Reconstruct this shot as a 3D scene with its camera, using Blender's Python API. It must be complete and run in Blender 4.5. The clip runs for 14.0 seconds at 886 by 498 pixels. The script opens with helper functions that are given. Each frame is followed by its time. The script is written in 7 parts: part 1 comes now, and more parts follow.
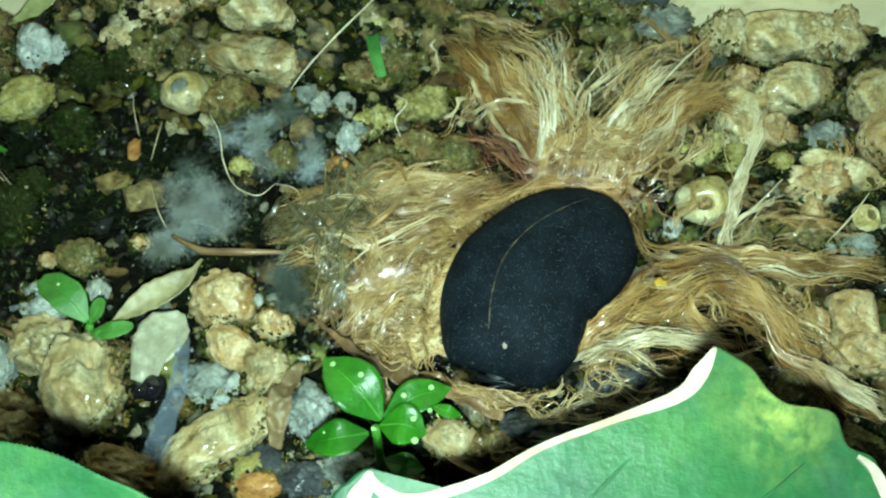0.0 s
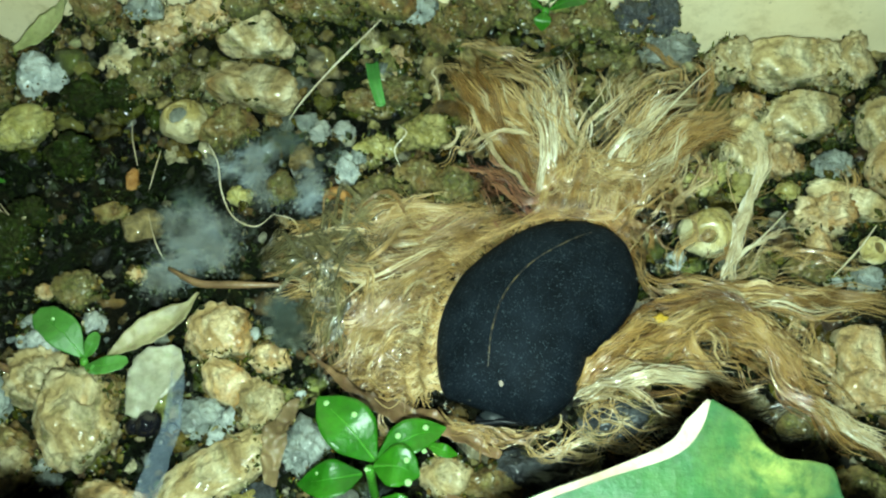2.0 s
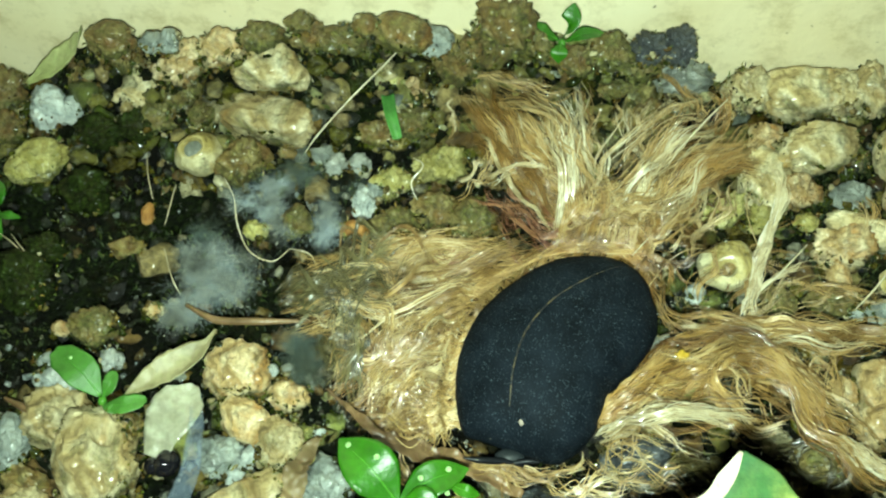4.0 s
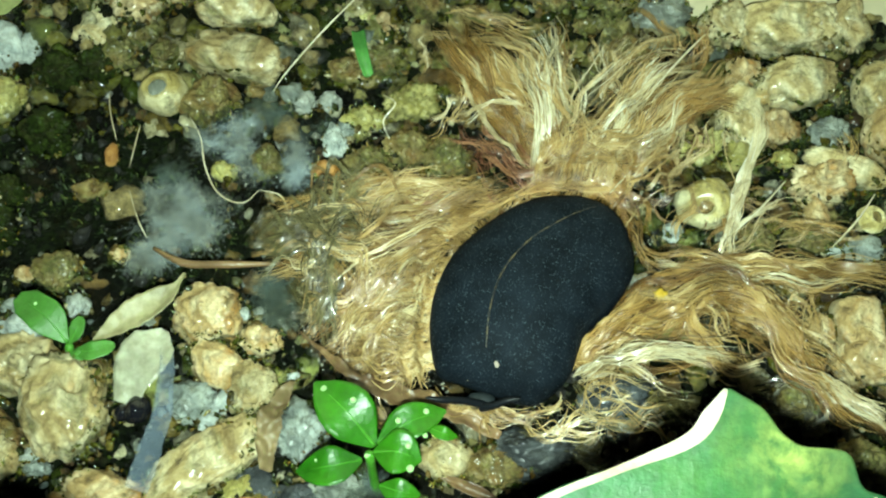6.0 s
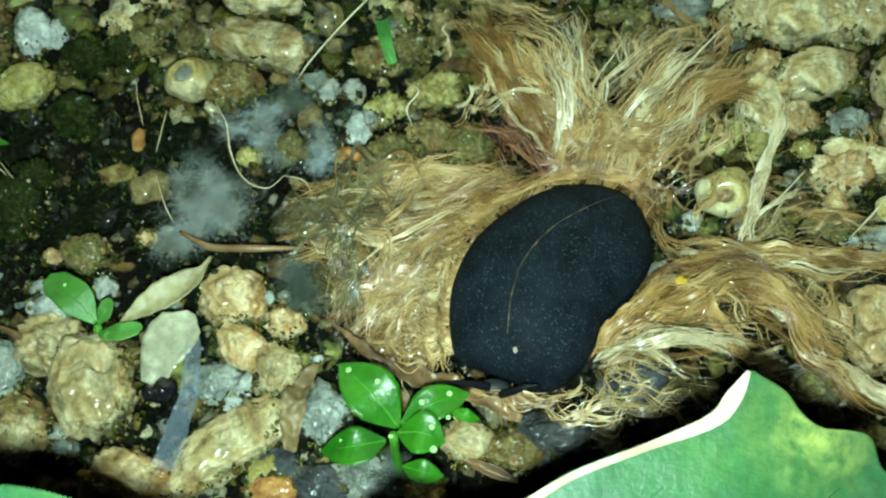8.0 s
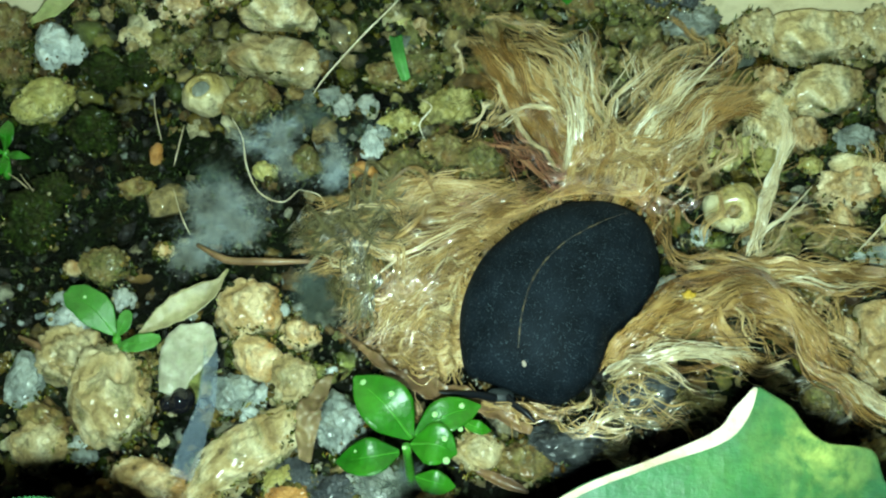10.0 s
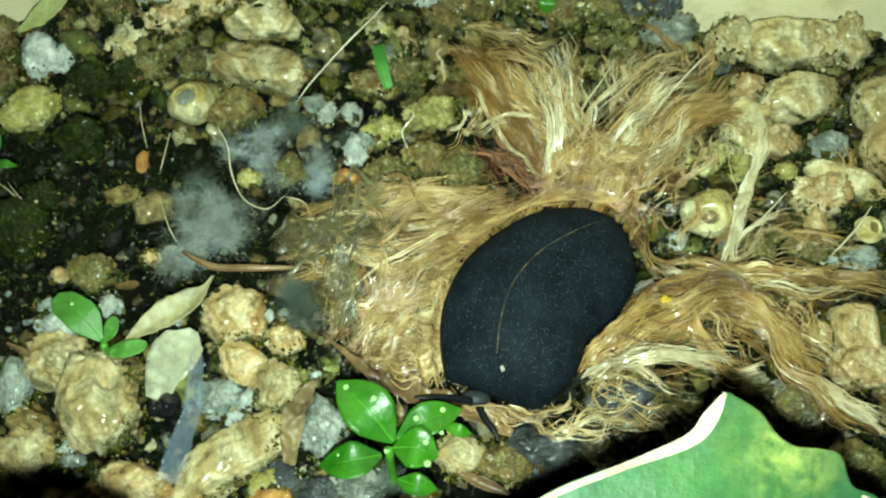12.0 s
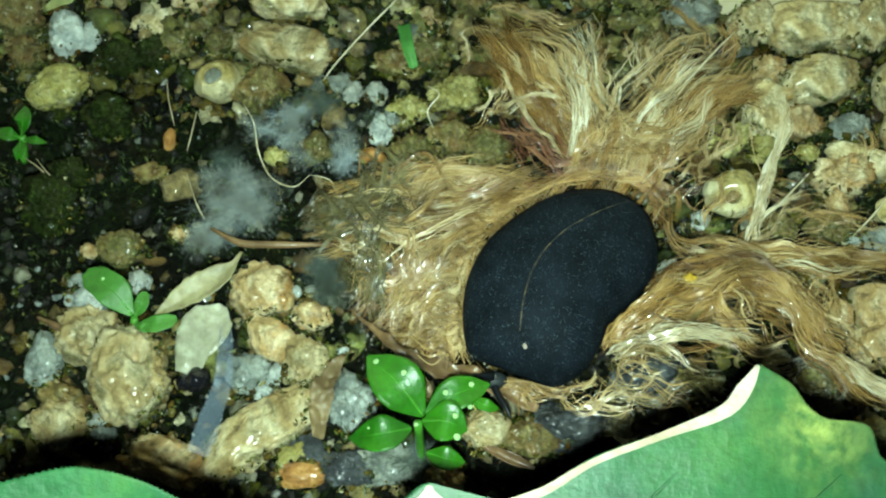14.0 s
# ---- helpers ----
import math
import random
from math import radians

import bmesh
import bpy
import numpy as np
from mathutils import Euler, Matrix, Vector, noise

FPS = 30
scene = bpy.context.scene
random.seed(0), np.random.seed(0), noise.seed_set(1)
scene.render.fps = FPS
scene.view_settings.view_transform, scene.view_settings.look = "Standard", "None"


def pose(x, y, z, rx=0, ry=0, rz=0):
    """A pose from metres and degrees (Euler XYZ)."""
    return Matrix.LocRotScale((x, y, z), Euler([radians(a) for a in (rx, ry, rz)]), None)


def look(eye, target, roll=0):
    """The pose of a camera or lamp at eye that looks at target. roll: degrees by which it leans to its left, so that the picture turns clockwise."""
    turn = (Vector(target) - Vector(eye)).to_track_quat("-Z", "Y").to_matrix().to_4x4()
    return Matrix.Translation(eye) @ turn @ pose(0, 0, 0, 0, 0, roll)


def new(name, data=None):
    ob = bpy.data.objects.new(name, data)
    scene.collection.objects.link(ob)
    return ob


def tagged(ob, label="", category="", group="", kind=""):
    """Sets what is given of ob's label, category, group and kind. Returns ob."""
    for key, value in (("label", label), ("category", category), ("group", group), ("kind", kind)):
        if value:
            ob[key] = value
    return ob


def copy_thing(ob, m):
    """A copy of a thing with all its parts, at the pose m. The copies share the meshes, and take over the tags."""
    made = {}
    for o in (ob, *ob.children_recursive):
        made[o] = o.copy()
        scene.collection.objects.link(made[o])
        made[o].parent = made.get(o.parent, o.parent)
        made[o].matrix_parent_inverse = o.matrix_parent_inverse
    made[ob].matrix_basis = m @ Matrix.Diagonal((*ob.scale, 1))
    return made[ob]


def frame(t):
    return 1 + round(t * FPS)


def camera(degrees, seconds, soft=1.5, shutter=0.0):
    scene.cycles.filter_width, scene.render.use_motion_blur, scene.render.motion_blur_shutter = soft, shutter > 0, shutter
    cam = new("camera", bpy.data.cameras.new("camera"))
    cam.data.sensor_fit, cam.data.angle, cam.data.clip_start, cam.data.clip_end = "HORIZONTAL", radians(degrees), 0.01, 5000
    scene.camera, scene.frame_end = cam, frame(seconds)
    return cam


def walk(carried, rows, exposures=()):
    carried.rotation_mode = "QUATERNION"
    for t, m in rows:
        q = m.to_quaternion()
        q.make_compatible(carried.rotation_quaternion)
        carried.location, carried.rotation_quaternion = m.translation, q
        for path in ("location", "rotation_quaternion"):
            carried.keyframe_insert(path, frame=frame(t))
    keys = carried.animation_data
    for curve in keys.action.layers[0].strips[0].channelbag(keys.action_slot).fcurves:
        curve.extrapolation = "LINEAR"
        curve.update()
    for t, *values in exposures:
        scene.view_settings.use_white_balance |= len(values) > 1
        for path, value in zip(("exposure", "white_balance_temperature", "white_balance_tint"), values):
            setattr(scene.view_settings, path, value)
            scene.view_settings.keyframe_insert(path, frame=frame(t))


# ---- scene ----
# the camera: a phone held by hand a hand's width over a planting bed, at night
cam = camera(45, 14.0, soft=2.2)
PATH = [
    (0, (0.00639, -0.06611, 0.12606), (0.00156, -0.00026, 0.00261), -2.55),
    (0.5, (0.00494, -0.06674, 0.12458), (-0.00215, -0.00181, 0.00075), -4.15),
    (1, (0.00694, -0.06571, 0.12622), (-0.00082, -0.00093, 0.00235), -4.54),
    (1.5, (0.00676, -0.06411, 0.12599), (-0.00114, 0.00121, 0.00242), -4.69),
    (2, (0.00903, -0.06181, 0.12617), (0.00157, 0.00438, 0.00304), -4.46),
    (2.5, (0.00773, -0.05997, 0.12567), (0.00013, 0.00659, 0.00274), -4.70),
    (3, (0.0063, -0.05908, 0.12765), (-0.00176, 0.00794, 0.00499), -5.12),
    (5.5, (0.00656, -0.05765, 0.12635), (0.0024, 0.00568, 0.00156), -2.71),
    (6, (0.00531, -0.05754, 0.12488), (0.00241, 0.00298, -0.00133), -1.99),
    (6.5, (0.00476, -0.05761, 0.12474), (0.00241, 0.00235, -0.00174), -1.44),
    (7, (0.00463, -0.0593, 0.12576), (0.00117, 3e-05, -0.001), -2.23),
    (7.5, (0.00543, -0.05916, 0.12621), (0.00267, 0.00036, -0.00048), -1.61),
    (8, (0.00377, -0.05918, 0.12604), (-0.00041, 0.00053, -0.00052), -2.65),
    (8.5, (0.00512, -0.0601, 0.12693), (0.00087, -0.00026, 0.00043), -2.66),
    (9, (0.00337, -0.05937, 0.12683), (-0.00173, 0.00048, 0.00037), -3.30),
    (11.5, (0.00308, -0.05913, 0.13251), (-0.00152, 0.00166, 0.00649), -2.67),
    (12, (0.00433, -0.05918, 0.13149), (0.00048, 0.00076, 0.00503), -2.37),
    (12.5, (0.00458, -0.05962, 0.131), (0.00114, -9e-05, 0.00433), -2.12),
    (13, (0.00439, -0.06085, 0.13158), (0.00117, -0.00173, 0.00471), -2.06),
    (13.5, (0.00032, -0.0609, 0.13104), (-0.00378, -0.00263, 0.00382), -2.48),
    (14, (0.00088, -0.06106, 0.13241), (-0.00287, -0.00262, 0.00524), -2.02),
]
# the phone's own exposure and white balance, which drift as it refocuses
DRIFT = [
    (0.0, -0.06, 5830, 6), (0.5, -0.23, 5720, 0), (1.0, -0.27, 5740, 2), (1.5, -0.29, 5800, 4), (2.0, -0.14, 6090, 8), (2.5, 0.0, 6300, 10), (3.0, 0.03, 6640, 11),
    (5.5, 0.05, 6160, 8), (6.0, 0.03, 6320, 10), (6.5, 0.02, 6480, 13), (7.0, -0.09, 6080, 9), (8.0, -0.13, 5960, 7), (9.0, -0.15, 5800, 3),
    (11.5, 0.05, 6360, 10), (12.5, 0.1, 6530, 10), (13.0, 0.05, 6260, 9), (14.0, -0.1, 6090, 9),
]
walk(cam, [(t, look(eye, target, roll)) for t, eye, target, roll in PATH], DRIFT)

# ---- light ----
world = bpy.data.worlds.new("night")
scene.world = world
world.use_nodes = True
world.node_tree.nodes["Background"].inputs[0].default_value = (0.55, 0.75, 1.0, 1)
world.node_tree.nodes["Background"].inputs[1].default_value = 0.007
TORCH = 10200.0


# ---- materials ----
def material(name, rough=0.6, spec=0.5):
    m = bpy.data.materials.new(name)
    m.use_nodes = True
    b = m.node_tree.nodes["Principled BSDF"]
    b.inputs["Roughness"].default_value = rough
    b.inputs["Specular IOR Level"].default_value = spec
    return m, m.node_tree, b


def noise_node(nt, scale, detail=4.0, rough=0.55, warp=0.0, coord="Object"):
    tc = nt.nodes.new("ShaderNodeTexCoord")
    n = nt.nodes.new("ShaderNodeTexNoise")
    n.inputs["Scale"].default_value = scale
    n.inputs["Detail"].default_value = detail
    n.inputs["Roughness"].default_value = rough
    n.inputs["Distortion"].default_value = warp
    nt.links.new(tc.outputs[coord], n.inputs["Vector"])
    return n.outputs["Fac"]


def ramp(nt, fac, stops):
    r = nt.nodes.new("ShaderNodeValToRGB")
    while len(r.color_ramp.elements) < len(stops):
        r.color_ramp.elements.new(0.5)
    for e, (p, c) in zip(r.color_ramp.elements, stops):
        e.position = p
        e.color = (*c, 1) if len(c) == 3 else c
    nt.links.new(fac, r.inputs[0])
    return r.outputs[0]


def mix(nt, fac, a, b, mode="MIX"):
    m = nt.nodes.new("ShaderNodeMix")
    m.data_type, m.blend_type = "RGBA", mode
    for sock, v in ((m.inputs[0], fac), (m.inputs[6], a), (m.inputs[7], b)):
        if isinstance(v, bpy.types.NodeSocket):
            nt.links.new(v, sock)
        elif isinstance(v, tuple):
            sock.default_value = (*v, 1)
        else:
            sock.default_value = v
    return m.outputs[2]


def bump(nt, b, fac, strength, distance):
    n = nt.nodes.new("ShaderNodeBump")
    n.inputs["Strength"].default_value = strength
    n.inputs["Distance"].default_value = distance
    nt.links.new(fac, n.inputs["Height"])
    last = b.inputs["Normal"].links[0].from_socket if b.inputs["Normal"].links else None
    if last:
        nt.links.new(last, n.inputs["Normal"])
    nt.links.new(n.outputs[0], b.inputs["Normal"])


def rock(name, dark, mid, light, moss=0.0, rough=0.6, moss_colour=(0.075, 0.08, 0.012), stain=0.5, shine=0.4):
    """Porous stone: chalky grain, brown stains, dark pitting painted in, moss in patches, a few wet spots."""
    m, nt, b = material(name, rough, shine)
    info = nt.nodes.new("ShaderNodeObjectInfo")
    tone = ramp(nt, noise_node(nt, 130, 6, 0.55, 0.6), [(0.32, tuple(c * 0.55 for c in dark)), (0.44, tuple(c * 0.82 for c in mid)), (0.57, tuple(c * 0.93 for c in light))])
    rust = ramp(nt, noise_node(nt, 80, 7, 0.6, 1.0), [(0.63 - stain * 0.26, (0, 0, 0)), (0.73 - stain * 0.26, (0.9, 0.9, 0.9))])
    tone = mix(nt, rust, tone, ramp(nt, noise_node(nt, 800, 4), [(0.35, tuple(c * 0.3 for c in dark)), (0.6, (dark[0] * 1.7, dark[1] * 1.4, dark[2] * 0.7))]))
    grain = ramp(nt, noise_node(nt, 2100, 4, 0.65), [(0.32, (0.66, 0.62, 0.55)), (0.6, (1.08, 1.08, 1.08))])
    tone = mix(nt, 0.5, tone, grain, "MULTIPLY")
    # dark noise spots put dirt and crevice shade into the colour
    pit_dirt_shade = ramp(nt, noise_node(nt, 420, 5, 0.6, 0.7), [(0.33, (0.1, 0.065, 0.02)), (0.42, (1, 1, 1))])
    tone = mix(nt, 0.6, tone, pit_dirt_shade, "MULTIPLY")
    vary = ramp(nt, info.outputs["Random"], [(0.0, (0.78, 0.74, 0.68)), (0.5, (0.98, 0.97, 0.95)), (1.0, (1.14, 1.14, 1.14))])
    tone = mix(nt, 1.0, tone, vary, "MULTIPLY")
    if moss > 0:
        where = ramp(nt, noise_node(nt, 95, 8, 0.66, 0.5), [(0.66 - moss * 0.42, (0, 0, 0)), (0.8 - moss * 0.42, (0.92, 0.92, 0.92))])
        tone = mix(nt, where, tone, ramp(nt, noise_node(nt, 1500, 4, 0.65), [(0.36, tuple(c * 0.2 for c in moss_colour)), (0.56, moss_colour), (0.72, tuple(c * 2.2 for c in moss_colour))]))
    nt.links.new(tone, b.inputs["Base Color"])
    wet = ramp(nt, noise_node(nt, 240, 4), [(0.3, (rough * 0.3,) * 3), (0.44, (min(1, rough * 1.2),) * 3)])
    nt.links.new(wet, b.inputs["Roughness"])
    b.inputs["Coat Weight"].default_value = shine * 0.8
    b.inputs["Coat Roughness"].default_value = 0.2
    bump(nt, b, noise_node(nt, 360, 7, 0.66, 0.5), 0.9, 0.0016)
    bump(nt, b, noise_node(nt, 3200, 3, 0.6), 0.35, 0.0002)
    return m


CREAM = rock("limestone_cream", (0.27, 0.165, 0.045), (0.56, 0.44, 0.2), (0.83, 0.75, 0.5), 0.47)
TAN = rock("limestone_tan", (0.26, 0.14, 0.035), (0.54, 0.38, 0.16), (0.8, 0.68, 0.43), 0.4, stain=0.66)
MOSSY = rock("limestone_mossy", (0.06, 0.036, 0.01), (0.25, 0.18, 0.05), (0.5, 0.42, 0.18), 0.66, stain=0.66)
LICHEN = rock("limestone_lichen", (0.17, 0.12, 0.025), (0.42, 0.38, 0.1), (0.68, 0.63, 0.28), 0.5, moss_colour=(0.09, 0.095, 0.012))
BROWN = rock("stone_brown", (0.085, 0.045, 0.01), (0.23, 0.155, 0.04), (0.5, 0.41, 0.17), 0.55, stain=0.75)
ALGAE = rock("algae_stone", (0.005, 0.005, 0.002), (0.012, 0.012, 0.004), (0.075, 0.065, 0.025), 0.7, moss_colour=(0.016, 0.028, 0.003), shine=0.08)
QUARTZ = rock("quartz_chip", (0.22, 0.26, 0.25), (0.38, 0.43, 0.41), (0.6, 0.64, 0.6), 0.05, 0.3, stain=0.0)
GREY = rock("stone_grey", (0.08, 0.1, 0.09), (0.2, 0.23, 0.21), (0.38, 0.42, 0.38), 0.1, 0.4, stain=0.0)
ORANGE = rock("pebble_orange", (0.2, 0.08, 0.015), (0.4, 0.18, 0.04), (0.55, 0.3, 0.09), 0.0, 0.35, stain=0.1)
SLATE = rock("slate_dark", (0.01, 0.012, 0.014), (0.03, 0.035, 0.04), (0.07, 0.08, 0.085), 0.0, 0.35, stain=0.0)
SHELL = rock("snail_shell", (0.26, 0.17, 0.04), (0.55, 0.45, 0.16), (0.8, 0.74, 0.46), 0.22, 0.35, stain=0.15)


def soil_material():
    m, nt, b = material("wet_soil", 0.6, 0.1)
    c = ramp(nt, noise_node(nt, 210, 8, 0.7, 0.5), [(0.35, (0.0012, 0.0012, 0.001)), (0.54, (0.004, 0.004, 0.002)), (0.72, (0.03, 0.021, 0.008))])
    g = ramp(nt, noise_node(nt, 75, 6, 0.65), [(0.42, (0, 0, 0)), (0.6, (0.8, 0.8, 0.8))])
    c = mix(nt, g, c, ramp(nt, noise_node(nt, 1500, 3), [(0.4, (0.001, 0.002, 0.0008)), (0.72, (0.014, 0.024, 0.004))]))
    nt.links.new(c, b.inputs["Base Color"])
    nt.links.new(ramp(nt, noise_node(nt, 600, 3), [(0.35, (0.25,) * 3), (0.6, (0.75,) * 3)]), b.inputs["Roughness"])
    bump(nt, b, noise_node(nt, 900, 6, 0.7), 1.0, 0.0012)
    return m


def wall_material():
    m, nt, b = material("cream_painted_plaster", 0.6)
    c = ramp(nt, noise_node(nt, 45, 6, 0.6), [(0.3, (0.66, 0.56, 0.33)), (0.7, (0.78, 0.7, 0.47))])
    specks = ramp(nt, noise_node(nt, 620, 2, 0.5), [(0.25, (0.16, 0.12, 0.05)), (0.31, (1, 1, 1))])
    c = mix(nt, 0.8, c, specks, "MULTIPLY")
    dirt = ramp(nt, noise_node(nt, 160, 6, 0.7), [(0.3, (0.55, 0.5, 0.36)), (0.5, (1, 1, 1))])
    c = mix(nt, 0.7, c, dirt, "MULTIPLY")
    nt.links.new(c, b.inputs["Base Color"])
    bump(nt, b, noise_node(nt, 500, 5), 0.3, 0.0004)
    return m


def strand_material(name, stops, rough=0.3, spec=0.8, see=0.2, locks=False, gloss=1.85):
    """Hair or shoots, each its own tone, paler and darker along its length; smooth ones carry a film of water."""
    m, nt, b = material(name, rough, spec)
    g = nt.nodes.new("ShaderNodeNewGeometry")
    tone = g.outputs["Random Per Island"]
    if locks:
        lock = nt.nodes.new("ShaderNodeAttribute")
        lock.attribute_name = "lock_tone"
        share = nt.nodes.new("ShaderNodeMix")
        share.inputs[0].default_value = 0.35
        nt.links.new(lock.outputs["Fac"], share.inputs[2])
        nt.links.new(tone, share.inputs[3])
        tone = share.outputs[0]
    c = ramp(nt, tone, stops)
    c = mix(nt, 0.8, c, ramp(nt, noise_node(nt, 150, 4, 0.6), [(0.36, (0.38, 0.3, 0.18)), (0.5, (0.9, 0.82, 0.68)), (0.64, (1.22, 1.22, 1.22))]), "MULTIPLY")
    nt.links.new(c, b.inputs["Base Color"])
    b.inputs["Coat Weight"].default_value = 1.0 if rough < 0.5 else 0.0
    b.inputs["Coat Roughness"].default_value = 0.08
    b.inputs["Coat IOR"].default_value = gloss
    b.inputs["Alpha"].default_value = 1.0 - see
    return m


BLOND = strand_material("blond_fibre", [(0.0, (0.09, 0.05, 0.014)), (0.3, (0.26, 0.15, 0.045)), (0.7, (0.53, 0.36, 0.14)), (1.0, (0.84, 0.7, 0.43))], locks=True)
GINGER = strand_material("ginger_fibre", [(0.0, (0.14, 0.065, 0.014)), (0.4, (0.35, 0.19, 0.05)), (0.8, (0.55, 0.36, 0.12)), (1.0, (0.76, 0.6, 0.32))], locks=True)
# the paler tones partly put wet highlights into the colour
PALE = strand_material("pale_fibre", [(0.0, (0.26, 0.15, 0.04)), (0.4, (0.54, 0.38, 0.16)), (0.75, (0.74, 0.61, 0.36)), (1.0, (0.92, 0.86, 0.68))], 0.22, 0.9, locks=True, gloss=2.2)
OLIVE = strand_material("olive_fibre", [(0.0, (0.03, 0.028, 0.01)), (0.5, (0.1, 0.088, 0.032)), (1.0, (0.3, 0.26, 0.12))], locks=True)
# whitish colour paints glints on amber hair; also used for a cream bundle
GLINT_CREAM = strand_material("cream_glint_strand", [(0.0, (0.46, 0.36, 0.18)), (0.6, (0.72, 0.65, 0.45)), (1.0, (0.93, 0.92, 0.82))], 0.18, 1.0, 0.1, locks=True, gloss=2.3)
AMBER = strand_material("amber_fibre", [(0.0, (0.2, 0.1, 0.022)), (0.5, (0.43, 0.255, 0.075)), (1.0, (0.64, 0.46, 0.19))], 0.3, 0.8, 0.4, locks=True)
RED = strand_material("reddish_fibre", [(0.0, (0.1, 0.03, 0.015)), (0.6, (0.24, 0.09, 0.045)), (1.0, (0.5, 0.28, 0.15))], locks=True)
MOULD = strand_material("white_mould", [(0.0, (0.46, 0.57, 0.62)), (1.0, (0.72, 0.84, 0.9))], 0.8, 0.1, 0.905)
MOULD_DIM = strand_material("grey_mould", [(0.0, (0.12, 0.18, 0.17)), (1.0, (0.28, 0.36, 0.34))], 0.8, 0.1, 0.89)
ROOT = strand_material("root", [(0.0, (0.5, 0.46, 0.34)), (1.0, (0.66, 0.6, 0.46))], 0.35, 0.5, 0.0)


def leaf_material(name, low, high, rough=0.3, vein=(0.2, 0.5, 0.1)):
    m, nt, b = material(name, rough)
    c = ramp(nt, noise_node(nt, 120, 4, 0.55), [(0.35, low), (0.65, high)])
    nt.links.new(c, b.inputs["Base Color"])
    b.inputs["Subsurface Weight"].default_value = 0.08
    b.inputs["Subsurface Radius"].default_value = (0.0004, 0.001, 0.0002)
    c = mix(nt, 0.6, c, ramp(nt, noise_node(nt, 900, 5, 0.65), [(0.3, (0.55, 0.52, 0.45)), (0.62, (1.1, 1.1, 1.1))]), "MULTIPLY")
    nt.links.new(c, b.inputs["Base Color"])
    bump(nt, b, noise_node(nt, 700, 5), 0.45, 0.0005)
    return m


SEEDLING = leaf_material("seedling_leaf", (0.012, 0.085, 0.002), (0.03, 0.155, 0.004), 0.36)
DULL_GREEN = leaf_material("seedling_leaf_dull", (0.03, 0.12, 0.012), (0.06, 0.19, 0.026), 0.5)
VEIN = leaf_material("seedling_vein", (0.04, 0.18, 0.012), (0.08, 0.27, 0.03))
def broad_leaf_material():
    m, nt, b = material("large_leaf", 0.5, 0.35)
    c = ramp(nt, noise_node(nt, 60, 6, 0.65, 0.6), [(0.32, (0.007, 0.038, 0.012)), (0.48, (0.018, 0.08, 0.026)), (0.68, (0.032, 0.105, 0.026))])
    spots = ramp(nt, noise_node(nt, 240, 5, 0.65, 0.3), [(0.52, (0, 0, 0)), (0.68, (0.6, 0.6, 0.6))])
    c = mix(nt, spots, c, (0.05, 0.12, 0.03))
    dull = ramp(nt, noise_node(nt, 85, 5, 0.6), [(0.52, (0, 0, 0)), (0.7, (0.5, 0.5, 0.5))])
    c = mix(nt, dull, c, (0.04, 0.085, 0.07))
    tc = nt.nodes.new("ShaderNodeTexCoord")
    far = nt.nodes.new("ShaderNodeVectorMath")
    far.operation = "DISTANCE"
    far.inputs[1].default_value = (0.0323, -0.0337, 0.038)
    nt.links.new(tc.outputs["Object"], far.inputs[0])
    blotch = ramp(nt, far.outputs["Value"], [(0.0, (1, 1, 1)), (0.0055, (0, 0, 0))])
    blotch = mix(nt, 1.0, blotch, ramp(nt, noise_node(nt, 330, 5, 0.65, 0.4), [(0.4, (0.15, 0.15, 0.15)), (0.6, (1, 1, 1))]), "MULTIPLY")
    c = mix(nt, blotch, c, (0.3, 0.35, 0.09))
    c = mix(nt, 0.7, c, ramp(nt, noise_node(nt, 900, 5, 0.65), [(0.3, (0.6, 0.64, 0.55)), (0.65, (1.12, 1.12, 1.1))]), "MULTIPLY")
    nt.links.new(c, b.inputs["Base Color"])
    bump(nt, b, noise_node(nt, 260, 6, 0.6), 0.45, 0.0009)
    return m


BIG_LEAF = broad_leaf_material()
LEAF_VEIN = leaf_material("large_leaf_vein", (0.016, 0.07, 0.024), (0.026, 0.092, 0.03), 0.5)
MARGIN = leaf_material("leaf_margin", (0.26, 0.2, 0.12), (0.42, 0.37, 0.3), 0.5)
DRY_BROWN = leaf_material("dry_leaf_brown", (0.05, 0.027, 0.011), (0.22, 0.135, 0.064), 0.35)
WALL_LEAF = leaf_material("pale_green_leaf", (0.24, 0.27, 0.1), (0.4, 0.42, 0.19), 0.5)
DRY_SHEATH = leaf_material("dry_leaf_sheath", (0.07, 0.045, 0.018), (0.25, 0.18, 0.085), 0.5)
DRY_PALE = leaf_material("dry_leaf_pale", (0.13, 0.11, 0.045), (0.31, 0.28, 0.15), 0.5)
BLEACHED = leaf_material("bleached_leaf", (0.16, 0.15, 0.09), (0.38, 0.38, 0.28), 0.3)
STUB = leaf_material("grass_green", (0.03, 0.13, 0.02), (0.08, 0.25, 0.05), 0.45)
STRAW = leaf_material("straw", (0.45, 0.4, 0.26), (0.66, 0.6, 0.44), 0.4)


def glassy(name, colour, rough, see):
    m, nt, b = material(name, rough)
    b.inputs["Base Color"].default_value = (*colour, 1)
    b.inputs["Alpha"].default_value = 1 - see
    return m


FILM = glassy("clear_film", (0.34, 0.43, 0.54), 0.1, 0.89)
# light green tint stands in for light refracted through the dew
TINTED_DROP = glassy("water", (0.45, 0.72, 0.3), 0.04, 0.5)
m, nt, b = material("black_bead", 0.08)
b.inputs["Base Color"].default_value = (0.006, 0.006, 0.008, 1)
BEAD = m


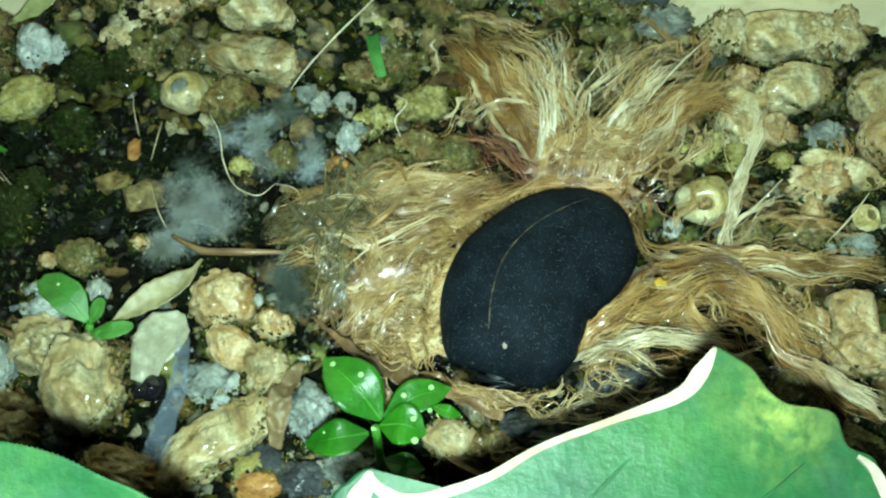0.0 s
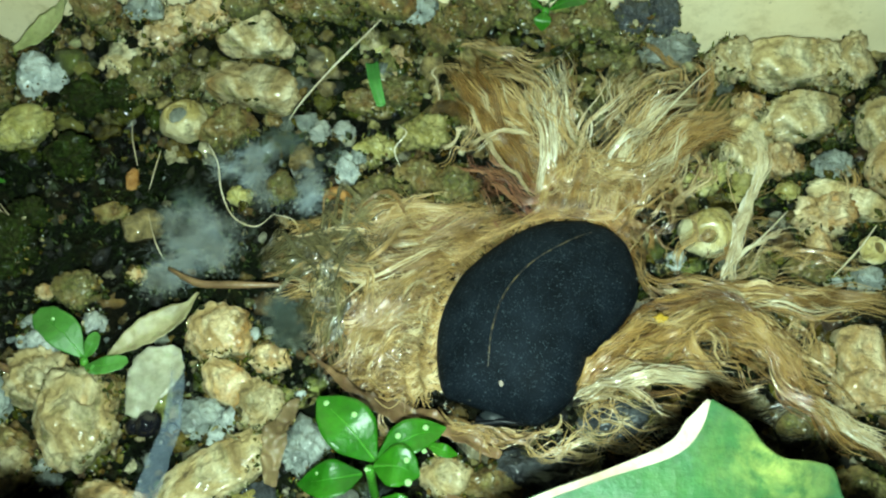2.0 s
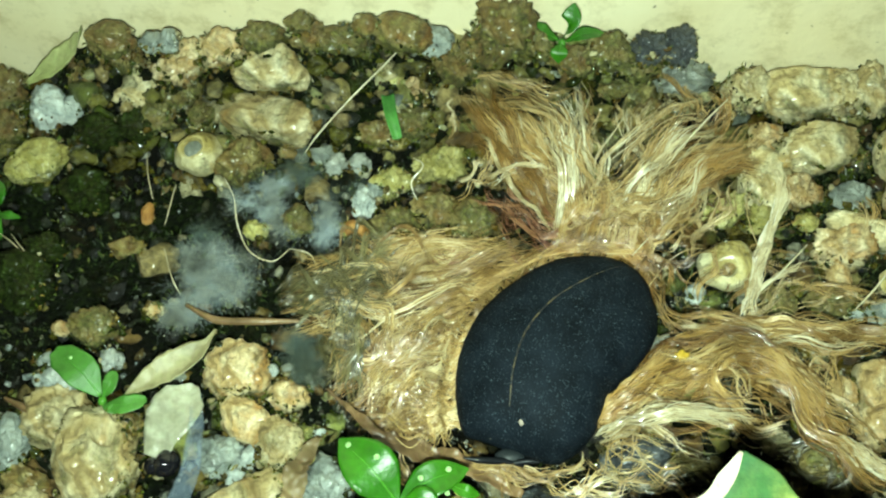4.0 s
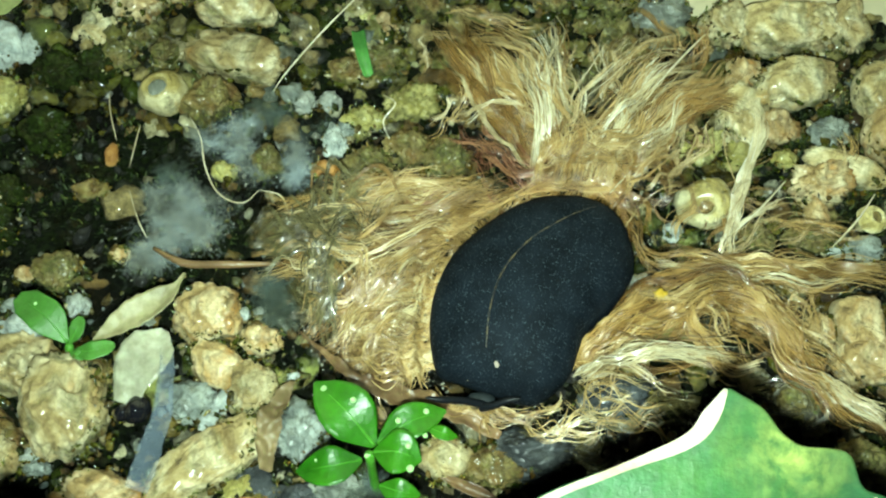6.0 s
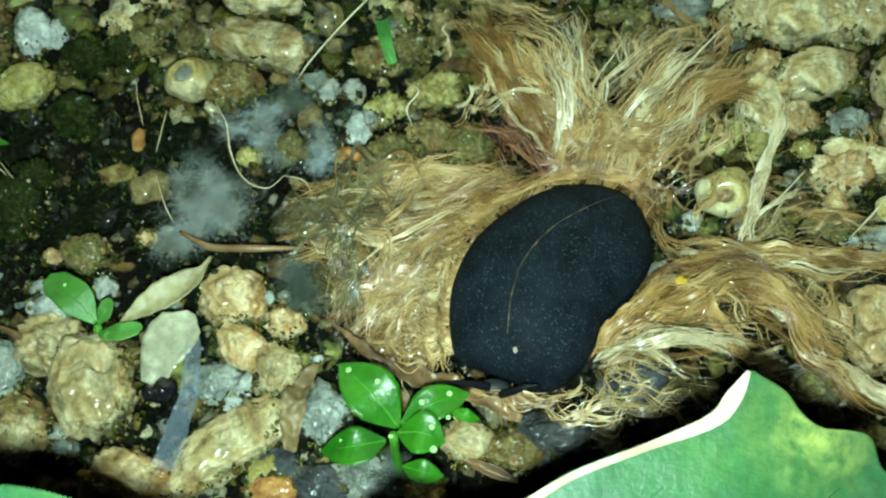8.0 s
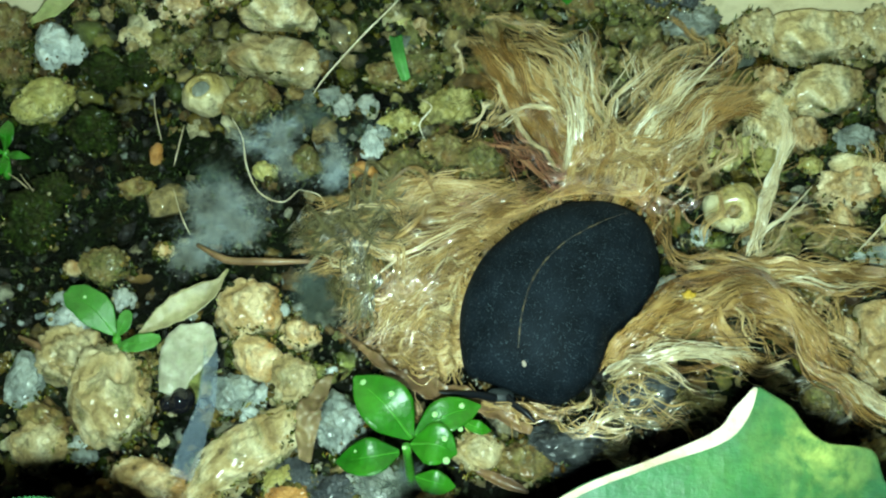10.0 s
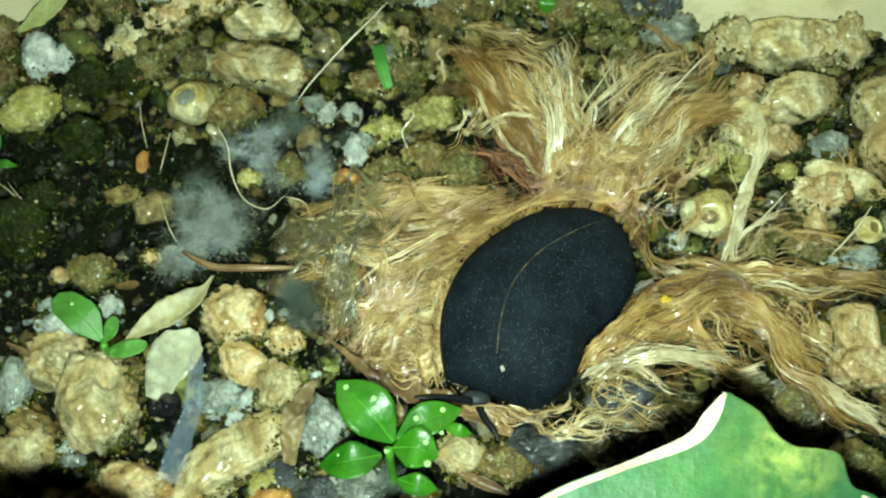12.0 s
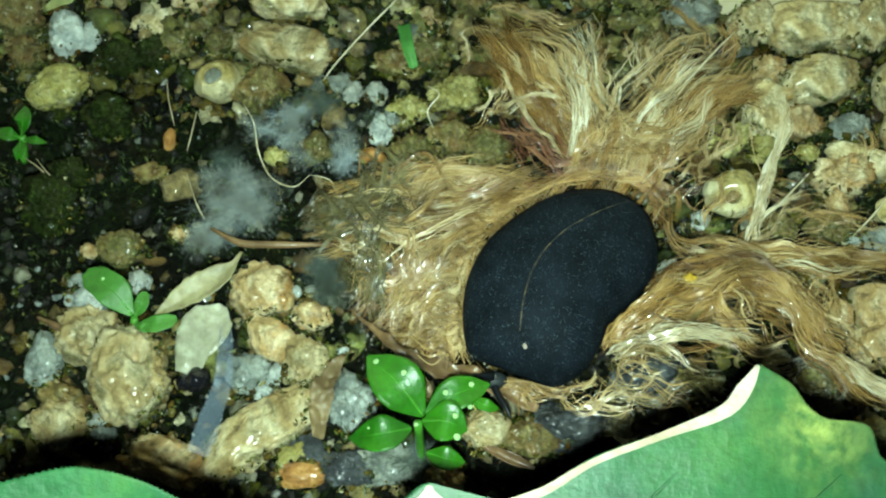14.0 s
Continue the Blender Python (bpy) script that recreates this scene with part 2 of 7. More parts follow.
def slug_material():
    """Black leathery skin; bluish dots in its colour paint the glints of fine wet granules."""
    m, nt, b = material("slug_skin", 0.6, 0.05)
    c = ramp(nt, noise_node(nt, 300, 4), [(0.3, (0.003, 0.0046, 0.0068)), (0.7, (0.0085, 0.0125, 0.018))])
    tc = nt.nodes.new("ShaderNodeTexCoord")
    cells = nt.nodes.new("ShaderNodeTexVoronoi")
    cells.inputs["Scale"].default_value = 3800
    cells.inputs["Randomness"].default_value = 1.0
    nt.links.new(tc.outputs["Object"], cells.inputs["Vector"])
    dots = ramp(nt, cells.outputs["Distance"], [(0.1, (1, 1, 1)), (0.34, (0, 0, 0))])
    rare = ramp(nt, noise_node(nt, 1400, 3, 0.6), [(0.46, (0.1, 0.1, 0.1)), (0.7, (1, 1, 1))])
    glint_specks = mix(nt, 1.0, dots, rare, "MULTIPLY")
    # glints of the granules mixed into the base colour
    c = mix(nt, glint_specks, c, (0.09, 0.125, 0.15))
    nt.links.new(c, b.inputs["Base Color"])
    nt.links.new(ramp(nt, glint_specks, [(0.0, (0.65, 0.65, 0.65)), (0.6, (0.3, 0.3, 0.3))]), b.inputs["Roughness"])
    bump(nt, b, noise_node(nt, 1100, 3), 0.4, 0.0003)
    bump(nt, b, dots, 0.5, 0.00012)
    return m


SKIN = slug_material()
m, nt, b = material("slug_head", 0.5, 0.25)
b.inputs["Base Color"].default_value = (0.014, 0.018, 0.02, 1)
HEAD = m
m, nt, b = material("slug_stalk", 0.4, 0.2)
b.inputs["Base Color"].default_value = (0.004, 0.005, 0.007, 1)
STALK = m
m, nt, b = material("slug_line", 0.5)
nt.links.new(ramp(nt, noise_node(nt, 1500, 3), [(0.46, (0.005, 0.006, 0.007)), (0.62, (0.12, 0.09, 0.042))]), b.inputs["Base Color"])
LINE = m
m, nt, b = material("pale_fleck", 0.5)
b.inputs["Base Color"].default_value = (0.3, 0.25, 0.2, 1)
FLECK = m


# ---- builders ----
def part(name, bm, mat, parent=None, label=""):
    """Links a bmesh as one smooth mesh object, under its thing if one is given."""
    me = bpy.data.meshes.new(name)
    bm.to_mesh(me)
    bm.free()
    return mesh_part(name, me, mat, parent, label)


def mesh_part(name, me, mat, parent=None, label=""):
    me.materials.append(mat)
    me.polygons.foreach_set("use_smooth", [True] * len(me.polygons))
    ob = new(name, me)
    ob.parent = parent
    return tagged(ob, label)


def from_arrays(name, verts, faces, mat, parent=None, label=""):
    me = bpy.data.meshes.new(name)
    me.from_pydata(verts, [], faces)
    me.update()
    return mesh_part(name, me, mat, parent, label)


def spline(points, n):
    """n points along a smooth curve through the given ones."""
    p = np.array(points, float)
    p = np.vstack([2 * p[0] - p[1], p, 2 * p[-1] - p[-2]])
    u = np.linspace(0, len(p) - 3 - 1e-9, n)
    i, f = u.astype(int), (u % 1)[:, None]
    a, b_, c, d = p[i], p[i + 1], p[i + 2], p[i + 3]
    return 0.5 * (2 * b_ + (c - a) * f + (2 * a - 5 * b_ + 4 * c - d) * f**2 + (3 * b_ - a - 3 * c + d) * f**3)


def tube(points, radii, sides=8, n=24):
    """Vertices and faces of a closed tube along a smooth curve."""
    path = spline(points, n)
    r = np.interp(np.linspace(0, 1, n), np.linspace(0, 1, len(radii)), radii)
    ahead = np.gradient(path, axis=0)
    ahead /= np.linalg.norm(ahead, axis=1)[:, None] + 1e-12
    side = np.cross(ahead, (0.11, 0.07, 1.0))
    side /= np.linalg.norm(side, axis=1)[:, None] + 1e-12
    up = np.cross(side, ahead)
    ang = np.arange(sides) * 2 * np.pi / sides
    ring = path[:, None] + r[:, None, None] * (np.cos(ang)[None, :, None] * side[:, None] + np.sin(ang)[None, :, None] * up[:, None])
    verts = ring.reshape(-1, 3).tolist()
    faces = [(k * sides + j, k * sides + (j + 1) % sides, (k + 1) * sides + (j + 1) % sides, (k + 1) * sides + j) for k in range(n - 1) for j in range(sides)]
    faces += [tuple(range(sides))[::-1], tuple(range((n - 1) * sides, n * sides))]
    return verts, faces


PLACED = []


def stone(at, a, b, c, turn, mat, label, lump=0.28, seed=0, hole=None, name="stone", group="stones of the bed", detail=4, category="stone", block=2.0, taper=0.0):
    """A lumpy, pitted stone with half axes a, b, c at a centre; hole: direction and size of a bored hollow."""
    bm = bmesh.new()
    bmesh.ops.create_icosphere(bm, subdivisions=detail, radius=1)
    off = Vector((seed * 7.13 + 3, seed * 3.71, seed * 1.37))
    for v in bm.verts:
        d = v.co.normalized()
        warp = d + 0.25 * noise.noise_vector(d * 2.2 + off)
        near, far = noise.voronoi(warp * 1.9 + off)[0][:2]
        small, next_small = noise.voronoi(warp * 4.6 - off)[0][:2]
        k = 1 + lump * (noise.noise(d * 1.3 + off) * 1.0 + 0.5 * (0.42 - near) + 0.12 * (0.4 - small) + noise.noise(d * 5 + off) * 0.36 + noise.noise(d * 10 - off) * 0.22 + noise.noise(d * 20 + off) * 0.12)
        k -= lump * 0.5 * max(0, 0.16 - abs(noise.noise(warp * 3.1 + off * 2))) + lump * 0.9 * max(0, noise.noise(d * 9 + off * 3) - 0.3)
        k -= lump * (0.16 * max(0, 1 - (far - near) / 0.2) + 0.04 * max(0, 1 - (next_small - small) / 0.16))
        k -= lump * max(0, noise.noise(d * 4.2 - off) - 0.28) * 1.3
        k += lump * 0.3 * (0.22 - abs(noise.noise(warp * 4.3 - off * 2))) + lump * 0.1 * (0.2 - abs(noise.noise(warp * 9.5 + off)))
        if hole:
            close = (d - Vector(hole[0]).normalized()).length
            k *= 1 - 0.62 * max(0, 1 - (close / hole[1]) ** 4)
        box = (abs(d.x) ** block + abs(d.y) ** block + abs(d.z) ** block) ** (-1 / block)
        v.co = Vector((d.x * a * (1 - taper * d.y), d.y * b, d.z * c)) * k * box
    ob = part(name, bm, mat)
    ob.matrix_basis = pose(*at, 0, 0, turn)
    PLACED.append((at, a, b, c, math.radians(turn)))
    return tagged(ob, label, category, group)


# ---- ground and wall ----
def ground_z(x, y):
    """The soil's height: crumbly, and heaped up along the wall."""
    p = Vector((x, y, 0))
    near = 1.0 if max(abs(x), abs(y)) < 0.125 else 0.4
    z = noise.noise(p * 60) * 0.0024 + noise.noise(p * 190) * 0.0018 + abs(noise.noise(p * 430)) * 0.002 + noise.noise(p * 900) * 0.0005
    heap = min(1, max(0, (y - 0.028) / 0.013)) * min(1, max(0, (0.036 - x) / 0.02)) * min(1, max(0, (x + 0.064) / 0.012))
    return -0.0045 + z * near + 0.0095 * heap


def ground():
    axis = np.concatenate([-np.geomspace(3.0, 0.13, 14), np.linspace(-0.12, 0.12, 301), np.geomspace(0.13, 3.0, 14)])
    n = len(axis)
    verts = []
    for y in axis:
        for x in axis:
            verts.append((x, y, ground_z(x, y)))
    faces = [(j * n + i, j * n + i + 1, (j + 1) * n + i + 1, (j + 1) * n + i) for j in range(n - 1) for i in range(n - 1)]
    return tagged(from_arrays("ground", verts, faces, soil_material()), "dark wet soil with moss and algae", "soil", kind="structure")


ground()


def wall():
    bm = bmesh.new()
    bmesh.ops.create_cube(bm, size=1)
    for v in bm.verts:
        v.co = Vector((v.co.x * 6.0, v.co.y * 0.1 + 0.05, v.co.z * 1.2 + 0.55))
    bmesh.ops.bevel(bm, geom=bm.edges[:], offset=0.006, segments=3, affect="EDGES")
    ob = part("wall_north", bm, wall_material())
    ob.data.polygons.foreach_set("use_smooth", [False] * len(ob.data.polygons))
    ob.matrix_basis = pose(-0.053, 0.043, 0, 0, 0, -0.6)
    return tagged(ob, "cream painted masonry wall with dark specks", "wall", kind="structure")


wall()


# ---- stones, each where it lies ----
def pebble(at, a, b, turn, mat, label, seed, lump=0.25, flat=1.0, hole=None, name="stone", block=2.0, taper=0.0):
    c = min(a, b) * flat
    a, b = a * 1.06, b * 1.06
    detail = 5 if max(a, b) > 0.0024 else 4
    return stone((at[0], at[1], at[2] + c * 0.12), a, b, c, turn, mat, label, lump * (0.85 if max(a, b) > 0.0048 else 1.05), seed, hole, name, detail=detail, block=block, taper=taper)


# added dark lump that makes a bored hole read as shaded
def soil_plug(at, r, seed):
    return stone(at, r, r * 0.9, r * 0.6, 0, ALGAE, "added dark lump standing in for the shade of a hole", 0.4, seed, name="soil_plug", group="", category="soil")


LONG = "long cream limestone piece lying in the bed"
KNOB = "knobbly cream limestone lump, pitted and wet"
MOSS = "limestone lump half covered with dark moss"
pebble((-0.02743, 0.03208, 0), 0.00664, 0.00287, -12, CREAM, LONG, 1, 0.16, block=4.0)
pebble((-0.02702, 0.0375, 0.00544), 0.00468, 0.00362, 0, CREAM, "cream limestone lump with a dark bored hole", 2, 0.22, 0.8, ((0.0, 0.1, 1), 0.26), block=2.6, taper=0.42)
pebble((-0.03315, 0.0375, 0.00956), 0.00317, 0.00257, 20, TAN, KNOB, 3)
pebble((-0.03925, 0.0375, 0.00636), 0.00393, 0.00272, 30, TAN, KNOB, 4, 0.35)
pebble((-0.05462, 0.03924, 0), 0.00378, 0.00272, 10, BROWN, "rusty brown stone with pale patches", 5)
pebble((-0.04745, 0.03666, 0), 0.00393, 0.00302, 15, CREAM, KNOB, 6, 0.35)
pebble((-0.04117, 0.03671, 0), 0.00302, 0.00302, 0, MOSSY, MOSS, 7, 0.35)
pebble((-0.04854, 0.0375, 0.01129), 0.00340, 0.00242, 0, BROWN, "dark brown stone against the wall", 8)
pebble((-0.04261, 0.0375, 0.01072), 0.00189, 0.00151, 0, GREY, "small grey pebble against the wall", 9)
pebble((-0.06061, 0.0341, 0), 0.00257, 0.00332, 20, QUARTZ, "bluish white quartz lump", 10, 0.16, block=2.8, taper=0.15)
pebble((-0.05743, 0.03353, 0), 0.00181, 0.00227, -20, QUARTZ, "bluish white quartz lump", 11, 0.3)
pebble((-0.06009, 0.0251, 0), 0.00438, 0.00317, 10, LICHEN, "flat stone yellow with lichen", 12, 0.25, 0.5)
pebble((-0.0624, 0.02283, 0), 0.00227, 0.00196, 10, LICHEN, "small stone yellow with lichen", 13)
pebble((-0.03044, 0.02492, 0), 0.00332, 0.00302, 10, BROWN, "olive brown stone beside an empty shell", 14, 0.4)
pebble((-0.05239, 0.02985, 0), 0.00317, 0.00257, 0, ALGAE, MOSS, 15, 0.4)
pebble((-0.04708, 0.03092, 0), 0.00264, 0.00242, 0, ALGAE, MOSS, 16, 0.4)
pebble((-0.01207, 0.04014, 0), 0.00574, 0.00498, 15, LICHEN, "ruffled yellow green limestone lump", 17, 0.45, 0.6)
pebble((-0.00612, 0.03653, 0), 0.00287, 0.00332, 0, TAN, "pinkish tan limestone lump", 18, 0.35)
pebble((-0.0074, 0.0375, 0.01301), 0.00423, 0.00257, -15, BROWN, "smooth reddish brown stone against the wall", 19, 0.15)
pebble((-0.01557, 0.0375, 0.01152), 0.00302, 0.00211, 0, MOSSY, MOSS, 20, 0.4)
pebble((-0.02025, 0.0375, 0.01209), 0.00227, 0.00196, 0, BROWN, "dark brown stone against the wall", 21, 0.4)
pebble((0.00021, 0.0375, 0.00672), 0.00362, 0.00302, 0, BROWN, "brown stone with algae", 22, 0.4)
pebble((0.0068, 0.0375, 0.01345), 0.00438, 0.00438, 0, BROWN, "large brown crumbly stone against the wall", 23, 0.45)
pebble((0.01363, 0.04088, 0), 0.00302, 0.00242, 0, BROWN, "brown stone with algae", 24, 0.4)
pebble((0.02069, 0.03989, 0), 0.00378, 0.00272, 0, MOSSY, MOSS, 25, 0.4)
pebble((0.02175, 0.0375, 0.00939), 0.00317, 0.00257, 0, MOSSY, "dark mossy stone against the wall", 26, 0.45)
pebble((0.02711, 0.0375, 0.01004), 0.00257, 0.00227, 0, SLATE, "nearly black algae-covered stone", 27, 0.45)
pebble((0.03064, 0.0375, 0.01067), 0.00227, 0.00287, 0, SLATE, "nearly black algae-covered stone", 28, 0.45)
pebble((0.03309, 0.03999, 0), 0.00415, 0.00272, 0, GREY, "dark grey stone under fibres", 29, 0.3)
pebble((0.04205, 0.03725, 0.001), 0.00317, 0.00347, 0, CREAM, KNOB, 30, 0.35)
pebble((0.0492, 0.0365, 0.001), 0.00529, 0.00332, 5, CREAM, KNOB, 31, 0.2, block=3.5)
pebble((0.0553, 0.03737, 0.001), 0.00287, 0.00347, 0, CREAM, KNOB, 32, 0.35)
pebble((0.05887, 0.03664, 0.002), 0.00272, 0.00423, 0, CREAM, "cream limestone lump with bored holes", 33, 0.35, 0.8, ((0.1, -0.5, 1), 0.28))
pebble((0.0501, 0.02662, 0.002), 0.00604, 0.00347, 12, CREAM, KNOB, 34, 0.22)
pebble((0.04385, 0.02906, 0), 0.00227, 0.00272, 0, TAN, KNOB, 35, 0.35)
pebble((0.06222, 0.02676, 0), 0.00347, 0.00468, -10, CREAM, "smooth rounded cream stone", 36, 0.12)
pebble((0.06274, 0.0194, 0), 0.00378, 0.00438, 0, TAN, "smooth rounded tan stone", 37, 0.12)
pebble((0.05619, 0.01474, 0), 0.00574, 0.00204, -24, CREAM, "spindle-shaped cream stone among wet gravel", 38, 0.14)
pebble((0.05454, 0.02021, 0), 0.00257, 0.00196, 0, GREY, "small grey stone among wet gravel", 39, 0.3)
pebble((0.05234, 0.012, 0), 0.00393, 0.00287, 0, TAN, "furrowed tan limestone lump", 40, 0.4)
pebble((0.05113, 0.00716, 0), 0.00151, 0.00317, 10, TAN, "narrow tan limestone stub", 41, 0.25)
pebble((0.04281, 0.02239, 0), 0.00317, 0.00498, 0, CREAM, KNOB, 42, 0.35)
pebble((0.04723, 0.02104, 0), 0.00302, 0.00272, 0, TAN, KNOB, 43, 0.35)
pebble((0.04789, 0.01607, 0), 0.00151, 0.00128, 0, LICHEN, "small yellow pebble among wet gravel", 44)
pebble((0.03709, 0.01792, 0), 0.00272, 0.00211, 30, LICHEN, "yellow green limestone lump", 45, 0.4)
pebble((0.04185, 0.01634, 0), 0.00211, 0.00181, 30, LICHEN, "yellow green limestone lump", 46, 0.4)
pebble((0.05391, -0.0079, 0), 0.00272, 0.00332, 0, TAN, "blocky pinkish tan stone", 47, 0.14, block=5.0)
pebble((0.05436, -0.01257, 0), 0.00378, 0.00272, 0, TAN, "blocky pinkish tan stone", 48, 0.22, block=4.0)
pebble((0.04981, -0.00853, 0), 0.00151, 0.00227, 0, TAN, "small tan stone among wet gravel", 49, 0.3)
pebble((-0.00165, 0.02454, 0), 0.00378, 0.00257, 10, LICHEN, "curved yellowish limestone lump", 50, 0.4)
pebble((-0.00247, 0.01735, 0), 0.00287, 0.00272, 0, BROWN, "round brown stone with algae", 51, 0.35)
pebble((0.00269, 0.0154, 0), 0.00302, 0.00317, 0, MOSSY, MOSS, 52, 0.35)
pebble((-0.00863, 0.02167, 0), 0.00257, 0.00211, 0, LICHEN, "yellowish limestone lump among wet gravel", 53, 0.4)
pebble((-0.00772, 0.0147, 0), 0.00317, 0.00227, 0, MOSSY, MOSS, 54, 0.3)
pebble((-0.01332, 0.01352, 0), 0.00204, 0.00151, -25, ORANGE, "bright orange brown pebble", 55, 0.2)
pebble((-0.04279, 0.01602, 0), 0.00091, 0.00166, 0, ORANGE, "rusty orange sliver among wet gravel", 56, 0.2)
pebble((-0.01696, 0.02433, 0), 0.00151, 0.00151, 0, QUARTZ, "grey quartz chip among wet gravel", 57, 0.4)
pebble((-0.0137, 0.02476, 0), 0.00166, 0.00121, 0, QUARTZ, "grey quartz chip among wet gravel", 58, 0.4)
pebble((-0.01249, 0.01832, 0), 0.00151, 0.00242, 10, QUARTZ, "grey quartz chip among wet gravel", 59, 0.4)
pebble((-0.01085, 0.02069, 0), 0.00136, 0.00136, 0, GREY, "grey quartz chip among wet gravel", 60, 0.4)
pebble((-0.019, 0.02634, 0), 0.00166, 0.00136, 0, GREY, "grey quartz chip among wet gravel", 61, 0.4)
pebble((-0.02694, -0.00725, 0), 0.00408, 0.00393, 0, TAN, "round knobbly limestone ball", 62, 0.22, 0.9)
pebble((-0.02512, -0.01379, 0), 0.00393, 0.00257, -30, TAN, "smooth oval tan stone with brown stains", 63, 0.14)
pebble((-0.04216, -0.01986, 0.002), 0.00498, 0.00619, 10, CREAM, "large cream limestone lump with a rough hollow", 64, 0.28, 0.9, ((0.45, 0.35, 1), 0.34))
pebble((-0.04908, -0.01446, 0), 0.00362, 0.00362, 0, CREAM, KNOB, 65, 0.3)
pebble((-0.05123, -0.02604, 0), 0.00332, 0.00317, 0, CREAM, KNOB, 66, 0.28)
pebble((-0.05102, -0.0226, 0), 0.00317, 0.00166, -20, BROWN, "flat brown stone among wet gravel", 67, 0.3)
pebble((-0.05452, -0.01741, 0), 0.00227, 0.00362, 0, GREY, "rounded blue grey stone", 68, 0.2)
pebble((-0.03635, -0.03044, 0), 0.00559, 0.00302, -12, TAN, KNOB, 69, 0.35)
pebble((-0.02556, -0.02647, 0), 0.00846, 0.00347, 38, CREAM, "long knobbly cream limestone piece", 70, 0.25, 0.8)
pebble((-0.02026, -0.017, 0), 0.00287, 0.00362, 0, CREAM, KNOB, 71, 0.3)
pebble((-0.04698, -0.00167, 0), 0.00302, 0.00242, 0, MOSSY, MOSS, 72, 0.35)
pebble((-0.05024, -0.00927, 0), 0.00272, 0.00181, 0, QUARTZ, "bluish quartz chip among wet gravel", 73, 0.3)
pebble((-0.0275, -0.0188, 0), 0.00287, 0.00257, 20, GREY, "pale grey quartz chip", 74, 0.3)
pebble((-0.02424, -0.01873, 0), 0.00113, 0.00151, -30, QUARTZ, "white quartz chip among wet gravel", 75, 0.4)
pebble((-0.0225, -0.01795, 0), 0.00106, 0.00121, 0, QUARTZ, "white quartz chip among wet gravel", 76, 0.4)
pebble((-0.02544, -0.021, 0), 0.00136, 0.00106, 0, QUARTZ, "white quartz chip among wet gravel", 77, 0.4)
pebble((-0.02012, -0.01033, 0), 0.00242, 0.00196, 0, TAN, "small tan stone among wet gravel", 78, 0.3)
pebble((-0.04007, -0.01522, 0), 0.00211, 0.00196, 0, BROWN, "brown crumbly stone among wet gravel", 79, 0.4)
pebble((-0.04604, -0.02543, 0), 0.00166, 0.00091, 0, QUARTZ, "white quartz chip among wet gravel", 80, 0.3)
pebble((-0.04518, -0.02707, 0), 0.00151, 0.00106, 0, GREY, "grey quartz chip among wet gravel", 81, 0.3)
pebble((-0.01888, -0.02896, 0), 0.00287, 0.00196, -40, SLATE, "dark slate chip among wet gravel", 82, 0.35, 0.3)
pebble((-0.02097, -0.02992, 0), 0.00181, 0.00257, -20, LICHEN, "thin yellowish stone chip", 83, 0.3, 0.4)
pebble((-0.01962, -0.03163, 0), 0.00302, 0.00166, 0, ORANGE, "orange brown pebble among wet gravel", 84, 0.2)
pebble((0.00315, -0.02526, 0), 0.00317, 0.00257, 0, CREAM, "bright cream pebble with a brown band", 85, 0.15)
pebble((-0.00803, -0.03001, 0), 0.00468, 0.00242, 0, GREY, "grey white fibrous stone", 86, 0.4)
pebble((-0.00207, -0.03114, 0), 0.00227, 0.00211, 0, TAN, "tan stone under the seedling", 87, 0.3)
pebble((-0.02245, -0.00701, 0), 0.00076, 0.00083, 0, QUARTZ, "tiny white pebble among wet gravel", 88, 0.2)
pebble((-0.02058, -0.00682, 0), 0.00083, 0.00076, 0, GREY, "tiny grey pebble among wet gravel", 89, 0.2)
pebble((0.03226, 0.00514, 0), 0.00128, 0.00136, 0, QUARTZ, "bluish quartz chip among fibres", 90, 0.3)
pebble((0.05279, 0.00225, 0), 0.00098, 0.00076, 20, QUARTZ, "small white chip among wet gravel", 91, 0.35, 0.4)
pebble((-0.01565, -0.01531, 0), 0.00076, 0.00068, 30, QUARTZ, "glinting white chip among wet gravel", 92, 0.35)
pebble((0.02736, -0.00331, 0), 0.00166, 0.00196, 0, QUARTZ, "bluish quartz chip under the slug", 93, 0.3)

pebble((-0.05785, 0.00499, 0), 0.00378, 0.00347, 0, ALGAE, "dark stone under a cushion of moss", 101, 0.45)
pebble((-0.05633, 0.01033, 0), 0.00257, 0.00181, 0, ALGAE, "dark stone under a cushion of moss", 102, 0.45)
pebble((-0.05232, 0.01963, 0), 0.00347, 0.00302, 0, ALGAE, "black algae-covered stone in soil", 103, 0.4)
pebble((-0.04478, 0.01051, 0), 0.00196, 0.00136, 20, BROWN, "small tan stone in dark soil", 104, 0.4)
pebble((-0.04435, 0.03247, 0), 0.00272, 0.00227, 0, MOSSY, MOSS, 106, 0.4)
pebble((-0.03753, 0.03205, 0), 0.00181, 0.00227, 0, MOSSY, MOSS, 107, 0.4)
pebble((-0.02719, 0.01349, 0), 0.00166, 0.00136, 0, LICHEN, "small yellow green pebble on soil", 108, 0.3)
pebble((-0.02133, 0.01495, 0), 0.00196, 0.00227, 0, MOSSY, MOSS, 109, 0.35)
pebble((-0.01136, 0.02989, 0), 0.00272, 0.00181, 0, BROWN, "rusty brown stone under a grass blade", 110, 0.35)
pebble((-0.00646, 0.03195, 0), 0.00302, 0.00242, 0, MOSSY, MOSS, 111, 0.4)
pebble((0.02369, 0.03741, 0), 0.00378, 0.00257, 0, MOSSY, MOSS, 112, 0.4)
